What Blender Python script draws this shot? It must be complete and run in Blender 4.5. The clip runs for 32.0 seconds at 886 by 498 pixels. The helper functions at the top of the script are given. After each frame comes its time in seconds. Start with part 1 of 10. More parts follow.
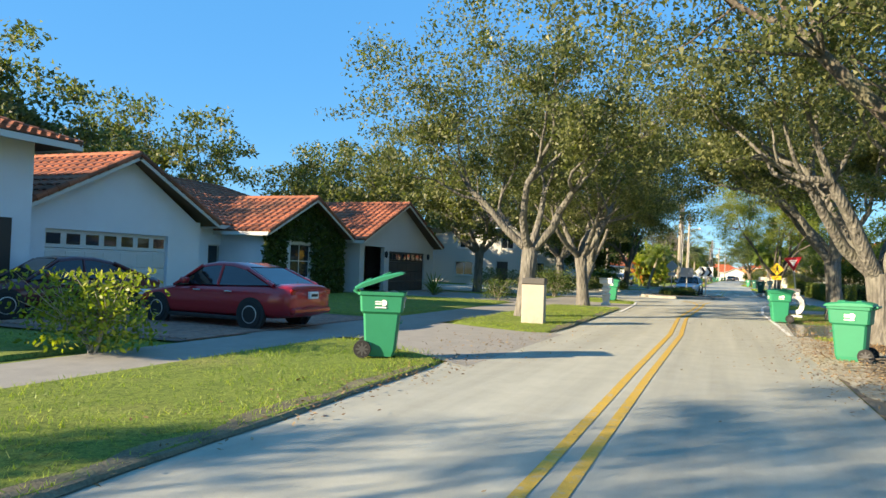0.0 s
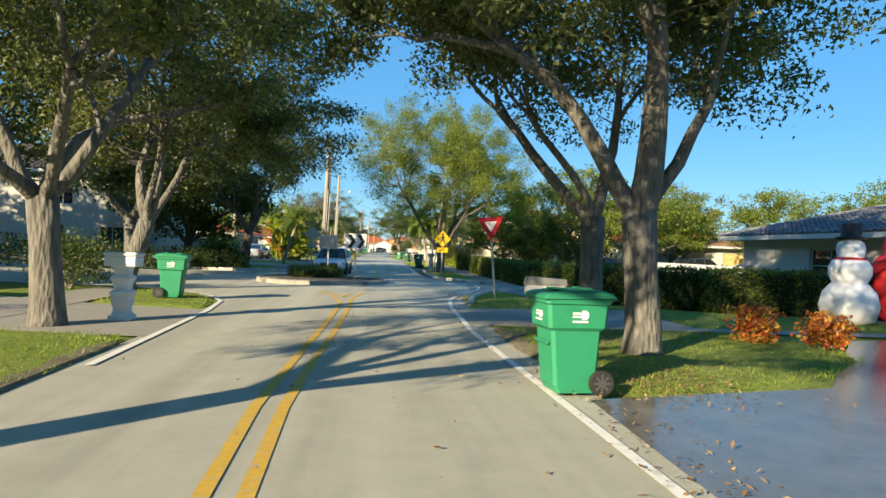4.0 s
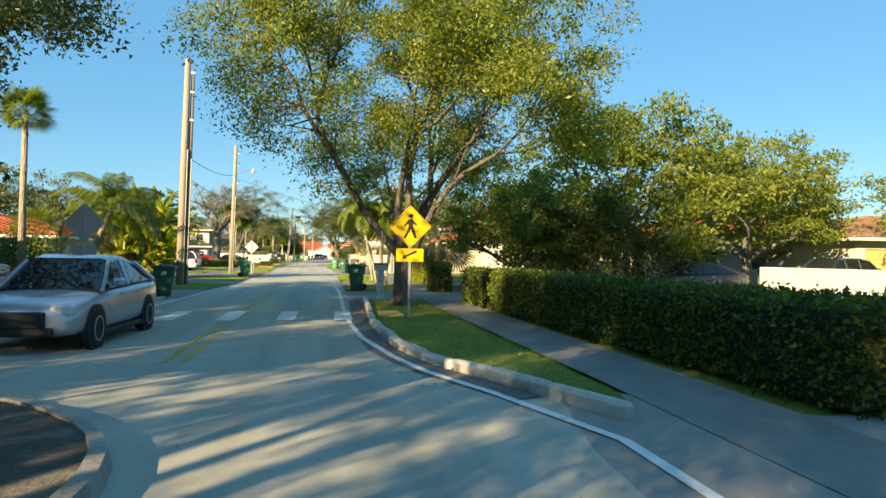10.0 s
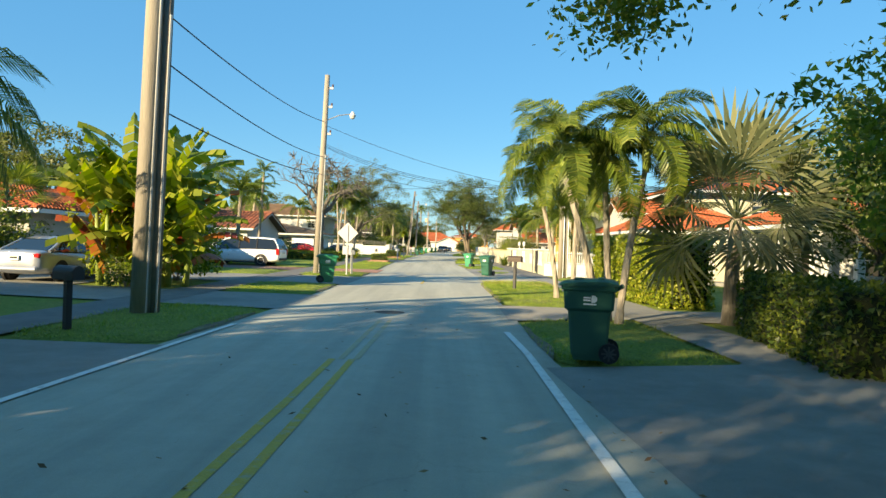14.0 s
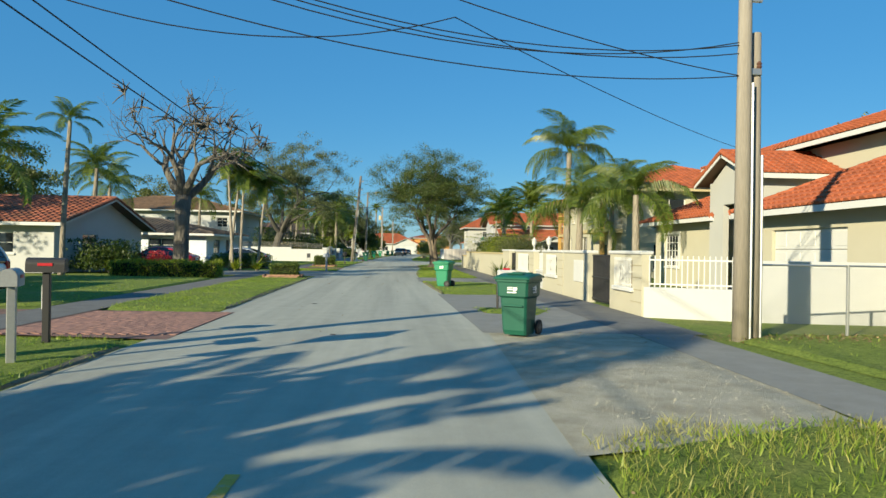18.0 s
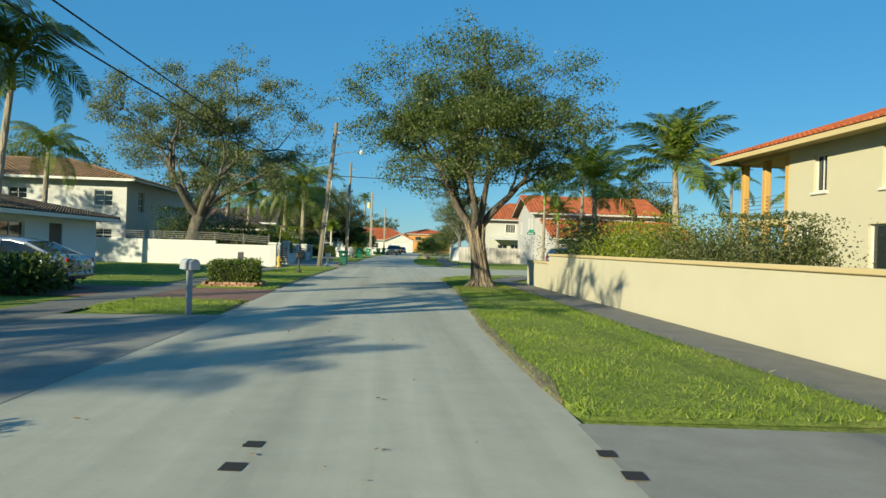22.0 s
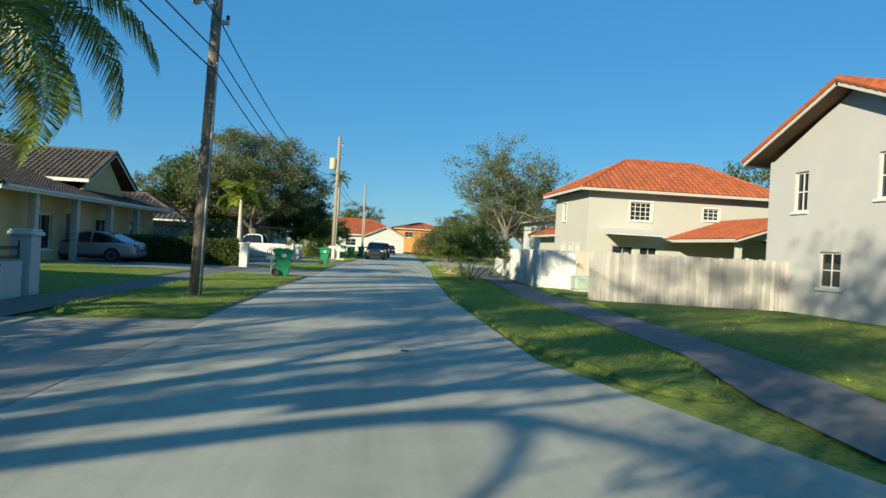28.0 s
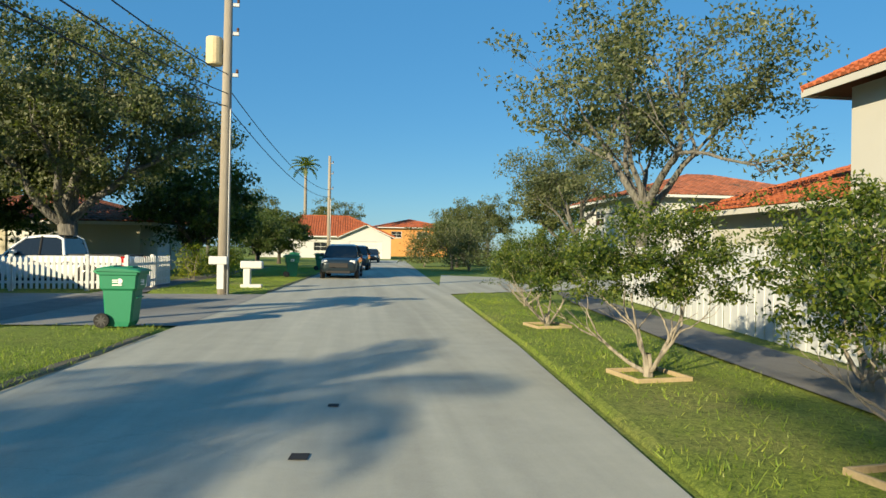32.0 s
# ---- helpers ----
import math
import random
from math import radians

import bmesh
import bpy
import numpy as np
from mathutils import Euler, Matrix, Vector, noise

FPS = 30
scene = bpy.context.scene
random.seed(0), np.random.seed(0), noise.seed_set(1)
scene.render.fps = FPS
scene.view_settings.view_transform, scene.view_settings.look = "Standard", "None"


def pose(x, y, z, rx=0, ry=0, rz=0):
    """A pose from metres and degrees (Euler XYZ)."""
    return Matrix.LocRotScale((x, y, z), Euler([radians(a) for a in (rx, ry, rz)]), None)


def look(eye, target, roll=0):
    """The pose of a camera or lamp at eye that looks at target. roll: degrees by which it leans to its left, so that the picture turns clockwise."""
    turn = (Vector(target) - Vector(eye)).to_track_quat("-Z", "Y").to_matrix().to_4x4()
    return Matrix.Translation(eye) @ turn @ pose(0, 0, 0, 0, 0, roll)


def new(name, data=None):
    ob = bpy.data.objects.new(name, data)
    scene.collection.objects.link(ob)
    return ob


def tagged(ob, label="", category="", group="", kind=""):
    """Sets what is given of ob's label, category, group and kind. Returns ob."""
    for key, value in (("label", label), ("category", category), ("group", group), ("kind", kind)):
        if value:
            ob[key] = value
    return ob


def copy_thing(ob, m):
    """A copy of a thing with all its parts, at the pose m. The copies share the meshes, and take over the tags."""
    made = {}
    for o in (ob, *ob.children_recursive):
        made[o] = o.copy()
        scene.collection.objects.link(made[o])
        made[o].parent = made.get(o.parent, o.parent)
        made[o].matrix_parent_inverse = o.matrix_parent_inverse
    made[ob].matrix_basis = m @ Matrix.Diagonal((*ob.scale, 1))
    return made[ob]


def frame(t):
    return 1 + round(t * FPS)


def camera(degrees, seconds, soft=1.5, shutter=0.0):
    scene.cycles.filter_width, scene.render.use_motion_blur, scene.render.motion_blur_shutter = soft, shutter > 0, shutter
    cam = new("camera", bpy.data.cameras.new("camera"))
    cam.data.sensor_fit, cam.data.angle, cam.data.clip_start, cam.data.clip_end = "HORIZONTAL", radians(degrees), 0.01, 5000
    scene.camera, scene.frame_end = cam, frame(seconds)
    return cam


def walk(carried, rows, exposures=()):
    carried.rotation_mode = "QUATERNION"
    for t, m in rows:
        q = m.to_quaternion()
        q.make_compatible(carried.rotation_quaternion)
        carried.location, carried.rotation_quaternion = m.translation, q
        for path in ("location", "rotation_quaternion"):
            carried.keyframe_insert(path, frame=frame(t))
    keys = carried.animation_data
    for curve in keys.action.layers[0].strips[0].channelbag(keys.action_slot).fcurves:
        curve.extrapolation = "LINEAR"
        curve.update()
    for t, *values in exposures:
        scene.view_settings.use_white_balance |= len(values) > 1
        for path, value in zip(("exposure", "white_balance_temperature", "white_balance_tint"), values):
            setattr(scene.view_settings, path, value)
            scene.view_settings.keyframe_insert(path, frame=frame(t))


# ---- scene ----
cam = camera(65.99, 32.0, soft=1.5)
EYE = 1.52
# seconds, x, y, yaw, pitch, roll
ROWS = [
    (0.0, 0.59, -3.07, 22.26, 1.48, 1.98),
    (0.5, 0.31, -0.94, 14.41, 0.96, 1.75),
    (1.0, 0.22, 1.29, 7.57, 0.52, 1.52),
    (1.5, 0.31, 3.71, 2.26, 0.28, 1.35),
    (2.0, 0.41, 6.07, -1.54, 0.25, 1.28),
    (2.5, 0.52, 8.40, -3.99, 0.27, 1.35),
    (4.5, 0.17, 17.96, -6.20, 0.01, 2.28),
    (5.0, 0.24, 20.20, -6.00, -0.12, 2.29),
    (5.5, 0.29, 22.24, -6.02, -0.18, 2.27),
    (6.0, 0.37, 24.30, -6.26, -0.18, 2.34),
    (6.5, 0.42, 26.12, -6.69, -0.16, 2.53),
    (7.0, 0.49, 28.04, -7.10, -0.14, 2.72),
    (7.5, 0.70, 30.27, -7.52, 0.01, 2.74),
    (8.0, 0.93, 32.30, -8.08, 0.20, 2.53),
    (8.5, 1.23, 34.22, -8.76, 0.39, 2.08),
    (9.0, 1.66, 36.52, -9.57, 0.55, 1.60),
    (9.5, 2.14, 38.85, -10.15, 0.58, 1.08),
    (10.0, 2.40, 40.89, -10.62, 0.62, 0.79),
    (10.5, 2.62, 42.95, -10.13, 0.53, 0.59),
    (11.0, 2.76, 45.55, -8.48, 0.26, 0.39),
    (11.5, 2.69, 47.83, -6.19, 0.01, 0.47),
    (12.0, 2.53, 50.22, -3.63, -0.16, 0.90),
    (12.5, 2.30, 52.73, -1.69, -0.20, 1.30),
    (13.0, 2.12, 55.32, -0.56, -0.20, 1.65),
    (13.5, 2.03, 58.15, -0.23, -0.21, 1.81),
    (14.0, 2.05, 60.72, -0.49, -0.20, 1.84),
    (14.5, 2.01, 63.50, -1.23, -0.25, 1.84),
    (15.0, 1.97, 66.00, -2.18, -0.25, 1.81),
    (15.5, 2.05, 69.26, -2.73, -0.40, 1.68),
    (17.5, 2.52, 82.26, -3.81, 0.27, 0.99),
    (18.0, 2.58, 85.63, -3.90, 0.06, 0.90),
    (18.5, 2.61, 89.02, -3.72, 0.02, 0.83),
    (19.0, 2.64, 92.48, -3.11, 0.02, 0.83),
    (19.5, 2.53, 96.19, -2.90, 0.08, 0.95),
    (20.0, 2.19, 100.44, -3.23, 0.03, 1.14),
    (20.5, 1.87, 104.70, -3.88, -0.05, 1.44),
    (21.0, 1.77, 108.65, -4.48, -0.09, 1.72),
    (21.5, 1.85, 112.31, -4.75, -0.08, 1.77),
    (22.0, 2.03, 116.41, -4.77, -0.10, 1.69),
    (22.5, 2.19, 120.53, -4.66, -0.10, 1.59),
    (23.0, 2.12, 124.49, -4.73, -0.09, 1.54),
    (23.5, 2.13, 128.84, -4.79, -0.03, 1.62),
    (24.0, 2.18, 133.50, -4.60, 0.03, 1.81),
    (24.5, 2.19, 138.19, -4.46, 0.01, 2.01),
    (25.0, 1.90, 142.69, -5.17, 0.03, 2.24),
    (25.5, 1.82, 146.78, -5.57, 0.10, 2.50),
    (27.5, 2.15, 162.67, -6.18, 0.05, 3.16),
    (28.0, 2.29, 166.62, -6.31, -0.12, 3.03),
    (28.5, 2.31, 170.71, -6.73, -0.25, 2.73),
    (29.0, 2.53, 174.84, -6.70, -0.36, 2.26),
    (29.5, 2.72, 178.90, -6.77, -0.39, 1.73),
    (30.0, 2.98, 182.94, -6.72, -0.32, 1.24),
    (30.5, 3.10, 186.84, -6.99, -0.15, 0.87),
    (31.0, 3.08, 190.68, -7.62, -0.13, 0.73),
    (31.5, 3.40, 194.46, -7.58, -0.02, 0.75),
    (32.0, 3.66, 198.41, -7.54, 0.01, 0.83),
]
walk(cam, [(t, pose(x, y, EYE, 90 + pitch, 0, yaw) @ pose(0, 0, 0, 0, 0, roll)) for t, x, y, yaw, pitch, roll in ROWS],
     ((0.0, 1.45, 8050, 13), (1.5, 1.12, 7850, 9), (4.8, 1.18, 8300, 10), (6.0, 1.18, 9050, 10), (9.0, 1.3, 9900, 11), (10.0, 1.4, 10600, 12), (11.0, 1.52, 10900, 13), (12.0, 1.6, 10300, 13), (13.0, 1.46, 10300, 11), (14.0, 1.3, 9300, 8),
      (15.2, 1.22, 9300, 8), (16.5, 0.90, 8000, 4), (18.0, 0.62, 7300, 2), (20.0, 0.62, 7350, 0), (23.0, 0.66, 7700, -4), (24.2, 0.55, 7900, -5), (25.2, 0.58, 7050, -2), (26.5, 0.6, 7250, 2), (28.0, 0.64, 7300, 2), (29.0, 0.78, 7850, 3), (30.0, 0.6, 7050, 1), (31.0, 0.84, 8350, 6), (32.0, 0.72, 8000, 6)))

# ---- light ----
SUN_DIR = Vector((0.68, 0.73, 0)).normalized()
SUN_EL = 18.5
scene.view_settings.exposure = 1.2
world = bpy.data.worlds.new("sky")
scene.world = world
world.use_nodes = True
wn = world.node_tree
wn.nodes.clear()
w_out = wn.nodes.new("ShaderNodeOutputWorld")
w_bg = wn.nodes.new("ShaderNodeBackground")
w_sky = wn.nodes.new("ShaderNodeTexSky")
w_sky.sky_type = "NISHITA"
w_sky.sun_disc = False
w_sky.sun_elevation = radians(SUN_EL)
w_sky.sun_rotation = radians(223)
w_sky.air_density, w_sky.dust_density, w_sky.ozone_density = 1.0, 0.0, 3.5
w_bg.inputs["Strength"].default_value = 0.074
w_hue = wn.nodes.new("ShaderNodeHueSaturation")
w_hue.inputs["Saturation"].default_value = 1.2
w_tint = wn.nodes.new("ShaderNodeMix")
w_tint.data_type, w_tint.blend_type = "RGBA", "MULTIPLY"
w_tint.inputs[0].default_value = 1.0
w_tint.inputs[7].default_value = (0.76, 0.97, 1.03, 1)
wn.links.new(w_sky.outputs[0], w_hue.inputs["Color"])
wn.links.new(w_hue.outputs[0], w_tint.inputs[6])
w_even = wn.nodes.new("ShaderNodeMix")
w_even.data_type = "RGBA"
w_even.inputs[0].default_value = 0.55
w_even.inputs[7].default_value = (0.5, 2.98, 7.5, 1)
wn.links.new(w_tint.outputs[2], w_even.inputs[6])
wn.links.new(w_even.outputs[2], w_bg.inputs[0])
wn.links.new(w_bg.outputs[0], w_out.inputs[0])
sun_data = bpy.data.lights.new("sun", "SUN")
sun_data.energy, sun_data.angle, sun_data.color = 5.0, radians(0.55), (1.0, 0.91, 0.73)
sun_ob = new("sun", sun_data)
sd = Vector((SUN_DIR.x * math.cos(radians(SUN_EL)), SUN_DIR.y * math.cos(radians(SUN_EL)), -math.sin(radians(SUN_EL))))
sun_ob.matrix_world = look((-60, -40, 60), Vector((-60, -40, 60)) + sd)

# ---- materials ----
MATS = {}


def nodes_of(name):
    m = bpy.data.materials.new(name)
    m.use_nodes = True
    nt = m.node_tree
    return m, nt, nt.nodes["Principled BSDF"], nt.nodes["Material Output"]


def ramp(nt, fac, stops):
    r = nt.nodes.new("ShaderNodeValToRGB")
    e = r.color_ramp.elements
    while len(e) < len(stops):
        e.new(0.5)
    for el, (p, c) in zip(e, stops):
        el.position, el.color = p, (*c, 1)
    nt.links.new(fac, r.inputs[0])
    return r.outputs[0]


def tex(nt, kind, scale, coord, detail=4, rough=0.6):
    n = nt.nodes.new("ShaderNodeTex" + kind)
    n.inputs["Scale"].default_value = scale
    if kind == "Noise":
        n.inputs["Detail"].default_value, n.inputs["Roughness"].default_value = detail, rough
    nt.links.new(coord, n.inputs["Vector"])
    return n


def mixc(nt, fac, a, b, blend="MIX"):
    n = nt.nodes.new("ShaderNodeMix")
    n.data_type, n.blend_type = "RGBA", blend
    for v, s in ((fac, n.inputs[0]), (a, n.inputs[6]), (b, n.inputs[7])):
        if isinstance(v, (int, float)):
            s.default_value = v
        elif isinstance(v, tuple):
            s.default_value = (*v, 1)
        else:
            nt.links.new(v, s)
    return n.outputs[2]


def mat(name, color, rough=0.8, vary=0.15, fine=30.0, broad=1.2, bump=0.15, metal=0.0, stain=None, rand=0.0, island=0.0, spec=0.4, bump_scale=None, coat=0.0, stretch=None, world_xyz=False):
    """Plain surface with grain, broad blotches, an optional stain colour and fine relief."""
    if name in MATS:
        return MATS[name]
    m, nt, p, _ = nodes_of(name)
    tc = nt.nodes.new("ShaderNodeTexCoord")
    co = tc.outputs["Object"]
    if world_xyz:
        co = nt.nodes.new("ShaderNodeNewGeometry").outputs["Position"]
    if stretch:
        mp = nt.nodes.new("ShaderNodeMapping")
        mp.inputs["Scale"].default_value = stretch
        nt.links.new(co, mp.inputs[0])
        co = mp.outputs[0]
    a, b = tex(nt, "Noise", fine, co, 3), tex(nt, "Noise", broad, co, 5)
    lo = tuple(c * (1 - vary) for c in color)
    hi = tuple(min(1, c * (1 + vary)) for c in color)
    col = mixc(nt, 0.5, ramp(nt, a.outputs[0], ((0.3, lo), (0.7, hi))), ramp(nt, b.outputs[0], ((0.3, lo), (0.7, hi))))
    if stain:
        s = tex(nt, "Noise", broad * 0.6, co, 8, 0.7)
        msk = ramp(nt, s.outputs[0], ((0.52, (0, 0, 0)), (0.68, (1, 1, 1))))
        col = mixc(nt, msk, col, stain)
    if rand or island:
        if island:
            src = nt.nodes.new("ShaderNodeNewGeometry").outputs["Random Per Island"]
        else:
            src = nt.nodes.new("ShaderNodeObjectInfo").outputs["Random"]
        k = rand or island
        col = mixc(nt, 1.0, col, ramp(nt, src, ((0.0, (1 - k,) * 3), (1.0, (1 + k, 1 + k * 0.8, 1 + k * 0.6)))), "MULTIPLY")
    nt.links.new(col, p.inputs["Base Color"])
    p.inputs["Roughness"].default_value, p.inputs["Metallic"].default_value = rough, metal
    p.inputs["Specular IOR Level"].default_value = spec
    p.inputs["Coat Weight"].default_value = coat
    p.inputs["Coat Roughness"].default_value = 0.05
    if bump:
        bn = nt.nodes.new("ShaderNodeBump")
        bn.inputs["Strength"].default_value, bn.inputs["Distance"].default_value = min(1, bump), 0.02
        h = tex(nt, "Noise", bump_scale or fine, co, 6)
        nt.links.new(h.outputs[0], bn.inputs["Height"])
        nt.links.new(bn.outputs[0], p.inputs["Normal"])
    MATS[name] = m
    return m


def leaf_mat(name, c0, c1, c2, trans=0.35, rough=0.45):
    """Foliage: hue varies leaf by leaf, light passes through."""
    if name in MATS:
        return MATS[name]
    m, nt, p, out = nodes_of(name)
    rnd = nt.nodes.new("ShaderNodeNewGeometry").outputs["Random Per Island"]
    col = ramp(nt, rnd, ((0.0, c0), (0.55, c1), (1.0, c2)))
    tc = nt.nodes.new("ShaderNodeTexCoord").outputs["Object"]
    b = tex(nt, "Noise", 0.7, tc, 3)
    col = mixc(nt, 1.0, col, ramp(nt, b.outputs[0], ((0.3, (0.75, 0.8, 0.7)), (0.7, (1.25, 1.2, 1.15)))), "MULTIPLY")
    nt.links.new(col, p.inputs["Base Color"])
    p.inputs["Roughness"].default_value = rough
    p.inputs["Specular IOR Level"].default_value = 0.35
    t = nt.nodes.new("ShaderNodeBsdfTranslucent")
    nt.links.new(mixc(nt, 1.0, col, (1.5, 1.7, 0.6), "MULTIPLY"), t.inputs["Color"])
    mx = nt.nodes.new("ShaderNodeMixShader")
    mx.inputs[0].default_value = trans
    nt.links.new(p.outputs[0], mx.inputs[1])
    nt.links.new(t.outputs[0], mx.inputs[2])
    nt.links.new(mx.outputs[0], out.inputs[0])
    MATS[name] = m
    return m


def bark_mat(name, dark, light, moss=(0.2, 0.2, 0.12)):
    if name in MATS:
        return MATS[name]
    m, nt, p, _ = nodes_of(name)
    co = nt.nodes.new("ShaderNodeTexCoord").outputs["Object"]
    mp = nt.nodes.new("ShaderNodeMapping")
    mp.inputs["Scale"].default_value = (1, 1, 0.22)
    nt.links.new(co, mp.inputs[0])
    v = tex(nt, "Voronoi", 16, mp.outputs[0])
    n = tex(nt, "Noise", 9, mp.outputs[0], 8, 0.7)
    b = tex(nt, "Noise", 1.3, co, 4)
    col = ramp(nt, n.outputs[0], ((0.3, dark), (0.72, light)))
    col = mixc(nt, ramp(nt, b.outputs[0], ((0.5, (0, 0, 0)), (0.75, (0.7, 0.7, 0.7)))), col, moss)
    nt.links.new(col, p.inputs["Base Color"])
    p.inputs["Roughness"].default_value = 0.95
    ad = nt.nodes.new("ShaderNodeMath")
    ad.operation = "ADD"
    nt.links.new(v.outputs["Distance"], ad.inputs[0])
    nt.links.new(n.outputs[0], ad.inputs[1])
    bn = nt.nodes.new("ShaderNodeBump")
    bn.inputs["Strength"].default_value, bn.inputs["Distance"].default_value = 0.9, 0.05
    nt.links.new(ad.outputs[0], bn.inputs["Height"])
    nt.links.new(bn.outputs[0], p.inputs["Normal"])
    MATS[name] = m
    return m


def ground_mat(name, kind):
    """Road, lawn and other large ground surfaces, in world metres."""
    if name in MATS:
        return MATS[name]
    m, nt, p, _ = nodes_of(name)
    co = nt.nodes.new("ShaderNodeNewGeometry").outputs["Position"]
    f1, f2, f3 = tex(nt, "Noise", 90, co, 4, 0.8), tex(nt, "Noise", 2.2, co, 6, 0.65), tex(nt, "Noise", 0.35, co, 5)
    if kind == "road":
        col = mixc(nt, 0.5, ramp(nt, f1.outputs[0], ((0.3, (0.32, 0.316, 0.265)), (0.7, (0.47, 0.463, 0.388)))),
                   ramp(nt, f2.outputs[0], ((0.3, (0.34, 0.336, 0.283)), (0.7, (0.455, 0.449, 0.378)))))
        mp = nt.nodes.new("ShaderNodeMapping")
        mp.inputs["Scale"].default_value = (1.4, 0.05, 1)
        nt.links.new(co, mp.inputs[0])
        st = tex(nt, "Noise", 1.0, mp.outputs[0], 4)
        col = mixc(nt, 1.0, col, ramp(nt, st.outputs[0], ((0.35, (0.84, 0.84, 0.84)), (0.65, (1.1, 1.1, 1.09)))), "MULTIPLY")
        cr = tex(nt, "Voronoi", 0.55, co)
        cr.feature = "DISTANCE_TO_EDGE"
        wob = tex(nt, "Noise", 3, co, 5)
        vw = nt.nodes.new("ShaderNodeVectorMath")
        vw.operation = "MULTIPLY_ADD"
        vw.inputs[1].default_value = (0.5, 0.5, 0)
        nt.links.new(wob.outputs["Color"], vw.inputs[0])
        nt.links.new(co, vw.inputs[2])
        nt.links.new(vw.outputs[0], cr.inputs["Vector"])
        gate = tex(nt, "Noise", 0.12, co, 3)
        crk = ramp(nt, cr.outputs["Distance"], ((0.0, (1, 1, 1)), (0.011, (0, 0, 0))))
        crk = mixc(nt, 1.0, crk, ramp(nt, gate.outputs[0], ((0.58, (0, 0, 0)), (0.68, (0.12, 0.12, 0.12)))), "MULTIPLY")
        col = mixc(nt, crk, col, (0.08, 0.078, 0.07))
        rough, bs = 0.85, 0.35
    elif kind == "asphalt":
        col = mixc(nt, 0.5, ramp(nt, f1.outputs[0], ((0.3, (0.11, 0.108, 0.102)), (0.7, (0.21, 0.205, 0.195)))),
                   ramp(nt, f2.outputs[0], ((0.3, (0.12, 0.117, 0.11)), (0.7, (0.23, 0.225, 0.21)))))
        rough, bs = 0.9, 0.4
    elif kind == "old asphalt":
        col = mixc(nt, 0.5, ramp(nt, f1.outputs[0], ((0.3, (0.19, 0.187, 0.17)), (0.7, (0.31, 0.305, 0.28)))),
                   ramp(nt, f2.outputs[0], ((0.3, (0.19, 0.187, 0.17)), (0.7, (0.31, 0.305, 0.28)))))
        col = mixc(nt, ramp(nt, f3.outputs[0], ((0.5, (0, 0, 0)), (0.7, (0.55, 0.55, 0.55)))), col, (0.13, 0.128, 0.118))
        rough, bs = 0.9, 0.4
    elif kind == "wet":
        col = mixc(nt, 0.5, ramp(nt, f1.outputs[0], ((0.3, (0.09, 0.09, 0.085)), (0.7, (0.16, 0.16, 0.15)))),
                   ramp(nt, f2.outputs[0], ((0.3, (0.08, 0.08, 0.078)), (0.7, (0.2, 0.195, 0.18)))))
        rough, bs = 0.16, 0.05
    elif kind == "concrete":
        col = mixc(nt, 0.5, ramp(nt, f1.outputs[0], ((0.3, (0.24, 0.225, 0.2)), (0.7, (0.36, 0.34, 0.3)))),
                   ramp(nt, f2.outputs[0], ((0.3, (0.22, 0.21, 0.19)), (0.7, (0.35, 0.33, 0.29)))))
        rough, bs = 0.9, 0.3
    elif kind == "dirt":
        col = mixc(nt, 0.5, ramp(nt, f1.outputs[0], ((0.3, (0.24, 0.215, 0.155)), (0.7, (0.62, 0.58, 0.46)))),
                   ramp(nt, f2.outputs[0], ((0.35, (0.23, 0.205, 0.145)), (0.65, (0.54, 0.5, 0.4)))))
        rough, bs = 1.0, 0.8
    elif kind == "brick":
        bk = nt.nodes.new("ShaderNodeTexBrick")
        bk.inputs["Scale"].default_value = 4.5
        bk.inputs["Color1"].default_value, bk.inputs["Color2"].default_value = (0.27, 0.15, 0.115, 1), (0.2, 0.12, 0.1, 1)
        bk.inputs["Mortar"].default_value = (0.12, 0.1, 0.085, 1)
        bk.inputs["Mortar Size"].default_value = 0.015
        nt.links.new(co, bk.inputs["Vector"])
        col = mixc(nt, 1.0, bk.outputs[0], ramp(nt, f2.outputs[0], ((0.3, (0.75, 0.75, 0.75)), (0.7, (1.2, 1.2, 1.2)))), "MULTIPLY")
        rough, bs = 0.9, 0.4
    else:
        col = mixc(nt, 0.45, ramp(nt, f1.outputs[0], ((0.3, (0.07, 0.115, 0.02)), (0.7, (0.34, 0.41, 0.085)))),
                   ramp(nt, f2.outputs[0], ((0.3, (0.13, 0.205, 0.036)), (0.7, (0.3, 0.37, 0.08)))))
        col = mixc(nt, ramp(nt, f3.outputs[0], ((0.55, (0, 0, 0)), (0.75, (0.6, 0.6, 0.6)))), col, (0.33, 0.28, 0.13))
        tuft, blade = tex(nt, "Noise", 16, co, 3, 0.7), tex(nt, "Voronoi", 45, co)
        col = mixc(nt, 1.0, col, ramp(nt, tuft.outputs[0], ((0.32, (0.5, 0.55, 0.5)), (0.5, (1, 1, 1)), (0.7, (1.35, 1.25, 1.2)))), "MULTIPLY")
        col = mixc(nt, 1.0, col, ramp(nt, blade.outputs["Distance"], ((0.0, (1.25, 1.2, 1.15)), (0.6, (0.72, 0.75, 0.7)))), "MULTIPLY")
        rough, bs = 1.0, 1.0
    nt.links.new(col, p.inputs["Base Color"])
    p.inputs["Roughness"].default_value = rough
    p.inputs["Specular IOR Level"].default_value = 0.25
    bn = nt.nodes.new("ShaderNodeBump")
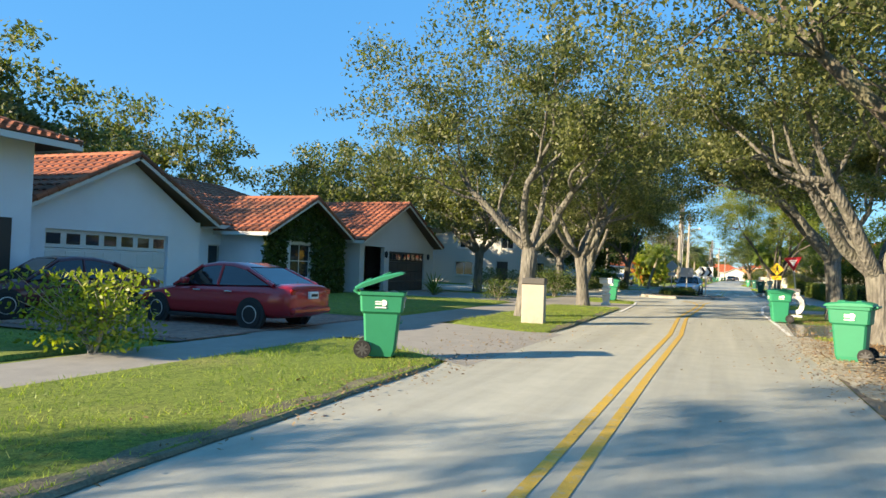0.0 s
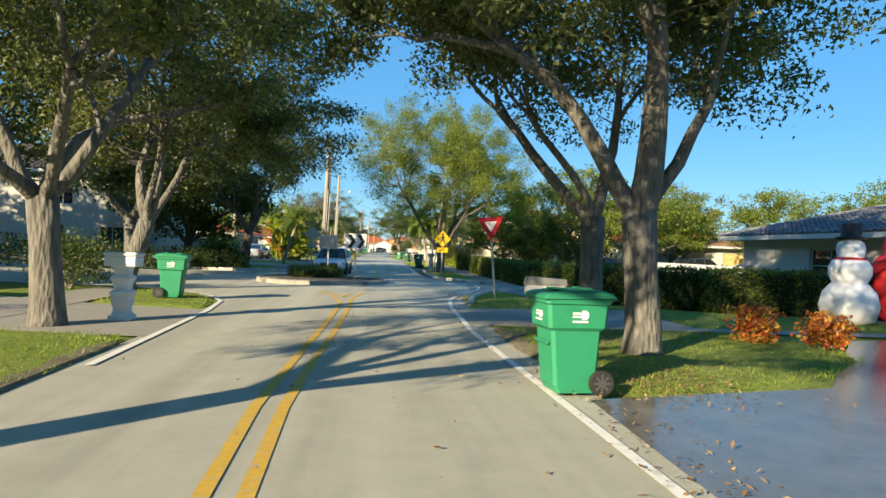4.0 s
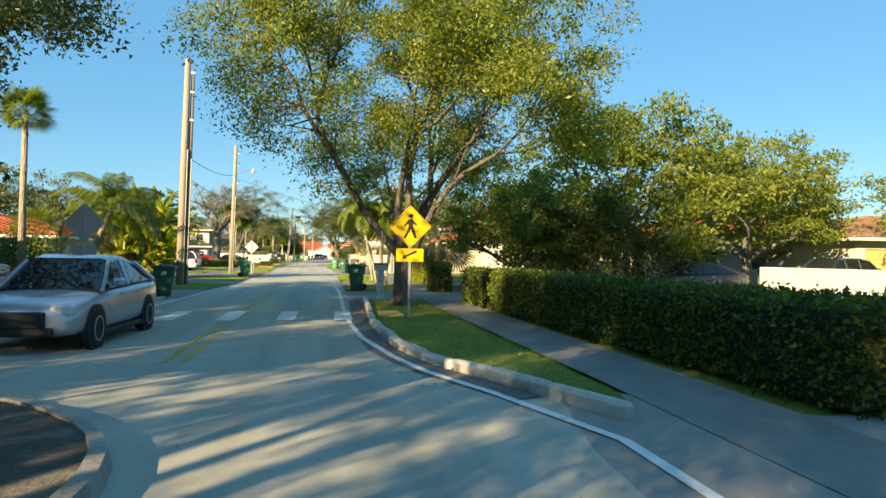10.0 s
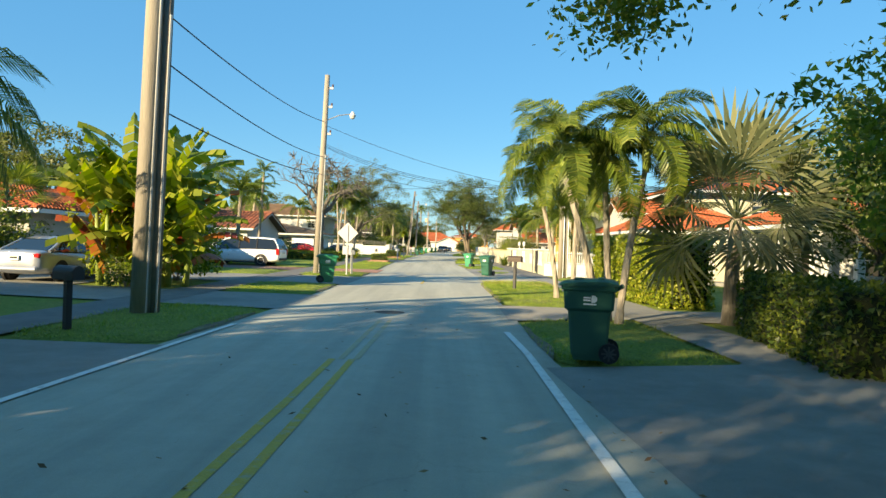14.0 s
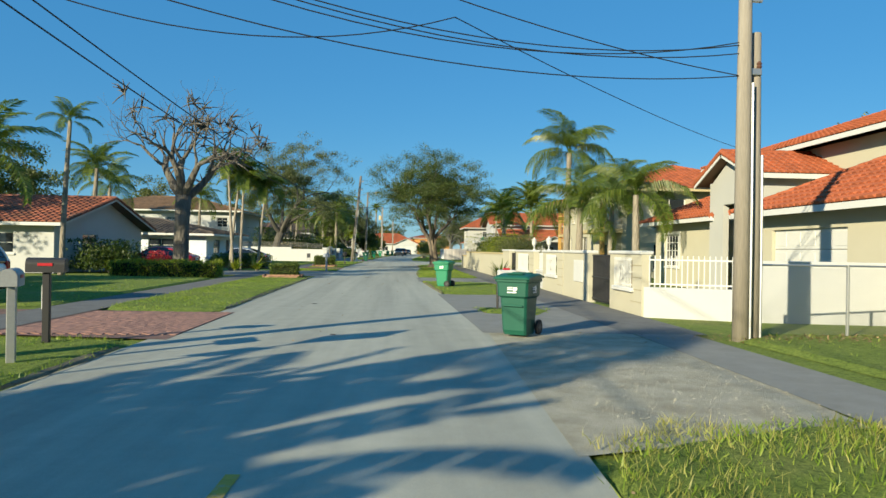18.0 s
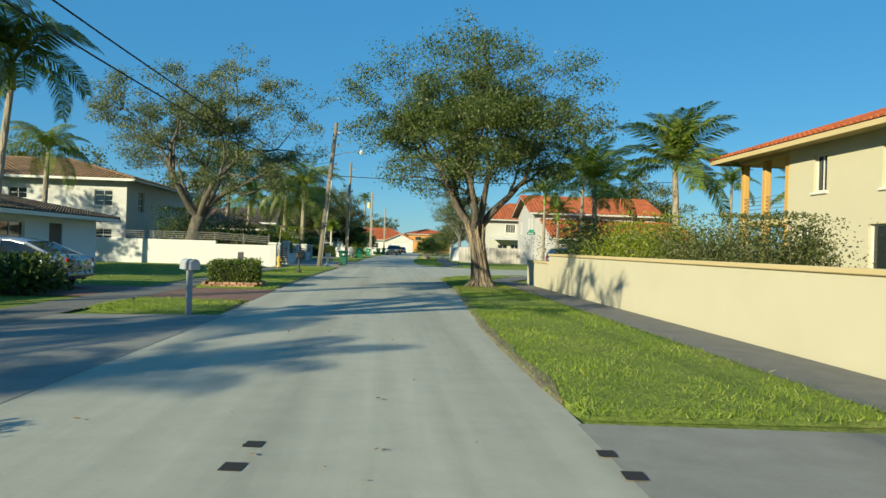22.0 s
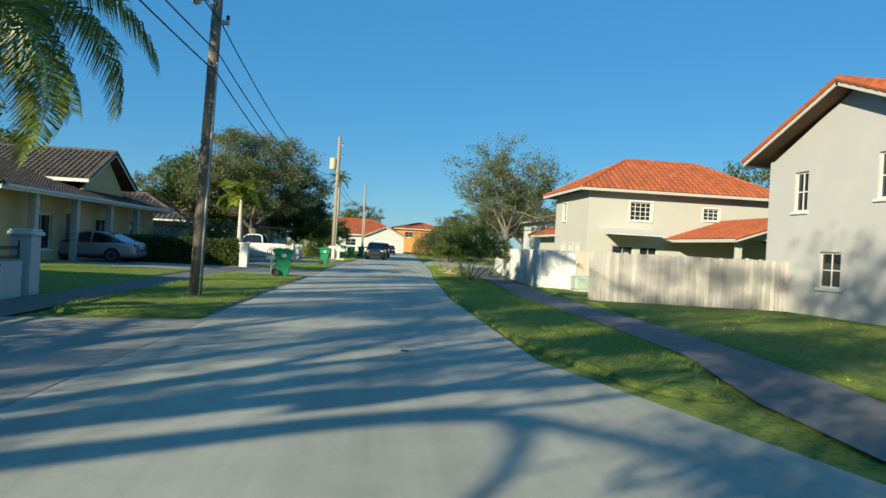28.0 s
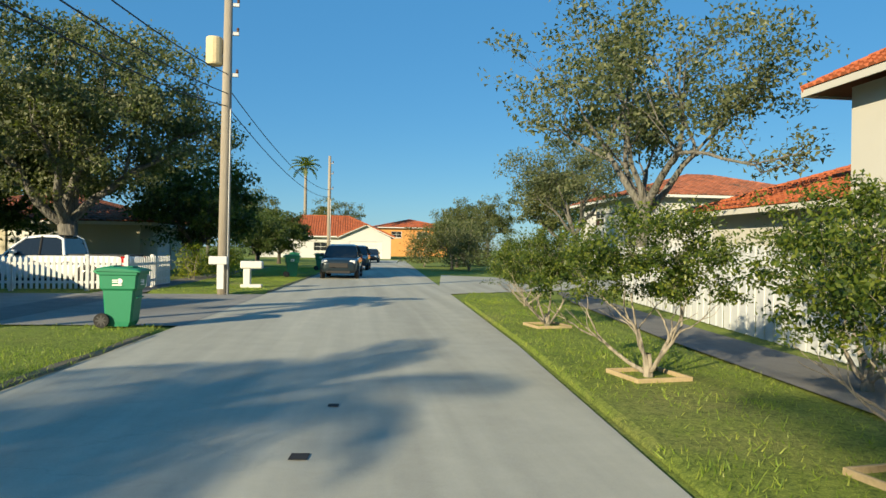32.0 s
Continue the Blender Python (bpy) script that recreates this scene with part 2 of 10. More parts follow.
    bn.inputs["Strength"].default_value, bn.inputs["Distance"].default_value = bs, 0.015
    nt.links.new(f1.outputs[0], bn.inputs["Height"])
    nt.links.new(bn.outputs[0], p.inputs["Normal"])
    MATS[name] = m
    return m


def glass_mat(name="window glass", tint=(0.02, 0.025, 0.03), rough=0.04):
    if name in MATS:
        return MATS[name]
    m, nt, p, _ = nodes_of(name)
    p.inputs["Base Color"].default_value = (*tint, 1)
    p.inputs["Roughness"].default_value, p.inputs["Specular IOR Level"].default_value = rough, 0.8
    MATS[name] = m
    return m


ROAD, ASPHALT, CONCRETE = ground_mat("worn grey road", "road"), ground_mat("dark asphalt path", "asphalt"), ground_mat("weathered concrete", "concrete")
DRIVE, WET = ground_mat("weathered asphalt drive", "old asphalt"), ground_mat("wet concrete", "wet")
DIRT, PAVER, GRASS = ground_mat("bare dirt and gravel", "dirt"), ground_mat("red pavers", "brick"), ground_mat("lawn", "grass")
BARK = bark_mat("grey brown bark", (0.045, 0.042, 0.037), (0.245, 0.232, 0.205), (0.16, 0.165, 0.125))
BARK_DARK = bark_mat("dark bark", (0.035, 0.03, 0.025), (0.15, 0.125, 0.1))
BARK_BARE = bark_mat("bare grey bark", (0.06, 0.052, 0.045), (0.2, 0.178, 0.15), (0.15, 0.14, 0.11))
# Grey bark once more, with shade painted into its colour.
BARK_SHADED = bark_mat("shaded grey bark", (0.045, 0.04, 0.034), (0.175, 0.155, 0.13), (0.13, 0.125, 0.095))
BARK_FICUS = bark_mat("ropy red brown bark", (0.04, 0.033, 0.027), (0.18, 0.148, 0.12), (0.12, 0.105, 0.082))
BARK_PALE = bark_mat("pale smooth bark", (0.22, 0.19, 0.15), (0.42, 0.37, 0.3), (0.24, 0.22, 0.17))
PALM_BARK = bark_mat("ringed palm bark", (0.16, 0.135, 0.105), (0.4, 0.35, 0.28), (0.3, 0.26, 0.2))
LEAF_OAK = leaf_mat("oak leaves", (0.05, 0.063, 0.026), (0.108, 0.125, 0.052), (0.2, 0.205, 0.092), 0.4)
LEAF_LIGHT = leaf_mat("light tree leaves", (0.085, 0.122, 0.028), (0.165, 0.205, 0.047), (0.27, 0.275, 0.07), 0.5)
LEAF_DEEP = leaf_mat("deep green leaves", (0.028, 0.05, 0.014), (0.058, 0.092, 0.026), (0.12, 0.155, 0.042), 0.34)
LEAF_FICUS = leaf_mat("ficus leaves", (0.04, 0.062, 0.02), (0.082, 0.115, 0.036), (0.155, 0.185, 0.06), 0.36)
LEAF_GREY = leaf_mat("grey green leaves", (0.065, 0.08, 0.042), (0.125, 0.145, 0.078), (0.2, 0.212, 0.12), 0.38)
LEAF_BRIGHT = leaf_mat("yellow green leaves", (0.09, 0.14, 0.015), (0.2, 0.24, 0.03), (0.34, 0.33, 0.06), 0.4)
LEAF_HEDGE = leaf_mat("hedge leaves", (0.03, 0.06, 0.012), (0.075, 0.115, 0.022), (0.19, 0.215, 0.04), 0.34)
LEAF_PALM = leaf_mat("palm leaflets", (0.05, 0.09, 0.017), (0.11, 0.16, 0.03), (0.24, 0.26, 0.06), 0.35, 0.35)
LEAF_PALM_GREY = leaf_mat("silvery fan palm leaves", (0.09, 0.11, 0.07), (0.16, 0.185, 0.115), (0.26, 0.26, 0.16), 0.25, 0.4)
LEAF_RED = leaf_mat("red flowers", (0.4, 0.02, 0.03), (0.55, 0.03, 0.05), (0.65, 0.1, 0.12), 0.3)
GRASS_DRY = leaf_mat("dry grass blades", (0.2, 0.2, 0.05), (0.34, 0.32, 0.1), (0.48, 0.43, 0.18), 0.35)
GRASS_BLADE = leaf_mat("grass blades", (0.12, 0.2, 0.025), (0.23, 0.31, 0.055), (0.36, 0.37, 0.1), 0.4)
YELLOW_PAINT = mat("worn yellow road paint", (0.56, 0.35, 0.055), 0.75, 0.2, 60, 14, 0.2, stain=(0.38, 0.345, 0.25), world_xyz=True)
WHITE_PAINT = mat("worn white road paint", (0.74, 0.74, 0.7), 0.75, 0.12, 60, 9, 0.2, stain=(0.46, 0.45, 0.42), world_xyz=True)
KERB = mat("worn pale kerb concrete", (0.52, 0.49, 0.43), 0.9, 0.25, 40, 2.5, 0.5, stain=(0.2, 0.185, 0.15), world_xyz=True)
KERB_DIRTY = mat("dirty grey kerb concrete", (0.29, 0.275, 0.24), 0.95, 0.3, 30, 1.8, 0.5, stain=(0.1, 0.095, 0.08), world_xyz=True)
STUCCO_WHITE = mat("white stucco", (0.51, 0.515, 0.51), 0.9, 0.05, 70, 0.8, 0.25, world_xyz=True)
STUCCO_CREAM = mat("cream stucco", (0.49, 0.458, 0.35), 0.9, 0.06, 70, 0.8, 0.25, world_xyz=True)
STUCCO_PALE = mat("pale cream stucco", (0.45, 0.445, 0.41), 0.9, 0.05, 70, 0.8, 0.25, world_xyz=True)
STUCCO_PINK = mat("pale grey beige stucco", (0.42, 0.42, 0.43), 0.9, 0.06, 70, 0.8, 0.25, world_xyz=True)
STUCCO_BLUE = mat("pale grey blue stucco", (0.7, 0.74, 0.79), 0.9, 0.06, 70, 0.8, 0.25, world_xyz=True)
STUCCO_TAN = mat("tan stucco", (0.5, 0.4, 0.22), 0.9, 0.07, 70, 0.8, 0.25, world_xyz=True)
TRIM_WHITE = mat("white painted trim", (0.6, 0.6, 0.575), 0.6, 0.05, 20, 1.5, 0.05)
TILE_ORANGE = mat("orange clay roof tile", (0.37, 0.1, 0.042), 0.9, 0.25, 25, 1.0, 0.2, island=0.16, world_xyz=True)
TILE_RED = mat("weathered red roof tile", (0.3, 0.105, 0.06), 0.9, 0.25, 25, 1.0, 0.2, island=0.3, stain=(0.13, 0.075, 0.055), world_xyz=True)
TILE_DARK = mat("dark brown roof tile", (0.095, 0.08, 0.07), 0.9, 0.25, 25, 1.0, 0.2, island=0.3, world_xyz=True)
ROOF_FLAT = mat("roof underlay", (0.16, 0.09, 0.06), 0.9, 0.15)
WOOD_GREY = mat("weathered grey wood", (0.4, 0.385, 0.375), 0.9, 0.25, 22, 2, 0.4, rand=0.2, stretch=(6, 6, 0.5))
WOOD_POLE = mat("weathered utility pole wood", (0.3, 0.265, 0.215), 0.95, 0.3, 18, 1.2, 0.6, stretch=(5, 5, 0.25))
WOOD_POLE_DARK = mat("dark creosoted pole wood", (0.2, 0.175, 0.15), 0.95, 0.3, 18, 1.2, 0.6, stretch=(5, 5, 0.25))
GLASS = glass_mat()
METAL = mat("galvanised metal", (0.45, 0.46, 0.46), 0.45, 0.1, 30, 2, 0.05, metal=0.8)
BLACK_METAL = mat("black painted metal", (0.03, 0.03, 0.032), 0.5, 0.1, 30, 2, 0.05)
BLACK_RUBBER = mat("black rubber", (0.022, 0.022, 0.023), 0.85, 0.1, 30, 3, 0.1)
CABLE = mat("black cable", (0.02, 0.02, 0.02), 0.7, 0.05, 10, 1, 0)
BIN_GREEN = mat("green bin plastic", (0.012, 0.21, 0.11), 0.5, 0.1, 60, 2.5, 0.08, rand=0.1)
BIN_DARK = mat("dark green bin plastic", (0.01, 0.1, 0.065), 0.5, 0.1, 60, 2.5, 0.08, rand=0.1)
LITTER = leaf_mat("fallen dry leaves", (0.12, 0.06, 0.03), (0.25, 0.15, 0.08), (0.42, 0.3, 0.17), 0.1, 0.8)
YELLOW_FAINT = mat("almost worn off yellow paint", (0.43, 0.36, 0.22), 0.8, 0.15, 60, 2, 0.1, stain=(0.38, 0.37, 0.33), world_xyz=True)
VERGE = mat("dark soil with dead leaves", (0.17, 0.145, 0.095), 1.0, 0.5, 35, 3, 1.0, stain=(0.22, 0.22, 0.1), world_xyz=True)
SOIL = mat("trodden brown soil", (0.2, 0.165, 0.115), 1.0, 0.35, 40, 2.2, 1.0, stain=(0.11, 0.095, 0.065), world_xyz=True)
LEAF_CROTON = leaf_mat("croton leaves", (0.25, 0.03, 0.02), (0.38, 0.12, 0.03), (0.45, 0.3, 0.05), 0.3)

# ---- builders ----
class Geo:
    """Collects vertices and faces for one mesh."""

    def __init__(self):
        self.v, self.f = [], []

    def add(self, verts, faces):
        n = len(self.v)
        self.v += [tuple(p) for p in verts]
        self.f += [tuple(n + i for i in f) for f in faces]
        return self

    def box(self, x0, y0, z0, x1, y1, z1, c=0.0, m=None):
        """A box with edges chamfered by c, optionally moved by the matrix m."""
        if c <= 0:
            vs = [(x, y, z) for z in (z0, z1) for y in (y0, y1) for x in (x0, x1)]
            fs = [(0, 2, 3, 1), (4, 5, 7, 6), (0, 1, 5, 4), (2, 6, 7, 3), (0, 4, 6, 2), (1, 3, 7, 5)]
        else:
            c = min(c, abs(x1 - x0) * 0.45, abs(y1 - y0) * 0.45, abs(z1 - z0) * 0.45)
            vs, key, fs = [], {}, []
            lim = ((x0, x1), (y0, y1), (z0, z1))
            for s in range(8):
                sg = [(s >> k) & 1 for k in range(3)]
                for ax in range(3):
                    q = []
                    for k in range(3):
                        a, b = lim[k]
                        q.append((b if sg[k] else a) if k == ax else (b - c if sg[k] else a + c))
                    key[(s, ax)] = len(vs)
                    vs.append(tuple(q))
            for ax in range(3):
                o = [k for k in range(3) if k != ax]
                for sd_ in (0, 1):
                    loop = [(sd_ << ax) | (a << o[0]) | (b << o[1]) for a, b in ((0, 0), (1, 0), (1, 1), (0, 1))]
                    fs.append(tuple(key[(s, ax)] for s in loop))
                for a in (0, 1):
                    for b in (0, 1):
                        s0 = (a << o[0]) | (b << o[1])
                        s1 = s0 | (1 << ax)
                        fs.append((key[(s0, o[0])], key[(s1, o[0])], key[(s1, o[1])], key[(s0, o[1])]))
            for s in range(8):
                fs.append(tuple(key[(s, ax)] for ax in range(3)))
        if m is not None:
            vs = [m @ Vector(p) for p in vs]
        return self.add(vs, fs)

    def tube(self, pts, radii, n=8, cap=True, flat=1.0):
        """A round tapered tube along points."""
        pts = [Vector(p) for p in pts]
        if isinstance(radii, (int, float)):
            radii = [radii] * len(pts)
        base = len(self.v)
        up = Vector((0, 0, 1))
        d0 = (pts[1] - pts[0]).normalized()
        a = d0.cross(up) if abs(d0.z) < 0.95 else d0.cross(Vector((1, 0, 0)))
        a.normalize()
        for i, (p, r) in enumerate(zip(pts, radii)):
            d = (pts[min(i + 1, len(pts) - 1)] - pts[max(i - 1, 0)]).normalized()
            a = (a - d * a.dot(d)).normalized()
            b = d.cross(a)
            for k in range(n):
                t = 2 * math.pi * k / n
                self.v.append(tuple(p + r * (math.cos(t) * a + flat * math.sin(t) * b)))
        for i in range(len(pts) - 1):
            for k in range(n):
                k2 = (k + 1) % n
                self.f.append((base + i * n + k, base + i * n + k2, base + (i + 1) * n + k2, base + (i + 1) * n + k))
        if cap:
            self.f.append(tuple(base + k for k in reversed(range(n))))
            self.f.append(tuple(base + (len(pts) - 1) * n + k for k in range(n)))
        return self

    def lathe(self, prof, n=16, at=(0, 0, 0), m=None):
        """Revolves (radius, z) pairs about the z axis."""
        base = len(self.v)
        for r, z in prof:
            for k in range(n):
                t = 2 * math.pi * k / n
                p = Vector((at[0] + r * math.cos(t), at[1] + r * math.sin(t), at[2] + z))
                self.v.append(tuple(m @ p if m is not None else p))
        for i in range(len(prof) - 1):
            for k in range(n):
                k2 = (k + 1) % n
                self.f.append((base + i * n + k, base + i * n + k2, base + (i + 1) * n + k2, base + (i + 1) * n + k))
        self.f.append(tuple(base + k for k in reversed(range(n))))
        self.f.append(tuple(base + (len(prof) - 1) * n + k for k in range(n)))
        return self

    def prism(self, poly, z0, z1, m=None):
        """Extrudes a 2D outline upward."""
        n = len(poly)
        vs = [(x, y, z0) for x, y in poly] + [(x, y, z1) for x, y in poly]
        if m is not None:
            vs = [m @ Vector(p) for p in vs]
        fs = [tuple(reversed(range(n))), tuple(range(n, 2 * n))] + [(i, (i + 1) % n, n + (i + 1) % n, n + i) for i in range(n)]
        return self.add(vs, fs)

    def slab(self, poly, thick):
        """A plate below a 3D polygon."""
        n = len(poly)
        top = [Vector(p) for p in poly]
        vs = top + [p - Vector((0, 0, thick)) for p in top]
        fs = [tuple(range(n)), tuple(reversed(range(n, 2 * n)))] + [((i + 1) % n, i, n + i, n + (i + 1) % n) for i in range(n)]
        return self.add(vs, fs)


def mesh_of(name, geo, material, smooth=False):
    me = bpy.data.meshes.new(name)
    me.from_pydata(geo.v, [], geo.f)
    me.materials.append(material)
    if smooth:
        me.polygons.foreach_set("use_smooth", [True] * len(me.polygons))
    bm = bmesh.new()
    bm.from_mesh(me)
    if name == "wall":
        bmesh.ops.remove_doubles(bm, verts=bm.verts, dist=1e-4)
    bmesh.ops.recalc_face_normals(bm, faces=bm.faces)
    bm.to_mesh(me)
    bm.free()
    me.update()
    return me


def part(name, geo, material, parent=None, label="", smooth=False):
    """One mesh object, under a thing or a part."""
    me = geo if isinstance(geo, bpy.types.Mesh) else mesh_of(name, geo, material, smooth)
    ob = new(name, me)
    if parent:
        ob.parent = parent
    if label:
        ob["label"] = label
    return ob


def thing(name, label, category, at=(0, 0, 0), rz=0.0, group="", kind=""):
    """The base of a thing: an Empty that carries its parts."""
    ob = new(name)
    ob.empty_display_size = 0.2
    ob.matrix_world = pose(*at, 0, 0, rz)
    return tagged(ob, label, category, group, kind)


def quads_mesh(name, verts, material, per=4):
    """A mesh of loose polygons from an array (count, per, 3)."""
    n = len(verts)
    me = bpy.data.meshes.new(name)
    me.vertices.add(n * per)
    me.vertices.foreach_set("co", np.asarray(verts, np.float32).ravel())
    me.loops.add(n * per)
    me.loops.foreach_set("vertex_index", np.arange(n * per, dtype=np.int32))
    me.polygons.add(n)
    me.polygons.foreach_set("loop_start", np.arange(0, n * per, per, dtype=np.int32))
    me.update(calc_edges=True)
    me.materials.append(material)
    return me


def interp(y, table):
    return float(np.interp(y, [a for a, _ in table], [b for _, b in table]))


def unit(a):
    return a / np.maximum(np.linalg.norm(a, axis=-1, keepdims=True), 1e-9)


def leaf_quads(rng, centres, size, droop=0.2, width=0.45, flat=0.0):
    """Rhombic leaves round given centres, facing all ways."""
    n = len(centres)
    d = unit(rng.normal(size=(n, 3)) - [0, 0, droop])
    s = unit(np.cross(d, rng.normal(size=(n, 3)) + [0, 0, flat]))
    ln = size * rng.uniform(0.6, 1.3, (n, 1))
    w = ln * width
    return np.stack([centres, centres + d * ln * 0.5 + s * w * 0.5, centres + d * ln, centres + d * ln * 0.5 - s * w * 0.5], 1)


def leaf_tris(rng, centres, size, droop=0.2, width=0.66, flat=0.0):
    """Pointed leaves round given centres, facing all ways."""
    n = len(centres)
    d = unit(rng.normal(size=(n, 3)) - [0, 0, droop])
    s = unit(np.cross(d, rng.normal(size=(n, 3)) + [0, 0, flat]))
    ln = size * rng.uniform(0.6, 1.35, (n, 1))
    w = ln * width * 0.5
    return np.stack([centres - s * w, centres + s * w, centres + d * ln], 1)


def grow(rng, p, d, length, r, level, geo, nodes, top, spread, gravity=0.0, clear=0.0):
    """One limb and, from its end and sides, the next ones."""
    n = 5
    pts, rad = [p.copy()], [r]
    for i in range(n):
        wob = Vector(rng.normal(size=3)) * (0.15 if level < 2 else 0.17)
        d = (d + wob + Vector((0, 0, 0.05 - gravity * level))).normalized()
        if p.z < clear and d.z < 0.3:
            d = Vector((d.x, d.y, 0.3)).normalized()
        p = p + d * (length / n)
        pts.append(p.copy())
        rad.append(r * (1 - 0.42 * (i + 1) / n))
    geo.tube(pts, rad, 10 if level == 0 else (8 if level == 1 else (6 if level == 2 else 5)), cap=level > 2)
    if level >= 2:
        nodes += [(q.x, q.y, q.z, k) for q, k in zip(pts[1:], rad[1:])]
    else:
        nodes += [(q.x, q.y, q.z, k) for q, k in zip(pts[3:], rad[3:])]
    if level >= top:
        return
    kids = 3 if level < 2 else int(rng.integers(2, 4))
    turn = rng.uniform(0, 6.28)
    for k in range(kids):
        t = turn + 6.28 * k / kids + rng.normal() * 0.3
        side = d.orthogonal().normalized()
        side = Matrix.Rotation(t, 3, d) @ side
        ang = spread * rng.uniform(0.6, 1.3)
        nd = (d * math.cos(ang) + side * math.sin(ang)).normalized()
        at = pts[-1] if k < 2 or level < 1 else pts[-2]
        grow(rng, at.copy(), nd, length * rng.uniform(0.6, 0.82), rad[-1] * rng.uniform(0.6, 0.82), level + 1, geo, nodes, top, spread, gravity, clear)


def tree(name, label, seed, height, fork, trunk_r, limbs, lean, crown, clumps, per, leaf_size, leaf, bark, clump=0.42, top=3, spread=0.55, gravity=0.0, lift=0.0, clear=3.0, flare=0.6, gap=0.25, twig_r=0.018, hang=0.0, category="tree", group="", arms=(), near=False):
    """A broad tree: flared trunk, forking limbs, a twig to every clump of leaves. crown: radius and lowest height."""
    rng = np.random.default_rng(seed)
    t = thing(name, label, category, group=group)
    geo, nodes = Geo(), []
    trunk = [(0, 0, -0.1), (0.0, 0.0, 0.12), (0.02, 0.01, 0.4), (lean[0] * 0.5, lean[1] * 0.5, fork * 0.6), (lean[0], lean[1], fork)]
    rr = [trunk_r * (1 + 0.6 * flare), trunk_r * (1 + 0.28 * flare), trunk_r * 1.06, trunk_r * 0.95, trunk_r * 1.02]
    geo.tube(trunk, rr, 14)
    base = Vector(trunk[-1])
    length = (height - fork) * 0.34
    turn = rng.uniform(0, 6.28)
    for dx, dy, dz, k_len, k_r in arms:
        grow(rng, base - Vector((0, 0, 0.12)), Vector((dx, dy, dz)).normalized(), length * k_len, trunk_r * k_r, 1, geo, nodes, top, spread, gravity, clear)
    for k in range(0 if arms else limbs):
        a = turn + 6.28 * k / limbs + rng.normal() * 0.2
        el = rng.uniform(0.62, 1.1) + lift
        d = Vector((math.cos(a) * math.cos(el), math.sin(a) * math.cos(el), math.sin(el)))
        grow(rng, base - Vector((0, 0, 0.15)), d, length * rng.uniform(0.85, 1.15), trunk_r * rng.uniform(0.5, 0.68), 1, geo, nodes, top, spread, gravity, clear)
    part("trunk", geo, bark, t, smooth=True)
    if not clumps:
        k = trunk_r / 0.28
        for v in range(3):
            stub = Geo().lathe([(0.0, -0.06 * k), (0.04 * k, -0.03 * k), (0.048 * k, 0.02 * k), (0.025 * k, 0.07 * k), (0.0, 0.08 * k)], 7)
            for _ in range(6):
                d = Vector((rng.normal(), rng.normal(), rng.normal() + 0.5)).normalized() * rng.uniform(0.3, 0.6) * k
                stub.tube([(0, 0, 0), d * 0.55 + Vector((0, 0, 0.03 * k)), d], [0.028 * k, 0.02 * k, 0.012 * k], 5)
            me = mesh_of("twig_stub", stub, bark, True)
            for q in range(18):
                e = nodes[int(rng.integers(len(nodes) // 3, len(nodes)))]
                part("twig_stub", me, bark, t).matrix_basis = pose(e[0], e[1], e[2], 0, 0, rng.uniform(0, 360))
        return t
    nodes = np.array(nodes)
    radius, low = crown
    mid = (low + height) / 2 - 0.08 * (height - low)
    c = []
    waves = rng.uniform(0, 6.28, 4)
    while len(c) < clumps * 0.58:
        d = unit(rng.normal(size=3))
        bulge = 1 + 0.16 * math.sin(3 * math.atan2(d[1], d[0]) + waves[0]) * math.sin(4 * d[2] + waves[1]) + 0.1 * math.sin(5 * math.atan2(d[1], d[0]) + waves[2])
        f = rng.uniform(0.12, 1) ** 0.5 * bulge
        q = d * f * [radius, radius, (height - mid) if d[2] > 0 else (mid - low)]
        q = q + [lean[0], lean[1], mid]
        if math.sin(q[0] * 1.25 + waves[3]) * math.sin(q[1] * 1.25 + waves[1]) * math.sin(q[2] * 1.5 + waves[2]) > gap and f < 2:
            continue
        c.append(q)
    c = np.array(c)
    twigs = Geo()
    ends = []
    for q in c:
        w = q - nodes[:, :3]
        dist = np.linalg.norm(w, axis=1) + 0.5 * np.maximum(0, nodes[:, 2] - q[2])
        j = int(np.argmin(dist))
        p0, far = nodes[j, :3], float(dist[j])
        q = p0 + (q - p0) * min(1, 2.3 / max(far, 1e-6))
        bend = (p0 + q) / 2 + rng.normal(size=3) * 0.1 * far ** 0.5 + [0, 0, 0.06 * far]
        r0 = float(min(nodes[j, 3] * 0.7, twig_r * (0.6 + far * 0.5)))
        twigs.tube([tuple(p0), tuple(bend), tuple(q)], [r0, r0 * 0.62, 0.004], 3, cap=False)
        ends.append((bend, q))
    part("twig_network", twigs, bark, t, smooth=True)["kind"] = "stuff"
    outer = nodes[nodes[:, 3] < np.quantile(nodes[:, 3], 0.45)]
    for e in outer[rng.integers(0, len(outer), int(clumps * 0.42))]:
        ends.append((e[:3], e[:3] + rng.normal(size=3) * 0.22))
    ends = np.array(ends)
    clumps = len(ends)
    n = clumps * per
    pick = rng.integers(0, clumps, n)
    u = np.clip(rng.normal(0.8, 0.3, (n, 1)), 0.1, 1.15)
    pos = ends[pick, 0] * (1 - u) + ends[pick, 1] * u
    size = rng.uniform(0.65, 1.35, clumps)[pick][:, None]
    pos = pos + unit(rng.normal(size=(n, 3))) * (rng.uniform(0, 1, (n, 1)) ** 0.5) * 1.5 * clump * size * [1, 1, 0.55] - [0, 0, 1] * np.abs(rng.normal(size=(n, 1))) * hang
    pos = pos[pos[:, 2] > clear * 0.85]
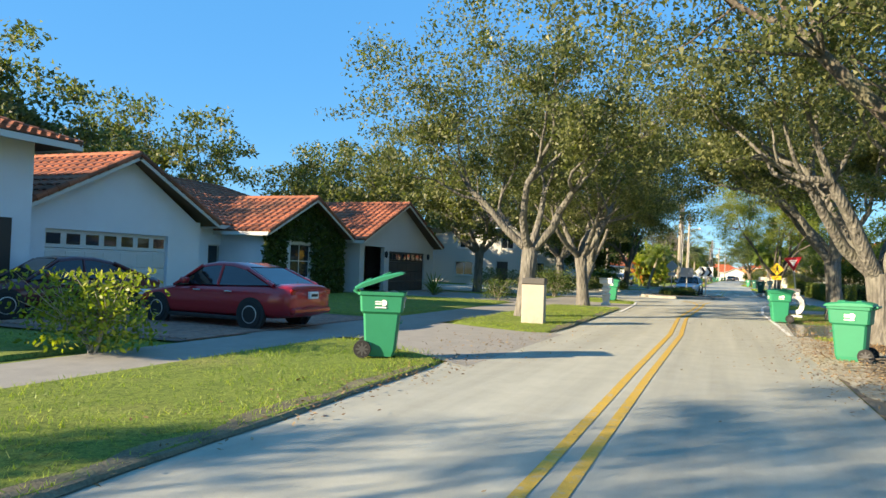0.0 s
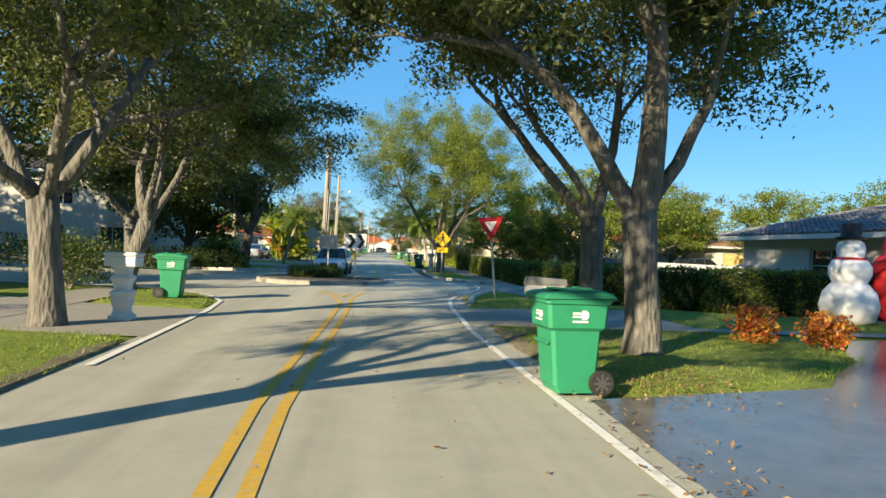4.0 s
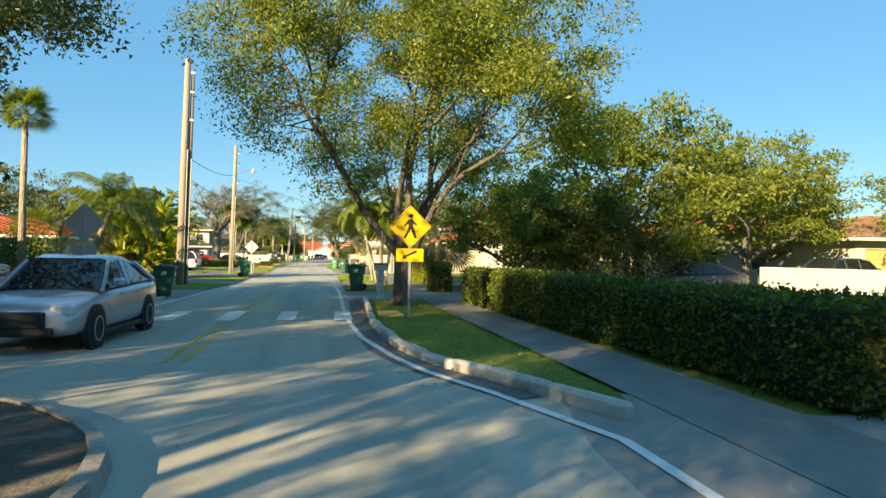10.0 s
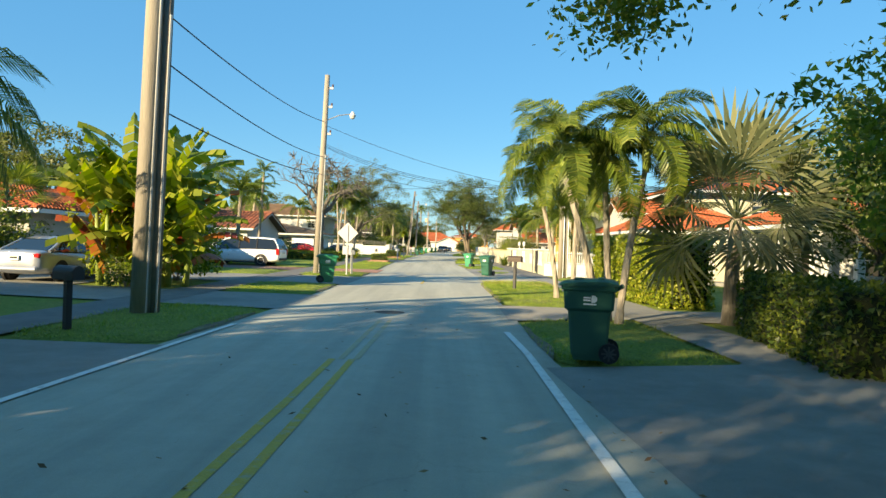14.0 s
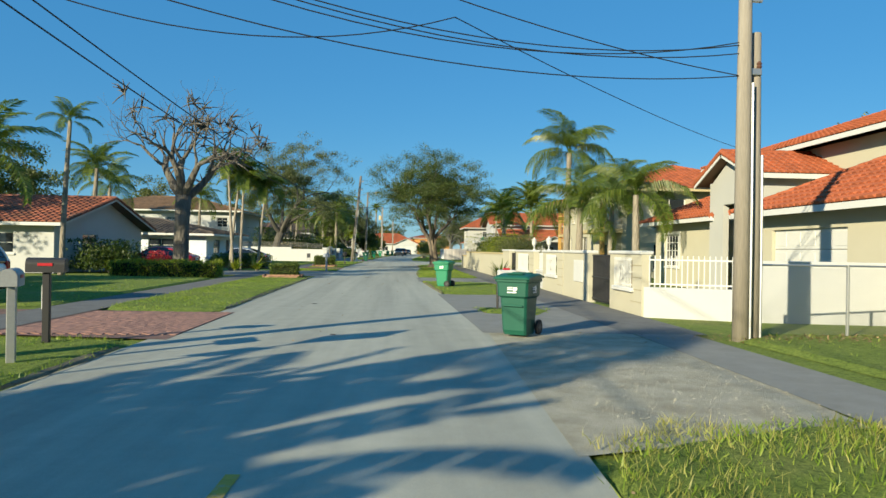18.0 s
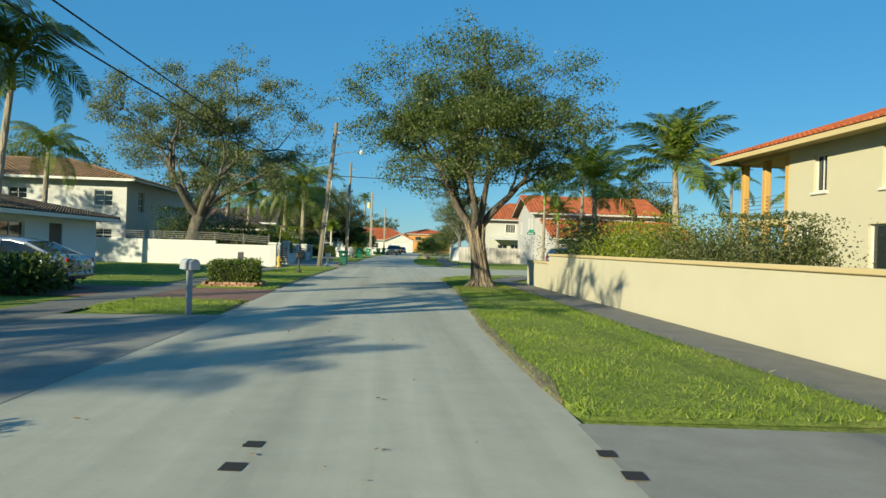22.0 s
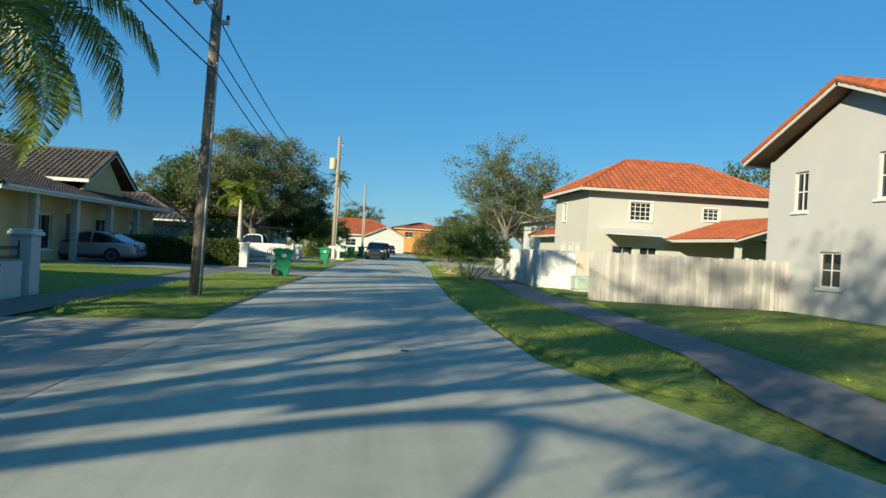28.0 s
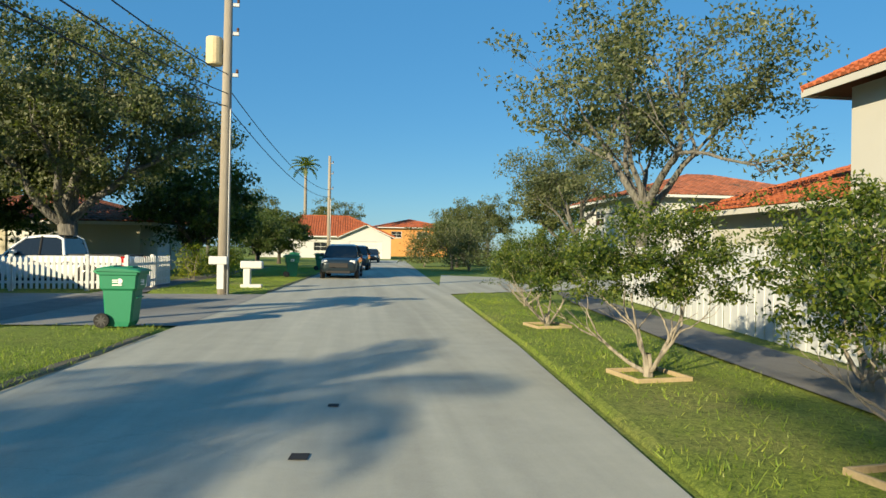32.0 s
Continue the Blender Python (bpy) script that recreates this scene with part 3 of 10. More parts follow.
    part("crown", quads_mesh("crown", leaf_quads(rng, pos, leaf_size, width=0.46, flat=0.3), leaf, 4) if near else quads_mesh("crown", leaf_tris(rng, pos, leaf_size, flat=0.3), leaf, 3), leaf, t)
    return t


def frond_mesh(seed, length, pairs, leaflet, arch, hang, material, vee=0.35, width=0.035):
    """One feather palm frond along +x: arching midrib with drooping leaflets."""
    rng = np.random.default_rng(seed)
    s = np.linspace(0, 1, 12)
    ang = arch[0] + (arch[1] - arch[0]) * s
    xs = np.concatenate([[0], np.cumsum(np.cos(ang[:-1]) * length / 11)])
    zs = np.concatenate([[0], np.cumsum(np.sin(ang[:-1]) * length / 11)])
    out = []
    for i in range(11):
        w = 0.035 * (1 - s[i] * 0.8)
        w2 = 0.035 * (1 - s[i + 1] * 0.8)
        out.append([(xs[i], -w, zs[i]), (xs[i + 1], -w2, zs[i + 1]), (xs[i + 1], w2, zs[i + 1]), (xs[i], w, zs[i])])
    for u in np.linspace(0.14, 0.99, pairs):
        x, z, a = np.interp(u, s, xs), np.interp(u, s, zs), np.interp(u, s, ang)
        ll = leaflet * (0.55 + 0.75 * math.sin(math.pi * min(1, u * 0.9 + 0.1))) * rng.uniform(0.85, 1.1)
        for sg in (-1, 1):
            fwd = 0.55 + 0.3 * u + rng.normal() * 0.08
            d1 = np.array([math.cos(a) * fwd, sg * 1.0, math.sin(a) * fwd + vee + rng.normal() * 0.1])
            d1 /= np.linalg.norm(d1)
            d2 = d1 * (1 - hang) + np.array([0, 0, -1.0]) * hang
            d2 /= np.linalg.norm(d2)
            p0 = np.array([x, 0, z])
            p1 = p0 + d1 * ll * 0.5
            p2 = p1 + d2 * ll * 0.5
            wv = np.array([math.cos(a), 0, math.sin(a)]) * width
            out.append([p0 - wv * 0.4, p1 - wv, p1 + wv, p0 + wv * 0.4])
            out.append([p1 - wv, p2 - wv * 0.15, p2 + wv * 0.15, p1 + wv])
    return quads_mesh("frond", np.array(out), material)


def palm(name, label, at, height, r, fronds, lean=(0.0, 0.0), seed=1, bark=None, shaft=None, tilt=(-0.6, 1.2), bulge=1.15, size=1.0, group=""):
    """A feather palm: curved ringed trunk, green crown shaft, separate fronds."""
    rng = np.random.default_rng(seed)
    t = thing(name, label, "palm tree", at, group=group)
    g = Geo()
    n = 14
    pts, rad = [], []
    for i in range(n + 1):
        u = i / n
        pts.append((lean[0] * u ** 1.4, lean[1] * u ** 1.4, -0.08 + height * u))
        rad.append(r * (1.5 - 0.5 * min(1, u * 9)) * (1 + (bulge - 1) * math.sin(math.pi * u)) * (1 - 0.3 * u) * (1.03 if i % 2 else 0.97))
    g.tube(pts, rad, 10)
    part("trunk", g, bark or PALM_BARK, t, smooth=True)
    topp = Vector(pts[-1])
    if shaft:
        s = Geo().tube([topp - Vector((0, 0, 0.1)), topp + Vector((0, 0, shaft * 0.5)), topp + Vector((0, 0, shaft))], [r * 1.0, r * 1.05, r * 0.45], 10)
        part("crown_shaft", s, mat("green palm shaft", (0.2, 0.26, 0.06), 0.5, 0.15, 20, 3, 0.05), t, smooth=True)
        topp = topp + Vector((0, 0, shaft * 0.9))
    meshes, count = fronds
    for k in range(count):
        el = tilt[0] + (tilt[1] - tilt[0]) * ((k + 0.5) / count) ** 0.8 + rng.normal() * 0.08
        ob = part("frond", meshes[k % len(meshes)], LEAF_PALM, t)
        sc = size * rng.uniform(0.88, 1.1)
        ob.matrix_basis = Matrix.LocRotScale(topp, Euler((rng.normal() * 0.15, -el, k * 2.4 + rng.normal() * 0.2)), (sc, sc, sc))
    return t


def hedge_geo(rng, x0, y0, x1, y1, h, density, size):
    """Leaf centres over a clipped block, a little uneven."""
    area = 2 * (x1 - x0 + y1 - y0) * h + (x1 - x0) * (y1 - y0)
    n = int(area * density)
    fa = np.array([(x1 - x0) * (y1 - y0), (x1 - x0) * h, (x1 - x0) * h, (y1 - y0) * h, (y1 - y0) * h])
    which = rng.choice(5, n, p=fa / fa.sum())
    u, v = rng.uniform(0, 1, n), rng.uniform(0, 1, n)
    c = np.zeros((n, 3))
    for k in range(5):
        s = which == k
        if k == 0:
            c[s] = np.stack([x0 + u[s] * (x1 - x0), y0 + v[s] * (y1 - y0), np.full(s.sum(), h)], 1)
        elif k in (1, 2):
            c[s] = np.stack([x0 + u[s] * (x1 - x0), np.full(s.sum(), y0 if k == 1 else y1), v[s] * h], 1)
        else:
            c[s] = np.stack([np.full(s.sum(), x0 if k == 3 else x1), y0 + u[s] * (y1 - y0), v[s] * h], 1)
    c += rng.normal(size=(n, 3)) * 0.045
    c[:, 2] = np.maximum(c[:, 2] + 0.03 * np.sin(c[:, 0] * 3.1) + 0.03 * np.sin(c[:, 1] * 2.3), 0.02)
    return c


def hedge(label, at, length, width, h, rz=0.0, seed=3, density=430, size=0.08, leaf=None, name="hedge", category="hedge", group=""):
    rng = np.random.default_rng(seed)
    t = thing(name, label, category, at, rz, group)
    # A near-black block painted as the shade between the leaves.
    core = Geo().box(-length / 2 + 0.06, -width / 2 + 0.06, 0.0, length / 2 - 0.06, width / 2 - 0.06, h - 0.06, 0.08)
    part("inner_wood", core, mat("shade dark hedge core", (0.018, 0.025, 0.008), 1.0, 0.3, 25, 3, 0.6), t)
    c = hedge_geo(rng, -length / 2, -width / 2, length / 2, width / 2, h, density, size)
    part("foliage", quads_mesh("foliage", leaf_tris(rng, c, size, 0.0, 0.72), leaf or LEAF_HEDGE, 3), None, t)
    return t


def bush(label, at, rx, ry, h, seed=5, count=2600, size=0.09, leaf=None, stems=7, name="bush", low=0.12, category="bush", group="", skew=0.6):
    rng = np.random.default_rng(seed)
    t = thing(name, label, category, at, group=group)
    g = Geo()
    tips = []
    for k in range(stems):
        a = 6.28 * k / stems + rng.normal() * 0.3
        q = Vector((math.cos(a) * rx * 0.55, math.sin(a) * ry * 0.55, h * rng.uniform(0.55, 0.85)))
        mid = q * 0.5 + Vector((rng.normal() * 0.06, rng.normal() * 0.06, 0.05))
        g.tube([(rng.normal() * 0.05, rng.normal() * 0.05, -0.05), mid, q], [0.022, 0.015, 0.006], 5)
        tips += [mid, q]
        for _ in range(5):
            e = mid.lerp(q, rng.uniform(0.2, 1)) + Vector((rng.normal() * rx * 0.4, rng.normal() * ry * 0.4, rng.normal() * h * 0.2 + 0.1))
            e.z = max(e.z, h * low)
            g.tube([mid, e], [0.009, 0.004], 4)
            tips.append(e)
    part("woody_stem", g, BARK_PALE, t)
    tp = np.array([tuple(q) for q in tips])
    n1 = int(count * skew)
    c = tp[rng.integers(0, len(tp), n1)] + rng.normal(size=(n1, 3)) * np.array([rx, ry, h]) * 0.17
    d = unit(rng.normal(size=(count - n1, 3)))
    d[:, 2] = np.abs(d[:, 2])
    c2 = d * rng.uniform(0.6, 1.02, (count - n1, 1)) * np.array([rx, ry, h * 0.85]) + [0, 0, h * 0.12]
    c = np.concatenate([c, c2])
    c[:, 2] = np.clip(c[:, 2], h * low, h * 1.08)
    part("foliage", quads_mesh("foliage", leaf_quads(rng, c, size, -0.1, 0.5), leaf or LEAF_HEDGE), None, t)
    return t


def oriented(p0, p1):
    """Local frame of a wall from p0 to p1: x along it, y into the building, z up. Outside is on the right of the walk p0 to p1."""
    d = (Vector((p1[0], p1[1], 0)) - Vector((p0[0], p0[1], 0)))
    ln = d.length
    return Matrix.Translation((p0[0], p0[1], 0)) @ Matrix.Rotation(math.atan2(d.y, d.x), 4, "Z"), ln


def wall_geo(geo, m, ln, z0, z1, holes, thick=0.22):
    """A wall with openings through it, as one closed shell."""
    us = sorted({0.0, ln, *[u for h in holes for u in h[:2]]})
    zs = sorted({z0, z1, *[z for h in holes for z in h[2:4]]})
    nu, nz = len(us) - 1, len(zs) - 1
    free = {(i, k) for i in range(nu) for k in range(nz)
            if not any(h[0] - 1e-6 < (us[i] + us[i + 1]) / 2 < h[1] + 1e-6 and h[2] < (zs[k] + zs[k + 1]) / 2 < h[3] for h in holes)}
    index, vs, fs = {}, [], []

    def v(i, k, d):
        if (i, k, d) not in index:
            index[i, k, d] = len(vs)
            vs.append(m @ Vector((us[i], thick * d, zs[k])))
        return index[i, k, d]

    for i, k in free:
        fs.append((v(i, k, 0), v(i + 1, k, 0), v(i + 1, k + 1, 0), v(i, k + 1, 0)))
        fs.append((v(i, k, 1), v(i, k + 1, 1), v(i + 1, k + 1, 1), v(i + 1, k, 1)))
        for di, dk, a, b in ((-1, 0, (i, k), (i, k + 1)), (1, 0, (i + 1, k), (i + 1, k + 1)), (0, -1, (i, k), (i + 1, k)), (0, 1, (i, k + 1), (i + 1, k + 1))):
            if (i + di, k + dk) not in free:
                fs.append((v(*a, 0), v(*b, 0), v(*b, 1), v(*a, 1)))
    return geo.add(vs, fs)


def window(parent, m, u0, u1, z0, z1, cols=2, rows=2, frame=None, sill=True, depth=0.08, label="", surround=0.0, glass=None):
    """Frame, glazing bars, sill and panes in an opening of a wall."""
    w = new("window")
    w.parent = parent
    w.matrix_basis = m
    if label:
        w["label"] = label
    fr, fw = frame or TRIM_WHITE, 0.06
    g = Geo()
    g.box(u0, depth, z0, u0 + fw, depth + 0.07, z1).box(u1 - fw, depth, z0, u1, depth + 0.07, z1)
    g.box(u0 + fw, depth, z0, u1 - fw, depth + 0.07, z0 + fw).box(u0 + fw, depth, z1 - fw, u1 - fw, depth + 0.07, z1)
    for k in range(1, cols):
        x = u0 + (u1 - u0) * k / cols
        g.box(x - 0.018, depth + 0.005, z0 + fw, x + 0.018, depth + 0.06, z1 - fw)
    for k in range(1, rows):
        z = z0 + (z1 - z0) * k / rows
        g.box(u0 + fw, depth + 0.01, z - 0.018, u1 - fw, depth + 0.055, z + 0.018)
    part("window_frame", g, fr, w)
    part("pane", Geo().box(u0 + 0.02, depth + 0.03, z0 + 0.02, u1 - 0.02, depth + 0.042, z1 - 0.02), glass or GLASS, w)
    if sill:
        part("sill", Geo().box(u0 - 0.08, -0.07, z0 - 0.09, u1 + 0.08, 0.05, z0 - 0.002, 0.012), fr, w)
    if surround:
        s = Geo()
        s.box(u0 - surround, -0.03, z0, u0 - 0.003, 0.02, z1 + surround).box(u1 + 0.003, -0.03, z0, u1 + surround, 0.02, z1 + surround)
        s.box(u0 - 0.003, -0.03, z1 + 0.003, u1 + 0.003, 0.02, z1 + surround)
        part("surround", s, fr, w)
    return w


def garage_door(parent, m, u0, u1, z1, material, lights=True, rows=4):
    d = new("garage_door")
    d.parent = parent
    d.matrix_basis = m
    hh = z1 / rows
    for k in range(rows):
        g = Geo().box(u0 + 0.01, 0.1, k * hh + 0.006, u1 - 0.01, 0.14, (k + 1) * hh - 0.006, 0.008)
        n = max(4, int((u1 - u0) / 0.6))
        if not (lights and k == rows - 1):
            for j in range(n):
                a = u0 + (u1 - u0) * (j + 0.12) / n
                b = u0 + (u1 - u0) * (j + 0.88) / n
                g.box(a, 0.09, k * hh + 0.09, b, 0.11, (k + 1) * hh - 0.09, 0.01)
        part("panel", g, material, d)
        if lights and k == rows - 1:
            for j in range(n):
                a = u0 + (u1 - u0) * (j + 0.15) / n
                b = u0 + (u1 - u0) * (j + 0.85) / n
                part("pane", Geo().box(a, 0.093, k * hh + 0.12, b, 0.105, (k + 1) * hh - 0.12), GLASS, d)
    return d


def roof_plane(tiles, slab, eave0, eave1, top1, top0, col=0.27, course=0.36):
    """Barrel tiles over a flat four-sided (or three-sided) roof face; eave0-eave1 is the low edge, seen from outside left to right."""
    if abs((eave0[0] + eave1[0]) / 2 - 2) > 19 or eave0[1] > 224:
        col, course = 0.36, 0.46
    e0, e1, t0, t1 = Vector(eave0), Vector(eave1), Vector(top0), Vector(top1)
    slab.slab([e0, e1, t1, t0] if (t1 - t0).length > 0.05 else [e0, e1, t1], 0.12)
    ux = (e1 - e0).normalized()
    ln = (e1 - e0).length
    nrm = ux.cross((t0 + t1) / 2 - e0).normalized()
    uv = nrm.cross(ux).normalized()
    poly = [((p - e0).dot(ux), (p - e0).dot(uv)) for p in (e0, e1, t1, t0)]

    def span(u):
        vs = []
        for (a, c), (b, d) in zip(poly, poly[1:] + poly[:1]):
            if (a - u) * (b - u) < 0:
                vs.append(c + (d - c) * (u - a) / (b - a))
        return (min(vs), max(vs)) if len(vs) > 1 else None
    umin, umax = min(q[0] for q in poly), max(q[0] for q in poly)
    cols = max(1, int((umax - umin) / col))
    w = (umax - umin) / cols
    for i in range(cols):
        u = umin + (i + 0.5) * w
        s = span(u)
        if not s or s[1] - s[0] < 0.12:
            continue
        v, vend = s[0] - 0.03, s[1]
        while v < vend - 0.05:
            v2 = min(v + course, vend)
            a0, a1 = [], []
            for k in range(4):
                t = math.pi * k / 3
                du, h = -math.cos(t) * w * 0.46, math.sin(t) * 0.075
                a0.append(e0 + ux * (u + du) + uv * v + nrm * (h * 1.12 + 0.035))
                a1.append(e0 + ux * (u + du) + uv * (v2 + 0.02) + nrm * (h * 0.85 + 0.004))
            n = len(tiles.v)
            tiles.v += [tuple(p) for p in a0 + a1]
            tiles.f += [(n + k, n + k + 1, n + 5 + k, n + 4 + k) for k in range(3)] + [(n, n + 3, n + 2, n + 1)]
            v = v2


def ridge(tiles, p0, p1, r=0.11):
    """A row of ridge tiles."""
    p0, p1 = Vector(p0), Vector(p1)
    n = max(1, int((p1 - p0).length / 0.36))
    for i in range(n):
        a, b = p0.lerp(p1, i / n), p0.lerp(p1, (i + 1.08) / n)
        up = Vector((0, 0, 0.02))
        tiles.tube([a + up, b + up], [r * 1.1, r * 0.9], 8)


def soffit(parent, pts, material):
    """Boarded fascia along the eaves."""
    g = Geo()
    for a, b in zip(pts, pts[1:]):
        a, b = Vector(a), Vector(b)
        d = (b - a)
        m = Matrix.Translation(a) @ d.to_track_quat("X", "Z").to_matrix().to_4x4()
        g.box(0, -0.02, -0.17, d.length, 0.02, -0.005, 0, m)
    part("fascia", g, material, parent)


def hip_roof(parent, x0, y0, x1, y1, z, rise, tile, over=0.6, gable=None, fascia=None, label=""):
    """Hip roof over a rectangle; gable is "x" or "y" for a gabled roof with its ridge along that axis."""
    tiles, slab_g = Geo(), Geo()
    x0, y0, x1, y1 = x0 - over, y0 - over, x1 + over, y1 + over
    w, d = x1 - x0, y1 - y0
    a, b, c, e = (x0, y0, z), (x1, y0, z), (x1, y1, z), (x0, y1, z)
    if gable == "x":
        r0, r1 = (x0, (y0 + y1) / 2, z + rise), (x1, (y0 + y1) / 2, z + rise)
        faces = [(a, b, r1, r0), (c, e, r0, r1)]
    elif gable == "y":
        r0, r1 = ((x0 + x1) / 2, y0, z + rise), ((x0 + x1) / 2, y1, z + rise)
        faces = [(b, c, r1, r0), (e, a, r0, r1)]
    elif w >= d:
        r0, r1 = (x0 + d / 2, (y0 + y1) / 2, z + rise), (x1 - d / 2, (y0 + y1) / 2, z + rise)
        faces = [(a, b, r1, r0), (c, e, r0, r1), (e, a, r0, r0), (b, c, r1, r1)]
    else:
        r0, r1 = ((x0 + x1) / 2, y0 + w / 2, z + rise), ((x0 + x1) / 2, y1 - w / 2, z + rise)
        faces = [(b, c, r1, r0), (e, a, r0, r1), (a, b, r0, r0), (c, e, r1, r1)]
    for f in faces:
        roof_plane(tiles, slab_g, f[0], f[1], f[2], f[3])
    if Vector(r0) != Vector(r1):
        ridge(tiles, r0, r1)
    if not gable:
        ends = ((a, r0), (b, r1), (c, r1), (e, r0)) if w >= d else ((a, r0), (b, r0), (c, r1), (e, r1))
        for p, q in ends:
            ridge(tiles, p, q, 0.1)
        soffit(parent, [a, b, c, e, a], fascia or TRIM_WHITE)
    else:
        for p, q in (((a, r0), (e, r0), (b, r1), (c, r1)) if gable == "x" else ((a, r0), (b, r0), (e, r1), (c, r1))):
            soffit(parent, [p, q], fascia or TRIM_WHITE)
            ridge(tiles, p, q, 0.09)
        for p, q in (((a, b), (e, c)) if gable == "x" else ((a, e), (b, c))):
            soffit(parent, [p, q], fascia or TRIM_WHITE)
    r = part("roof", slab_g, ROOF_FLAT, parent, label)
    tagged(part("roof_tiles", tiles, tile, r), kind="stuff")
    return r


def block(parent, x0, y0, x1, y1, z0, z1, material, holes=None, gable=None, rise=0.0, thick=0.22):
    """Four walls of a house block; holes: side -> list of (u0, u1, z0, z1). Sides: s (-y), e (+x), n (+y), w (-x), walked with the outside on the right."""
    holes = holes or {}
    sides = {"s": ((x0, y0), (x1, y0)), "e": ((x1, y0 + thick), (x1, y1 - thick)), "n": ((x1, y1), (x0, y1)), "w": ((x0, y1 - thick), (x0, y0 + thick))}
    frames = {}
    for k, (p, q) in sides.items():
        m, ln = oriented(p, q)
        frames[k] = m
        g = wall_geo(Geo(), m, ln, z0, z1, holes.get(k, []), thick)
        if gable and k in (("w", "e") if gable == "x" else ("s", "n")):
            g.prism([(0, z1), (ln, z1), (ln / 2, z1 + rise)], -thick, 0, m @ Matrix.Rotation(radians(90), 4, "X"))
        part("wall", g, material, parent)
    return frames

# ---- ground ----
LEFT = [(-40, -3.2), (0.4, -3.25), (7, -3.45), (15, -3.15), (27, -3.3), (33.5, -3.5), (44, -3.4), (53, -3.0), (57, -2.6), (63, -2.5), (70, -1.9), (76, -1.6), (86, -1.5), (97, -1.4), (110, -1.6),
        (121, -1.7), (131, -1.35), (140, -1.55), (149, -1.45), (162, -1.05), (179, -0.65), (190, -0.42), (196, -0.15), (206, 0.1), (211.5, 0.4), (221, 0.9), (240, 1.9), (285, 4.3)]
RIGHT = [(-40, 2.2), (11, 2.3), (22, 2.75), (30, 2.75), (34, 2.95), (37, 3.5), (39, 4.1), (41.5, 5.1), (46, 5.35), (48, 5.0), (50.5, 4.2), (53, 3.75), (59.6, 3.85), (64, 4.0), (70, 3.7), (79, 3.85), (88, 3.9), (98, 4.4),
         (108, 4.2), (118, 3.75), (128.6, 3.87), (139, 4.5), (145, 4.65), (150, 4.7), (171, 4.7), (177, 4.75), (187, 4.82), (199, 5.5), (209, 6.3), (219, 6.85), (240, 7.9), (285, 10.2)]


def sheet(name, poly, z, material, label="", kind="structure", category="", thick=0.0):
    """A flat piece of ground with an outline."""
    g = Geo()
    if thick:
        g.prism(poly, z - thick, z)
    else:
        g.add([(x, y, z) for x, y in poly], [tuple(range(len(poly)))])
    ob = part(name, g, material)
    return tagged(ob, label, category or name, kind=kind)


gg = Geo()
N = 24
gg.add([(-1500 + 3000 * i / N, -1400 + 3000 * j / N, -0.03) for j in range(N + 1) for i in range(N + 1)],
       [(j * (N + 1) + i, j * (N + 1) + i + 1, (j + 1) * (N + 1) + i + 1, (j + 1) * (N + 1) + i) for j in range(N) for i in range(N)])
tagged(part("ground", gg, GRASS), "flat lawn ground reaching to the horizon", "ground", kind="structure")

rg = Geo()
ys = [y for y in np.arange(-40, 285.1, 1.0)]
for y in ys:
    a, b = interp(y, LEFT), interp(y, RIGHT)
    rg.v += [(a, y, 0.0), ((a + b) / 2, y, 0.012), (b, y, 0.0)]
for i in range(len(ys) - 1):
    n = 3 * i
    rg.f += [(n, n + 1, n + 4, n + 3), (n + 1, n + 2, n + 5, n + 4)]
tagged(part("road", rg, ROAD), "worn grey asphalt street running straight ahead", "road", kind="structure")


def fillet(pts, k=5, r=1.2):
    """Rounds the corners of a 2D outline."""
    out = []
    n = len(pts)
    for i in range(n):
        p, a, b = Vector(pts[i]), Vector(pts[i - 1]), Vector(pts[(i + 1) % n])
        da, db = (a - p), (b - p)
        q = min(r, da.length * 0.45, db.length * 0.45)
        s, e = p + da.normalized() * q, p + db.normalized() * q
        for j in range(k + 1):
            t = j / k
            out.append(tuple((1 - t) ** 2 * s + 2 * t * (1 - t) * p + t * t * e))
    return out


sheet("side_street_road", [(-70, 38.6), (-9, 38.4), (-6.5, 37.6), (-4.7, 36.0), (-3.2, 33.0), (-2.0, 44), (-2.6, 58), (-4.0, 54.5), (-7, 53.2), (-70, 52.5)], -0.004, ROAD, "side street of worn grey asphalt", category="road")
sheet("cross_street_road", [(4.2, 146.5), (4.7, 149.4), (5.3, 151.8), (6.0, 153.5), (8.5, 156.0), (13, 158.8), (18.2, 160.6), (70, 162.0), (70, 168.0), (21.7, 167.2), (9, 167.6), (6.2, 170.5), (4.5, 177)], -0.004, ROAD, "cross street of worn grey asphalt", category="road")
sheet("far_cross_road", [(6.5, 221), (7.6, 221.8), (12, 224), (70, 226), (70, 234), (14, 233), (8.8, 238)], -0.004, ROAD, "far cross street of grey asphalt", category="road")

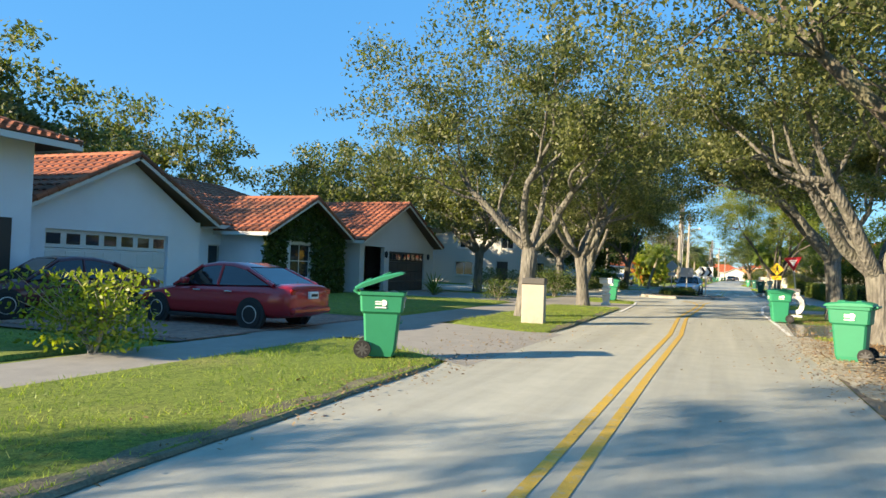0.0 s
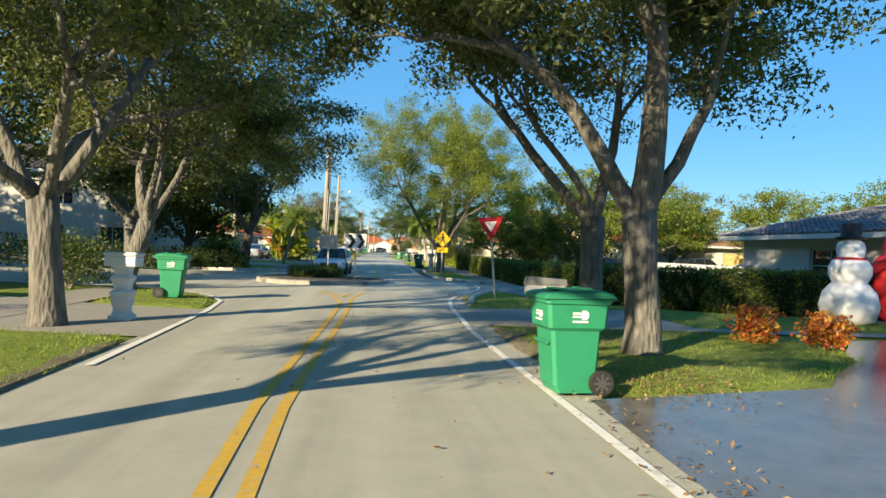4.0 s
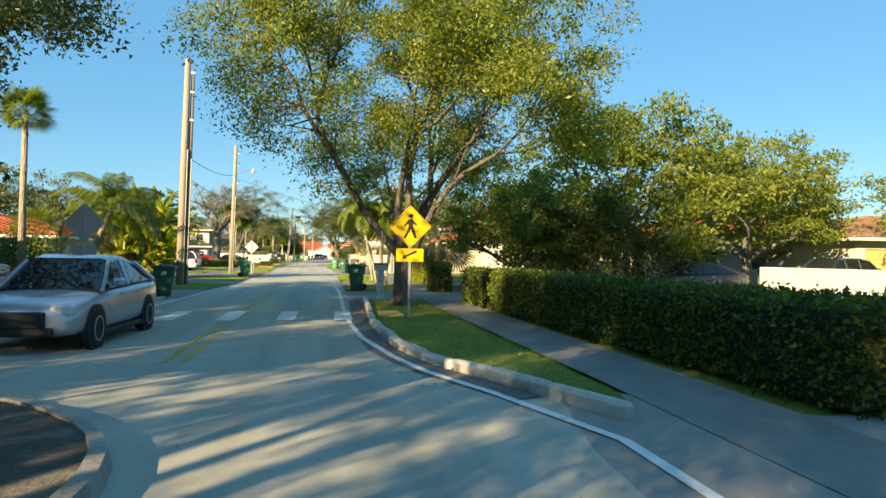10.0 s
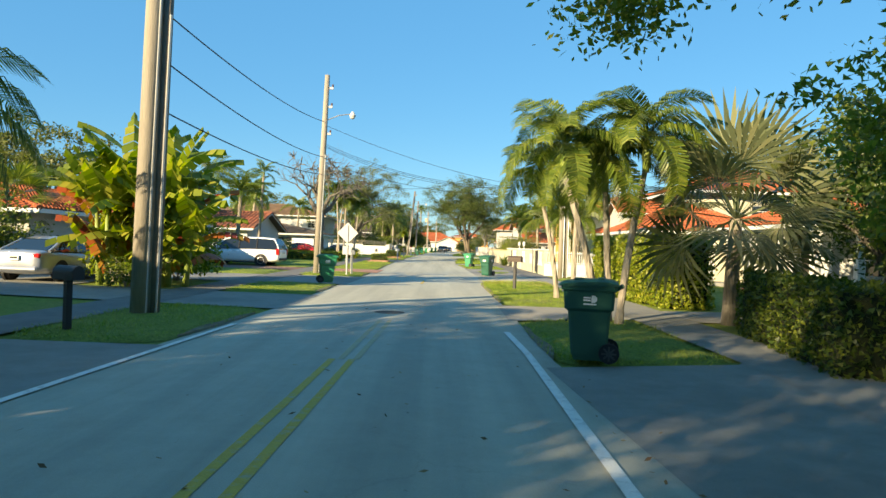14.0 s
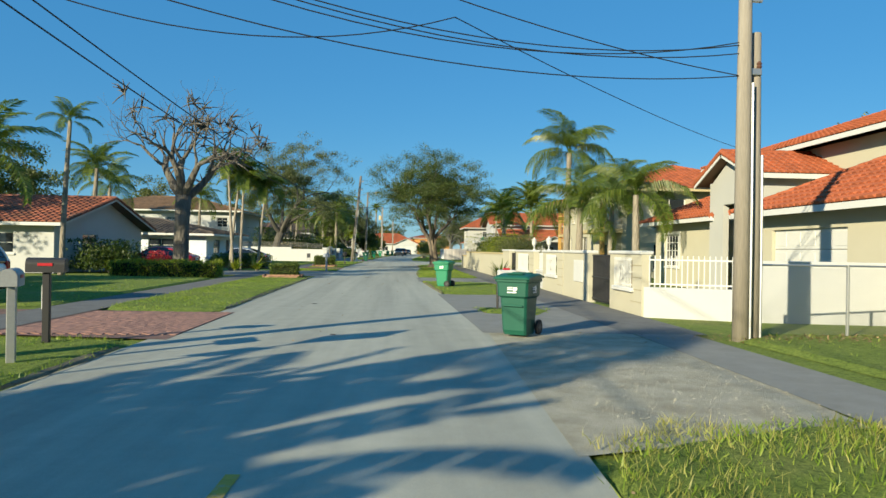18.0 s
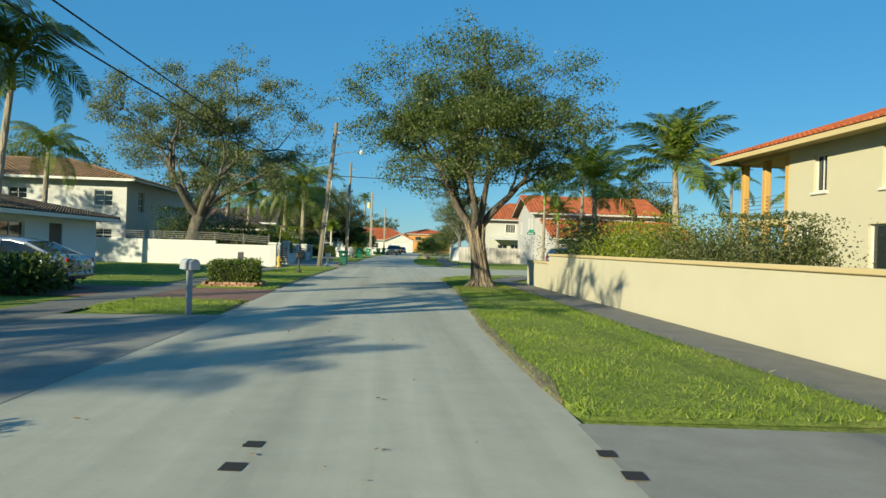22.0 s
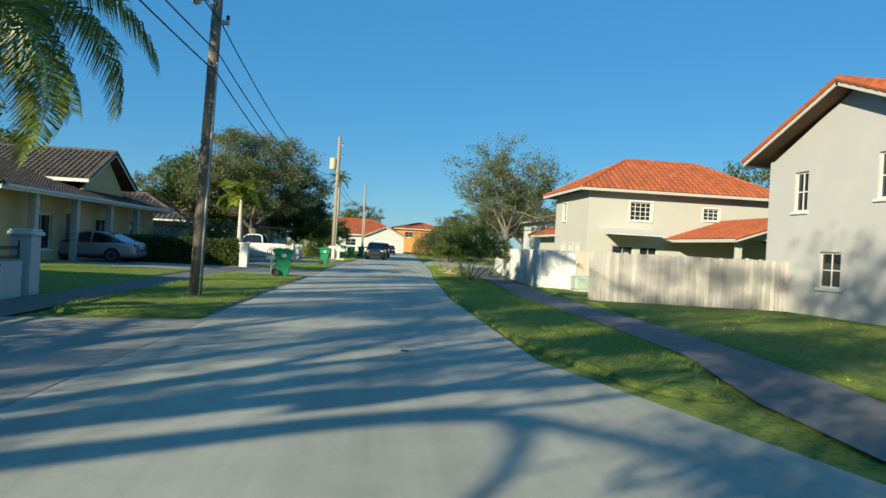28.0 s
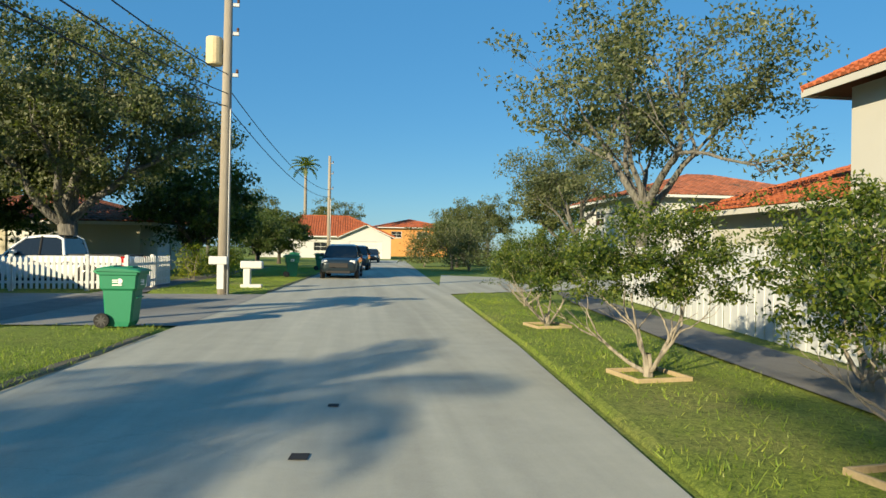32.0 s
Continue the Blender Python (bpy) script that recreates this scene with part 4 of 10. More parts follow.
# pavements and driveways
PAVE = [
    ("pavement", CONCRETE, 0.012, [(-8.55, -30), (-6.75, -30), (-6.6, 8), (-6.25, 20), (-6.35, 36), (-7.9, 37.5), (-8.2, 20)], "weathered concrete pavement beside the lawn"),
    ("pavement", ASPHALT, 0.012, [(-5.7, 54.5), (-4.2, 54.5), (-4.4, 72), (-4.3, 100), (-4.4, 128), (-4.1, 150), (-4.0, 161), (-5.1, 161), (-5.3, 150), (-5.8, 128), (-5.7, 100), (-5.8, 72)], "narrow dark asphalt pavement between lawns"),
    ("pavement", ASPHALT, 0.012, [(-5.0, 178), (-3.6, 178), (-3.3, 200), (-2.9, 222), (-2, 250), (-3.4, 250), (-4.3, 222), (-4.7, 200)], "narrow dark asphalt pavement between lawns"),
    ("pavement", DRIVE, 0.012, [(5.6, 33.5), (7.0, 33.5), (7.1, 43), (7.2, 49), (7.3, 60), (7.7, 70), (8.0, 80), (8.1, 98), (7.0, 98), (6.6, 80), (6.4, 70), (5.95, 60), (5.9, 49), (5.7, 41)], "shaded grey pavement beside the hedge"),
    ("pavement", ASPHALT, 0.012, [(6.9, 98), (8.4, 98), (8.4, 122), (8.35, 146), (8.0, 149.5), (7.1, 149.5), (7.15, 137), (7.0, 122)], "dark asphalt pavement along the cream wall"),
    ("pavement", ASPHALT, 0.012, [(6.4, 171.0), (7.9, 172.2), (8.5, 175.0), (8.9, 179.0), (9.0, 182), (8.9, 190), (9.3, 196), (9.75, 202), (10.4, 210), (11.4, 219), (12.6, 222.8), (11, 222.4), (10.1, 218), (9.1, 210), (8.4, 202), (8.0, 196), (7.5, 190), (7.6, 182), (7.4, 177), (6.6, 173.6)], "dark curving asphalt pavement across the lawn"),
    ("driveway", PAVER, 0.006, [(-24, 5.9), (-8.5, 6.6), (-8.3, 14.3), (-24, 15.8)], "red brown brick paved driveway"),
    ("driveway", CONCRETE, 0.004, [(-8.6, 8.4), (-6.3, 9.3), (-3.0, 6.8), (-2.9, 13.2), (-6.2, 14.0), (-8.5, 14.2)], "worn concrete driveway mouth"),
    ("driveway", CONCRETE, 0.004, [(-17, 28.5), (-3.0, 26.6), (-3.2, 31.2), (-6, 32), (-17, 37)], "worn concrete driveway"),
    ("driveway", WET, 0.004, [(2.4, 16.9), (2.6, 22.6), (6, 23.5), (10, 28.5), (16, 30), (16, 20), (8, 17.5)], "wet looking concrete driveway"),
    ("driveway", CONCRETE, 0.004, [(2.2, 29.6), (2.5, 33.6), (7.2, 34.4), (20, 33), (20, 29)], "worn grey concrete driveway"),
    ("driveway", CONCRETE, 0.004, [(3.9, 38.8), (5.9, 41.0), (7.2, 43.1), (15, 43.4), (15, 46.6), (7.3, 46.8), (5.2, 48.6), (4.6, 46)], "pale concrete apron crossing the pavement"),
    ("driveway", DRIVE, 0.004, [(-15, 65), (-2.0, 64.8), (-1.7, 70.4), (-7, 70.6), (-15, 70)], "dark asphalt driveway"),
    ("driveway", DRIVE, 0.004, [(3.8, 64.0), (3.5, 69.5), (6.3, 70.2), (9.0, 73.6), (22, 75), (22, 66), (9.2, 66.0), (7.0, 64.3)], "dark asphalt driveway"),
    ("driveway", DRIVE, 0.004, [(-14, 79.4), (-9, 77.6), (-1.4, 76.1), (-1.3, 80.5), (-4.4, 80.8), (-9.2, 81.6), (-9.2, 87.2), (-14, 87.2)], "dark asphalt driveway"),
    ("driveway", CONCRETE, 0.004, [(3.6, 75.1), (3.7, 78.9), (7.4, 78.6), (14, 79.4), (14, 75.4), (6.6, 76.1)], "pale concrete driveway"),
    ("driveway", DRIVE, 0.004, [(-14, 86.4), (-1.3, 86.0), (-1.2, 92.3), (-14, 91.5)], "dark asphalt driveway"),
    ("driveway", PAVER, 0.004, [(-14, 102.5), (-1.1, 101.6), (-1.1, 96.9), (-4.0, 97.4), (-14, 98.5)], "red brick paved driveway"),
    ("driveway", DIRT, 0.004, [(3.95, 90.6), (4.3, 98.2), (7.0, 98.2), (6.95, 93), (6.8, 91.4)], "bare gravel and dirt shoulder"),
    ("driveway", DRIVE, 0.006, [(4.2, 98.1), (4.0, 108.8), (7.1, 109.2), (7.1, 98.1)], "dark asphalt driveway before the gate"),
    ("driveway", DRIVE, 0.006, [(3.65, 117.9), (3.75, 122.3), (6.7, 122.0), (7.1, 123), (7.1, 116.9), (5.1, 116.3)], "dark asphalt driveway before the gate"),
    ("driveway", DRIVE, 0.006, [(-15, 124.6), (-1.4, 122.0), (-1.2, 130.8), (-15, 129)], "grey driveway"),
    ("driveway", PAVER, 0.006, [(-14, 135.4), (-1.4, 134.4), (-1.45, 138.8), (-14, 139.6)], "weathered brown paver driveway"),
    ("driveway", CONCRETE, 0.006, [(-5.1, 162.6), (-0.9, 162.1), (-0.5, 179.3), (-5.1, 178.2)], "worn concrete apron before the gates"),
    ("driveway", CONCRETE, 0.006, [(-14, 197), (-0.1, 196.0), (0.1, 202.0), (-14, 202.6)], "worn concrete driveway"),
    ("driveway", DRIVE, 0.006, [(-12, 212.6), (0.5, 211.8), (0.9, 220.6), (-12, 220.6)], "dark asphalt driveway"),
    ("driveway", PAVER, 0.004, [(18, 172.4), (28, 172.8), (28, 176.5), (18, 176.5)], "red paver forecourt of the corner house"),
]
for nm, mt, z, poly, lab in PAVE:
    sheet(nm, poly, z, mt, lab, category=nm)

# lawns: raised slabs with worn edges
LAWNS = []


def lawn(poly, r=0.9, z=0.045):
    poly = fillet(poly, 4, r)
    LAWNS.append(poly)
    g = Geo()
    n = len(poly)
    c = Vector((sum(p[0] for p in poly) / n, sum(p[1] for p in poly) / n))
    inner = []
    for p in poly:
        d = (c - Vector(p))
        inner.append(Vector(p) + d.normalized() * min(0.3, d.length * 0.3))
    g.add([(x, y, -0.02) for x, y in poly] + [(q.x, q.y, z) for q in inner],
          [(i, (i + 1) % n, n + (i + 1) % n, n + i) for i in range(n)] + [tuple(range(n, 2 * n))])
    return tagged(part("lawn", g, GRASS), "patchy green lawn beside the street", "lawn", kind="structure")


def ragged(pts, w0, w1, seed, label="dark worn soil edge with dead leaves", material=None, z0=0.012, z1=0.056):
    """A ribbon of bare soil with uneven edges along a line; w0 to its left, w1 to its right."""
    r = np.random.default_rng(seed)
    line = []
    for p, q in zip(pts, pts[1:]):
        p, q = Vector(p), Vector(q)
        k = max(1, int((q - p).length / 0.22))
        line += [(p.lerp(q, i / k), (q - p).normalized()) for i in range(k)]
    g = Geo()
    n = len(line)
    e0, e1 = np.convolve(r.uniform(0.2, 1.25, n + 4), [0.25, 0.5, 0.25], "same"), np.convolve(r.uniform(0.0, 1.5, n + 4), [0.25, 0.5, 0.25], "same")
    for i, (p, d) in enumerate(line):
        taper = min(1, i / 3, (n - 1 - i) / 3)
        sd = Vector((-d.y, d.x))
        a, b = p + sd * w0 * e0[i] * taper, p - sd * w1 * e1[i] * taper
        g.v += [(a.x, a.y, z0 if w0 < w1 else z1), (p.x, p.y, (z0 + z1) / 2 + 0.006), (b.x, b.y, z1 if w0 < w1 else z0)]
    g.f = [(3 * i + k, 3 * i + k + 1, 3 * i + k + 4, 3 * i + k + 3) for i in range(n - 1) for k in (0, 1)]
    return tagged(part("verge_soil", g, material or VERGE), label, "soil", kind="structure")


def strip(side, y0, y1, inner, cut0=0.0, cut1=0.0, r=0.9):
    """A verge from the road's edge to a line x = inner."""
    tab = LEFT if side < 0 else RIGHT
    yy = np.linspace(y0, y1, max(3, int((y1 - y0) / 6)))
    road_edge = [(interp(y, tab), float(y)) for y in yy]
    i0, i1 = (inner, inner) if isinstance(inner, (int, float)) else inner
    lawn(road_edge + [(i1, y1 + cut1), (i0, y0 + cut0)], r)
    if y1 - y0 > 3:
        yy = np.arange(y0 + 0.5, y1 - 0.4, 0.8)
        ragged([(interp(y, tab), float(y)) for y in yy], 0.05 if side > 0 else (0.3 if y0 < 40 else 0.1), 0.12 if side > 0 else 0.05, int(y0 * 10) % 9973)


strip(-1, -25, 7.4, (-6.75, -6.55), 0, 1.9)
strip(-1, 12.8, 26.7, (-6.25, -6.25), 1.1, 0.4)
lawn([(-3.3, 31.2), (-3.6, 33.6), (-4.7, 35.9), (-6.3, 36.9), (-6.3, 32.2)], 0.6)
lawn([(-9.2, -25), (-16, -25), (-16, 5.4), (-8.7, 6.0)])
lawn([(-8.3, 14.9), (-17, 16.2), (-17, 28), (-8.2, 27.6)])
strip(-1, 55.0, 64.6, (-4.2, -4.4))
strip(-1, 70.6, 76.0, -4.4, 0, 0.3)
strip(-1, 80.7, 86.0, (-4.4, -4.35), 0.2, 0)
strip(-1, 92.4, 96.8, -4.4)
strip(-1, 101.8, 121.8, (-4.4, -4.4), 0.2, 0.5)
lawn([(-5.9, 102.8), (-6.0, 118.6), (-14, 119.4), (-14, 103)])
lawn([(-5.9, 92.6), (-5.9, 96.8), (-14, 98), (-14, 92)])
strip(-1, 130.9, 134.3, (-4.3, -4.3))
strip(-1, 138.9, 162.0, (-4.25, -4.1))
lawn([(-5.4, 140), (-5.3, 160.6), (-14, 160.8), (-14, 140)])
strip(-1, 179.5, 195.9, (-3.6, -3.45))
lawn([(-4.9, 183.2), (-4.8, 196.6), (-12, 197), (-12, 183.2)])
strip(-1, 202.1, 211.7, (-3.2, -3.0))
strip(-1, 220.8, 250, (-2.9, -2.2))
sheet("verge_soil", fillet([(2.25, -20), (2.3, 11.6), (2.5, 17.0), (7.5, 17.3), (12, 15.4), (12, -20)], 4, 0.8), 0.014, SOIL, "dark trodden soil under the street trees", category="soil")
lawn([(6.4, -20), (6.4, 9), (7.2, 13.2), (12, 12.4), (12, -20)], 0.8, 0.03)
lawn([(2.75, 15.6), (2.72, 16.9), (4.0, 17.2), (3.9, 16.2)], 0.4, 0.03)
lawn([(2.75, 22.7), (2.7, 29.5), (8, 29), (8.5, 26), (6, 23.6)], 0.8)
lawn([(2.95, 33.7), (3.1, 36.5), (4.0, 39.4), (4.9, 41.0), (5.5, 40.8), (5.55, 34.0)], 0.4)
lawn([(5.45, 47.0), (5.0, 48.15), (4.4, 49.75), (4.05, 50.9), (3.84, 52.0), (3.74, 54.5), (3.74, 56.3), (3.93, 59.8), (4.1, 63.8), (5.95, 63.9), (5.85, 52), (5.75, 47.6)], 0.25)
lawn([(7.4, 30), (7.5, 33.4), (7.3, 36.0), (9.6, 34.4), (14, 33.2), (14, 30)], 0.4)
lawn([(9.0, 46.8), (20.8, 46.4), (20.8, 66), (9.4, 66)], 0.6)
strip(1, 69.6, 75.0, (6.35, 6.5), 0.5, 1.0)
strip(1, 79.0, 90.7, (6.55, 6.85), -0.2, 1.1)
lawn([(4.6, 101.9), (5.9, 101.3), (6.6, 102.9), (6.4, 103.3), (4.6, 103.4)], 0.3)
strip(1, 108.4, 117.7, (6.9, 6.9), 0.4, -1.2)
strip(1, 122.5, 147.5, (6.95, 7.05), -0.2, 0.0, 0.3)
lawn([(4.55, 147.5), (4.75, 149.5), (5.3, 151.7), (5.95, 153.3), (7.2, 153.3), (8.5, 152.8), (7.9, 151.5), (7.1, 149.3), (7.05, 147.5)], 1.3)
lawn([(9.6, 151.5), (10.2, 155.2), (13.2, 158.3), (18.2, 160.2), (30, 160.8), (30, 151.5)], 0.5)
lawn([(6.6, 154.0), (8.6, 155.7), (10.6, 156.9), (9.6, 155.0), (8.7, 153.7)], 0.3, 0.02)
sheet("pavement", [(7.15, 149.3), (8.0, 151.5), (8.7, 153.0), (9.9, 155.4), (10.2, 155.0), (9.4, 151.4), (8.4, 149.3)], 0.014, ASPHALT, "dark asphalt pavement bending at the corner", category="pavement")
sheet("verge_soil", fillet([(6.2, 153.5), (8.4, 155.7), (12.6, 158.3), (10.8, 156.2), (8.9, 153.6)], 4, 0.8), 0.006, DIRT, "sandy worn corner of the verge", category="soil")
lawn([(8.9, 88.5), (8.6, 97.6), (14, 98.4), (16, 88)], 0.5)
lawn([(4.85, 177.5), (4.9, 187), (5.6, 199), (6.4, 209), (6.9, 218), (7.6, 221.4), (9.9, 221.8), (8.9, 210), (8.2, 202), (7.8, 196), (7.35, 190), (7.45, 182), (7.25, 177), (6.4, 173.6), (5.6, 174)], 0.4)
lawn([(7.0, 171.2), (9.4, 168.0), (16.8, 167.7), (16.8, 180), (16, 187), (9.5, 188.6), (9.15, 182), (9.05, 179.0), (8.65, 175.0), (8.1, 172.2)], 0.4)
lawn([(9.2, 190), (9.6, 195.5), (12, 194.0), (14, 189)], 0.4)
lawn([(18, 168.2), (18, 171.6), (40, 172), (40, 168.4)], 0.4)

# roundabout island and kerbs
isl = [(-4.25, 43.6), (-3.5, 42.5), (-2.0, 42.0), (-0.6, 42.4), (0.5, 43.3), (1.2, 44.7), (1.05, 46.3), (0.1, 47.7), (-1.4, 48.7), (-3.0, 48.4), (-4.1, 46.8), (-4.5, 45.0)]
isl_k = fillet(isl, 3, 0.8)
isl_t = thing("traffic_island", "round traffic island with a worn concrete kerb and bare soil", "traffic island", kind="structure")
ik = Geo()
n = len(isl_k)
cx, cy = sum(p[0] for p in isl_k) / n, sum(p[1] for p in isl_k) / n
inn = [((x - cx) * 0.945 + cx, (y - cy) * 0.945 + cy) for x, y in isl_k]
mid = [((x - cx) * 0.985 + cx, (y - cy) * 0.985 + cy) for x, y in isl_k]
ik.add([(x, y, -0.02) for x, y in isl_k] + [(x, y, 0.15) for x, y in mid] + [(x, y, 0.16) for x, y in inn] + [(x, y, 0.05) for x, y in inn],
       [(k * n + i, k * n + (i + 1) % n, (k + 1) * n + (i + 1) % n, (k + 1) * n + i) for k in range(3) for i in range(n)])
part("kerb", ik, KERB_DIRTY, isl_t)
part("soil", Geo().add([(x, y, 0.13) for x, y in inn], [tuple(range(n))]), mat("dark mulch soil", (0.085, 0.07, 0.055), 1.0, 0.5, 22, 1.6, 1.0, stain=(0.2, 0.18, 0.14), world_xyz=True), isl_t)
sett = mesh_of("paving_sett", Geo().box(-0.11, -0.07, -0.05, 0.11, 0.07, 0.03, 0.012), mat("worn grey sett", (0.26, 0.235, 0.19), 0.95, 0.25, 30, 4, 0.4, rand=0.3))
srng = np.random.default_rng(6)
for ring, f in ((0, 0.9), (1, 0.855)):
    for k in range(20):
        q = n * (0.02 + 0.016 * k) + ring * 0.4
        i0 = int(q) % n
        w = q - int(q)
        x = isl_k[i0][0] * (1 - w) + isl_k[(i0 + 1) % n][0] * w
        y = isl_k[i0][1] * (1 - w) + isl_k[(i0 + 1) % n][1] * w
        d = Vector(isl_k[(i0 + 1) % n]) - Vector(isl_k[i0])
        o = part("paving_sett", sett, None, isl_t)
        o.matrix_basis = pose((x - cx) * f + cx, (y - cy) * f + cy, 0.13 + srng.uniform(-0.008, 0.008), srng.normal() * 2, srng.normal() * 2, math.degrees(math.atan2(d.y, d.x)) + srng.normal() * 4)


def kerb_line(pts, label, h=0.15, w=0.16):
    """Kerb stones end to end along a line, with worn joints."""
    t = thing("kerb", label, "kerb", kind="structure")
    rng = np.random.default_rng(int(abs(pts[0][1]) * 10))
    tot = []
    for a, b in zip(pts, pts[1:]):
        a, b = Vector(a), Vector(b)
        k = max(1, round((b - a).length / 0.9))
        tot += [(a.lerp(b, i / k), a.lerp(b, (i + 1) / k)) for i in range(k)]
    for a, b in tot:
        d = b - a
        m = Matrix.Translation((a.x, a.y, 0)) @ Matrix.Rotation(math.atan2(d.y, d.x), 4, "Z") @ Matrix.Rotation(rng.normal() * 0.012, 4, "X")
        part("kerb_stone", Geo().box(0.008, -w / 2, -0.08, d.length - 0.008, w / 2, h + rng.normal() * 0.014, 0.04, m), KERB, t)


kerb_line([(3.05, 34.4), (3.5, 36.8), (4.1, 39.0), (5.1, 41.2)], "low worn concrete kerb curving round the lawn")
kerb_line([(5.35, 46.9), (4.95, 48.0), (4.57, 49.1), (4.25, 49.85), (4.0, 50.75), (3.79, 51.9), (3.69, 54.5), (3.69, 56.3), (3.88, 59.8), (4.05, 63.9)], "broken pale concrete kerb along the verge")
kerb_line([(-2.65, 57), (-2.6, 60), (-2.45, 64.5)], "low worn concrete kerb", 0.09)
kerb_line([(-20, 52.9), (-12, 53.2), (-7, 53.4), (-4.1, 54.7)], "low kerb of the side street")


# painted lines
def paint(name, pts, w, material, label, z=0.018):
    g = Geo()
    ps = [Vector(p) for p in pts]
    for i, p in enumerate(ps):
        d = (ps[min(i + 1, len(ps) - 1)] - ps[max(i - 1, 0)]).normalized()
        s = Vector((-d.y, d.x)) * w / 2
        g.v += [(p.x + s.x, p.y + s.y, z), (p.x - s.x, p.y - s.y, z)]
    g.f = [(2 * i, 2 * i + 1, 2 * i + 3, 2 * i + 2) for i in range(len(ps) - 1)]
    return tagged(part(name, g, material), label, "road marking", kind="structure")


def dense(pts, step=1.0):
    out = []
    for a, b in zip(pts, pts[1:]):
        a, b = Vector(a), Vector(b)
        k = max(1, round((b - a).length / step))
        out += [tuple(a.lerp(b, i / k)) for i in range(k)]
    return out + [pts[-1]]


for o in (-0.13, 0.13):
    paint("yellow_line", dense([(-0.52 + o, -40), (-0.5 + o, 7.5), (-0.45 + o, 15), (-0.64 + o, 22), (-0.58 + o, 24.5), (-0.45 + o, 28.5), (-0.35 + o, 33.5)]), 0.11, YELLOW_PAINT, "worn yellow centre line")
    paint("yellow_line", dense([(0.5 + o * 0.9, 50.8), (0.52 + o * 0.9, 53.5), (0.6 + o, 60), (0.8 + o, 67), (0.86 + o, 69.6)]), 0.09, YELLOW_PAINT, "worn yellow centre line")
paint("yellow_line", dense([(-0.48, 33.5), (-0.55, 34.6), (-0.86, 36.6), (-1.42, 38.3)], 0.4), 0.12, YELLOW_PAINT, "worn yellow line splitting before the island")
paint("yellow_line", dense([(-0.48, 36.2), (-0.7, 37.0), (-1.05, 38.1)], 0.4), 0.12, YELLOW_PAINT, "worn yellow line splitting before the island")
paint("yellow_line", dense([(-0.22, 33.5), (-0.25, 34.6), (-0.2, 36.2), (0.06, 38.2)], 0.4), 0.12, YELLOW_PAINT, "worn yellow line splitting before the island")
paint("yellow_line", dense([(-0.45, 36.2), (-0.5, 37.0), (-0.3, 37.8)], 0.4), 0.12, YELLOW_PAINT, "worn yellow line splitting before the island")
for o in (-0.1, 0.1):
    paint("yellow_line", dense([(0.94 + o, 69.6), (1.06 + o, 74.4)]), 0.085, YELLOW_FAINT, "almost worn off yellow centre line")
paint("yellow_line", [(1.47, 87.85), (1.53, 90.21)], 0.1, YELLOW_PAINT, "worn yellow dash")
paint("yellow_line", [(1.21, 143.28), (1.27, 144.21)], 0.1, YELLOW_FAINT, "faded yellow dash")
for x, y, k in ((1.05, 121.07, 0.09), (1.09, 121.59, 0.08), (3.72, 121.4, 0.08), (3.75, 120.9, 0.09), (1.5, 97.6, 0.06), (0.4, 104.2, 0.08), (2.9, 176.4, 0.07), (3.3, 203.4, 0.08), (3.5, 205.0, 0.06)):
    paint("road_patch", [(x - 0.1 * k, y - k), (x + 0.1 * k, y + k)], 1.7 * k, BLACK_RUBBER, "small black tar patch on the road", 0.017)
paint("yellow_line", dense([(-1.5, 38.4), (-0.6, 38.55), (0.3, 38.6)], 0.3), 0.11, mat("cracked cream road paint", (0.55, 0.47, 0.27), 0.8, 0.2, 60, 12, 0.2, stain=(0.38, 0.37, 0.33), world_xyz=True), "cracked cream line before the island")
paint("white_line", dense([(2.3, 17), (2.2, 28), (2.45, 33.7), (2.7, 36.1), (3.2, 38.4), (3.85, 40.3), (4.5, 42.2), (4.9, 44.2), (4.95, 46.2), (4.35, 48.3), (3.86, 49.68), (3.58, 51.0), (3.27, 53.4), (3.18, 56), (3.2, 60), (3.3, 64), (3.4, 70.5), (3.35, 73)], 0.5), 0.11, WHITE_PAINT, "worn white edge line")
paint("white_line", dense([(-3.0, 24), (-3.13, 27.6), (-3.25, 31), (-3.5, 33.5), (-4.1, 35.2), (-5.0, 36.5), (-6.6, 37.7), (-10, 38.6)], 0.5), 0.11, WHITE_PAINT, "worn white edge line")
paint("white_line", dense([(-2.2, 57), (-2.0, 61), (-1.87, 65.5), (-1.66, 70.6), (-1.55, 73)], 0.8), 0.1, WHITE_PAINT, "worn white edge line")
for x in (-2.2, -0.85, 0.48, 1.8, 3.12):
    paint("crosswalk_bar", [(x - 0.05, 56.8), (x, 59.25)], 0.42, WHITE_PAINT, "worn white crosswalk bar", 0.022)
paint("white_line", [(3.5, 40.2), (3.85, 41.0)], 0.2, WHITE_PAINT, "short white dash")
g = Geo().lathe([(0.0, 0.016), (0.33, 0.016), (0.34, 0.012)], 24, (1.03, 76.0, 0.004))
tagged(part("manhole_cover", g, mat("rusty iron", (0.09, 0.07, 0.055), 0.8, 0.3, 40, 4, 0.6)), "rusty round iron manhole cover", "manhole cover", kind="structure")
tactile = Geo().box(4.0, 57.4, 0.0, 4.55, 58.6, 0.1, 0.01)
tagged(part("tactile_pavement", tactile, mat("yellow tactile paving", (0.55, 0.4, 0.12), 0.9, 0.15, 50, 4, 0.5)), "yellow tactile paving at the crossing", "pavement", kind="structure")

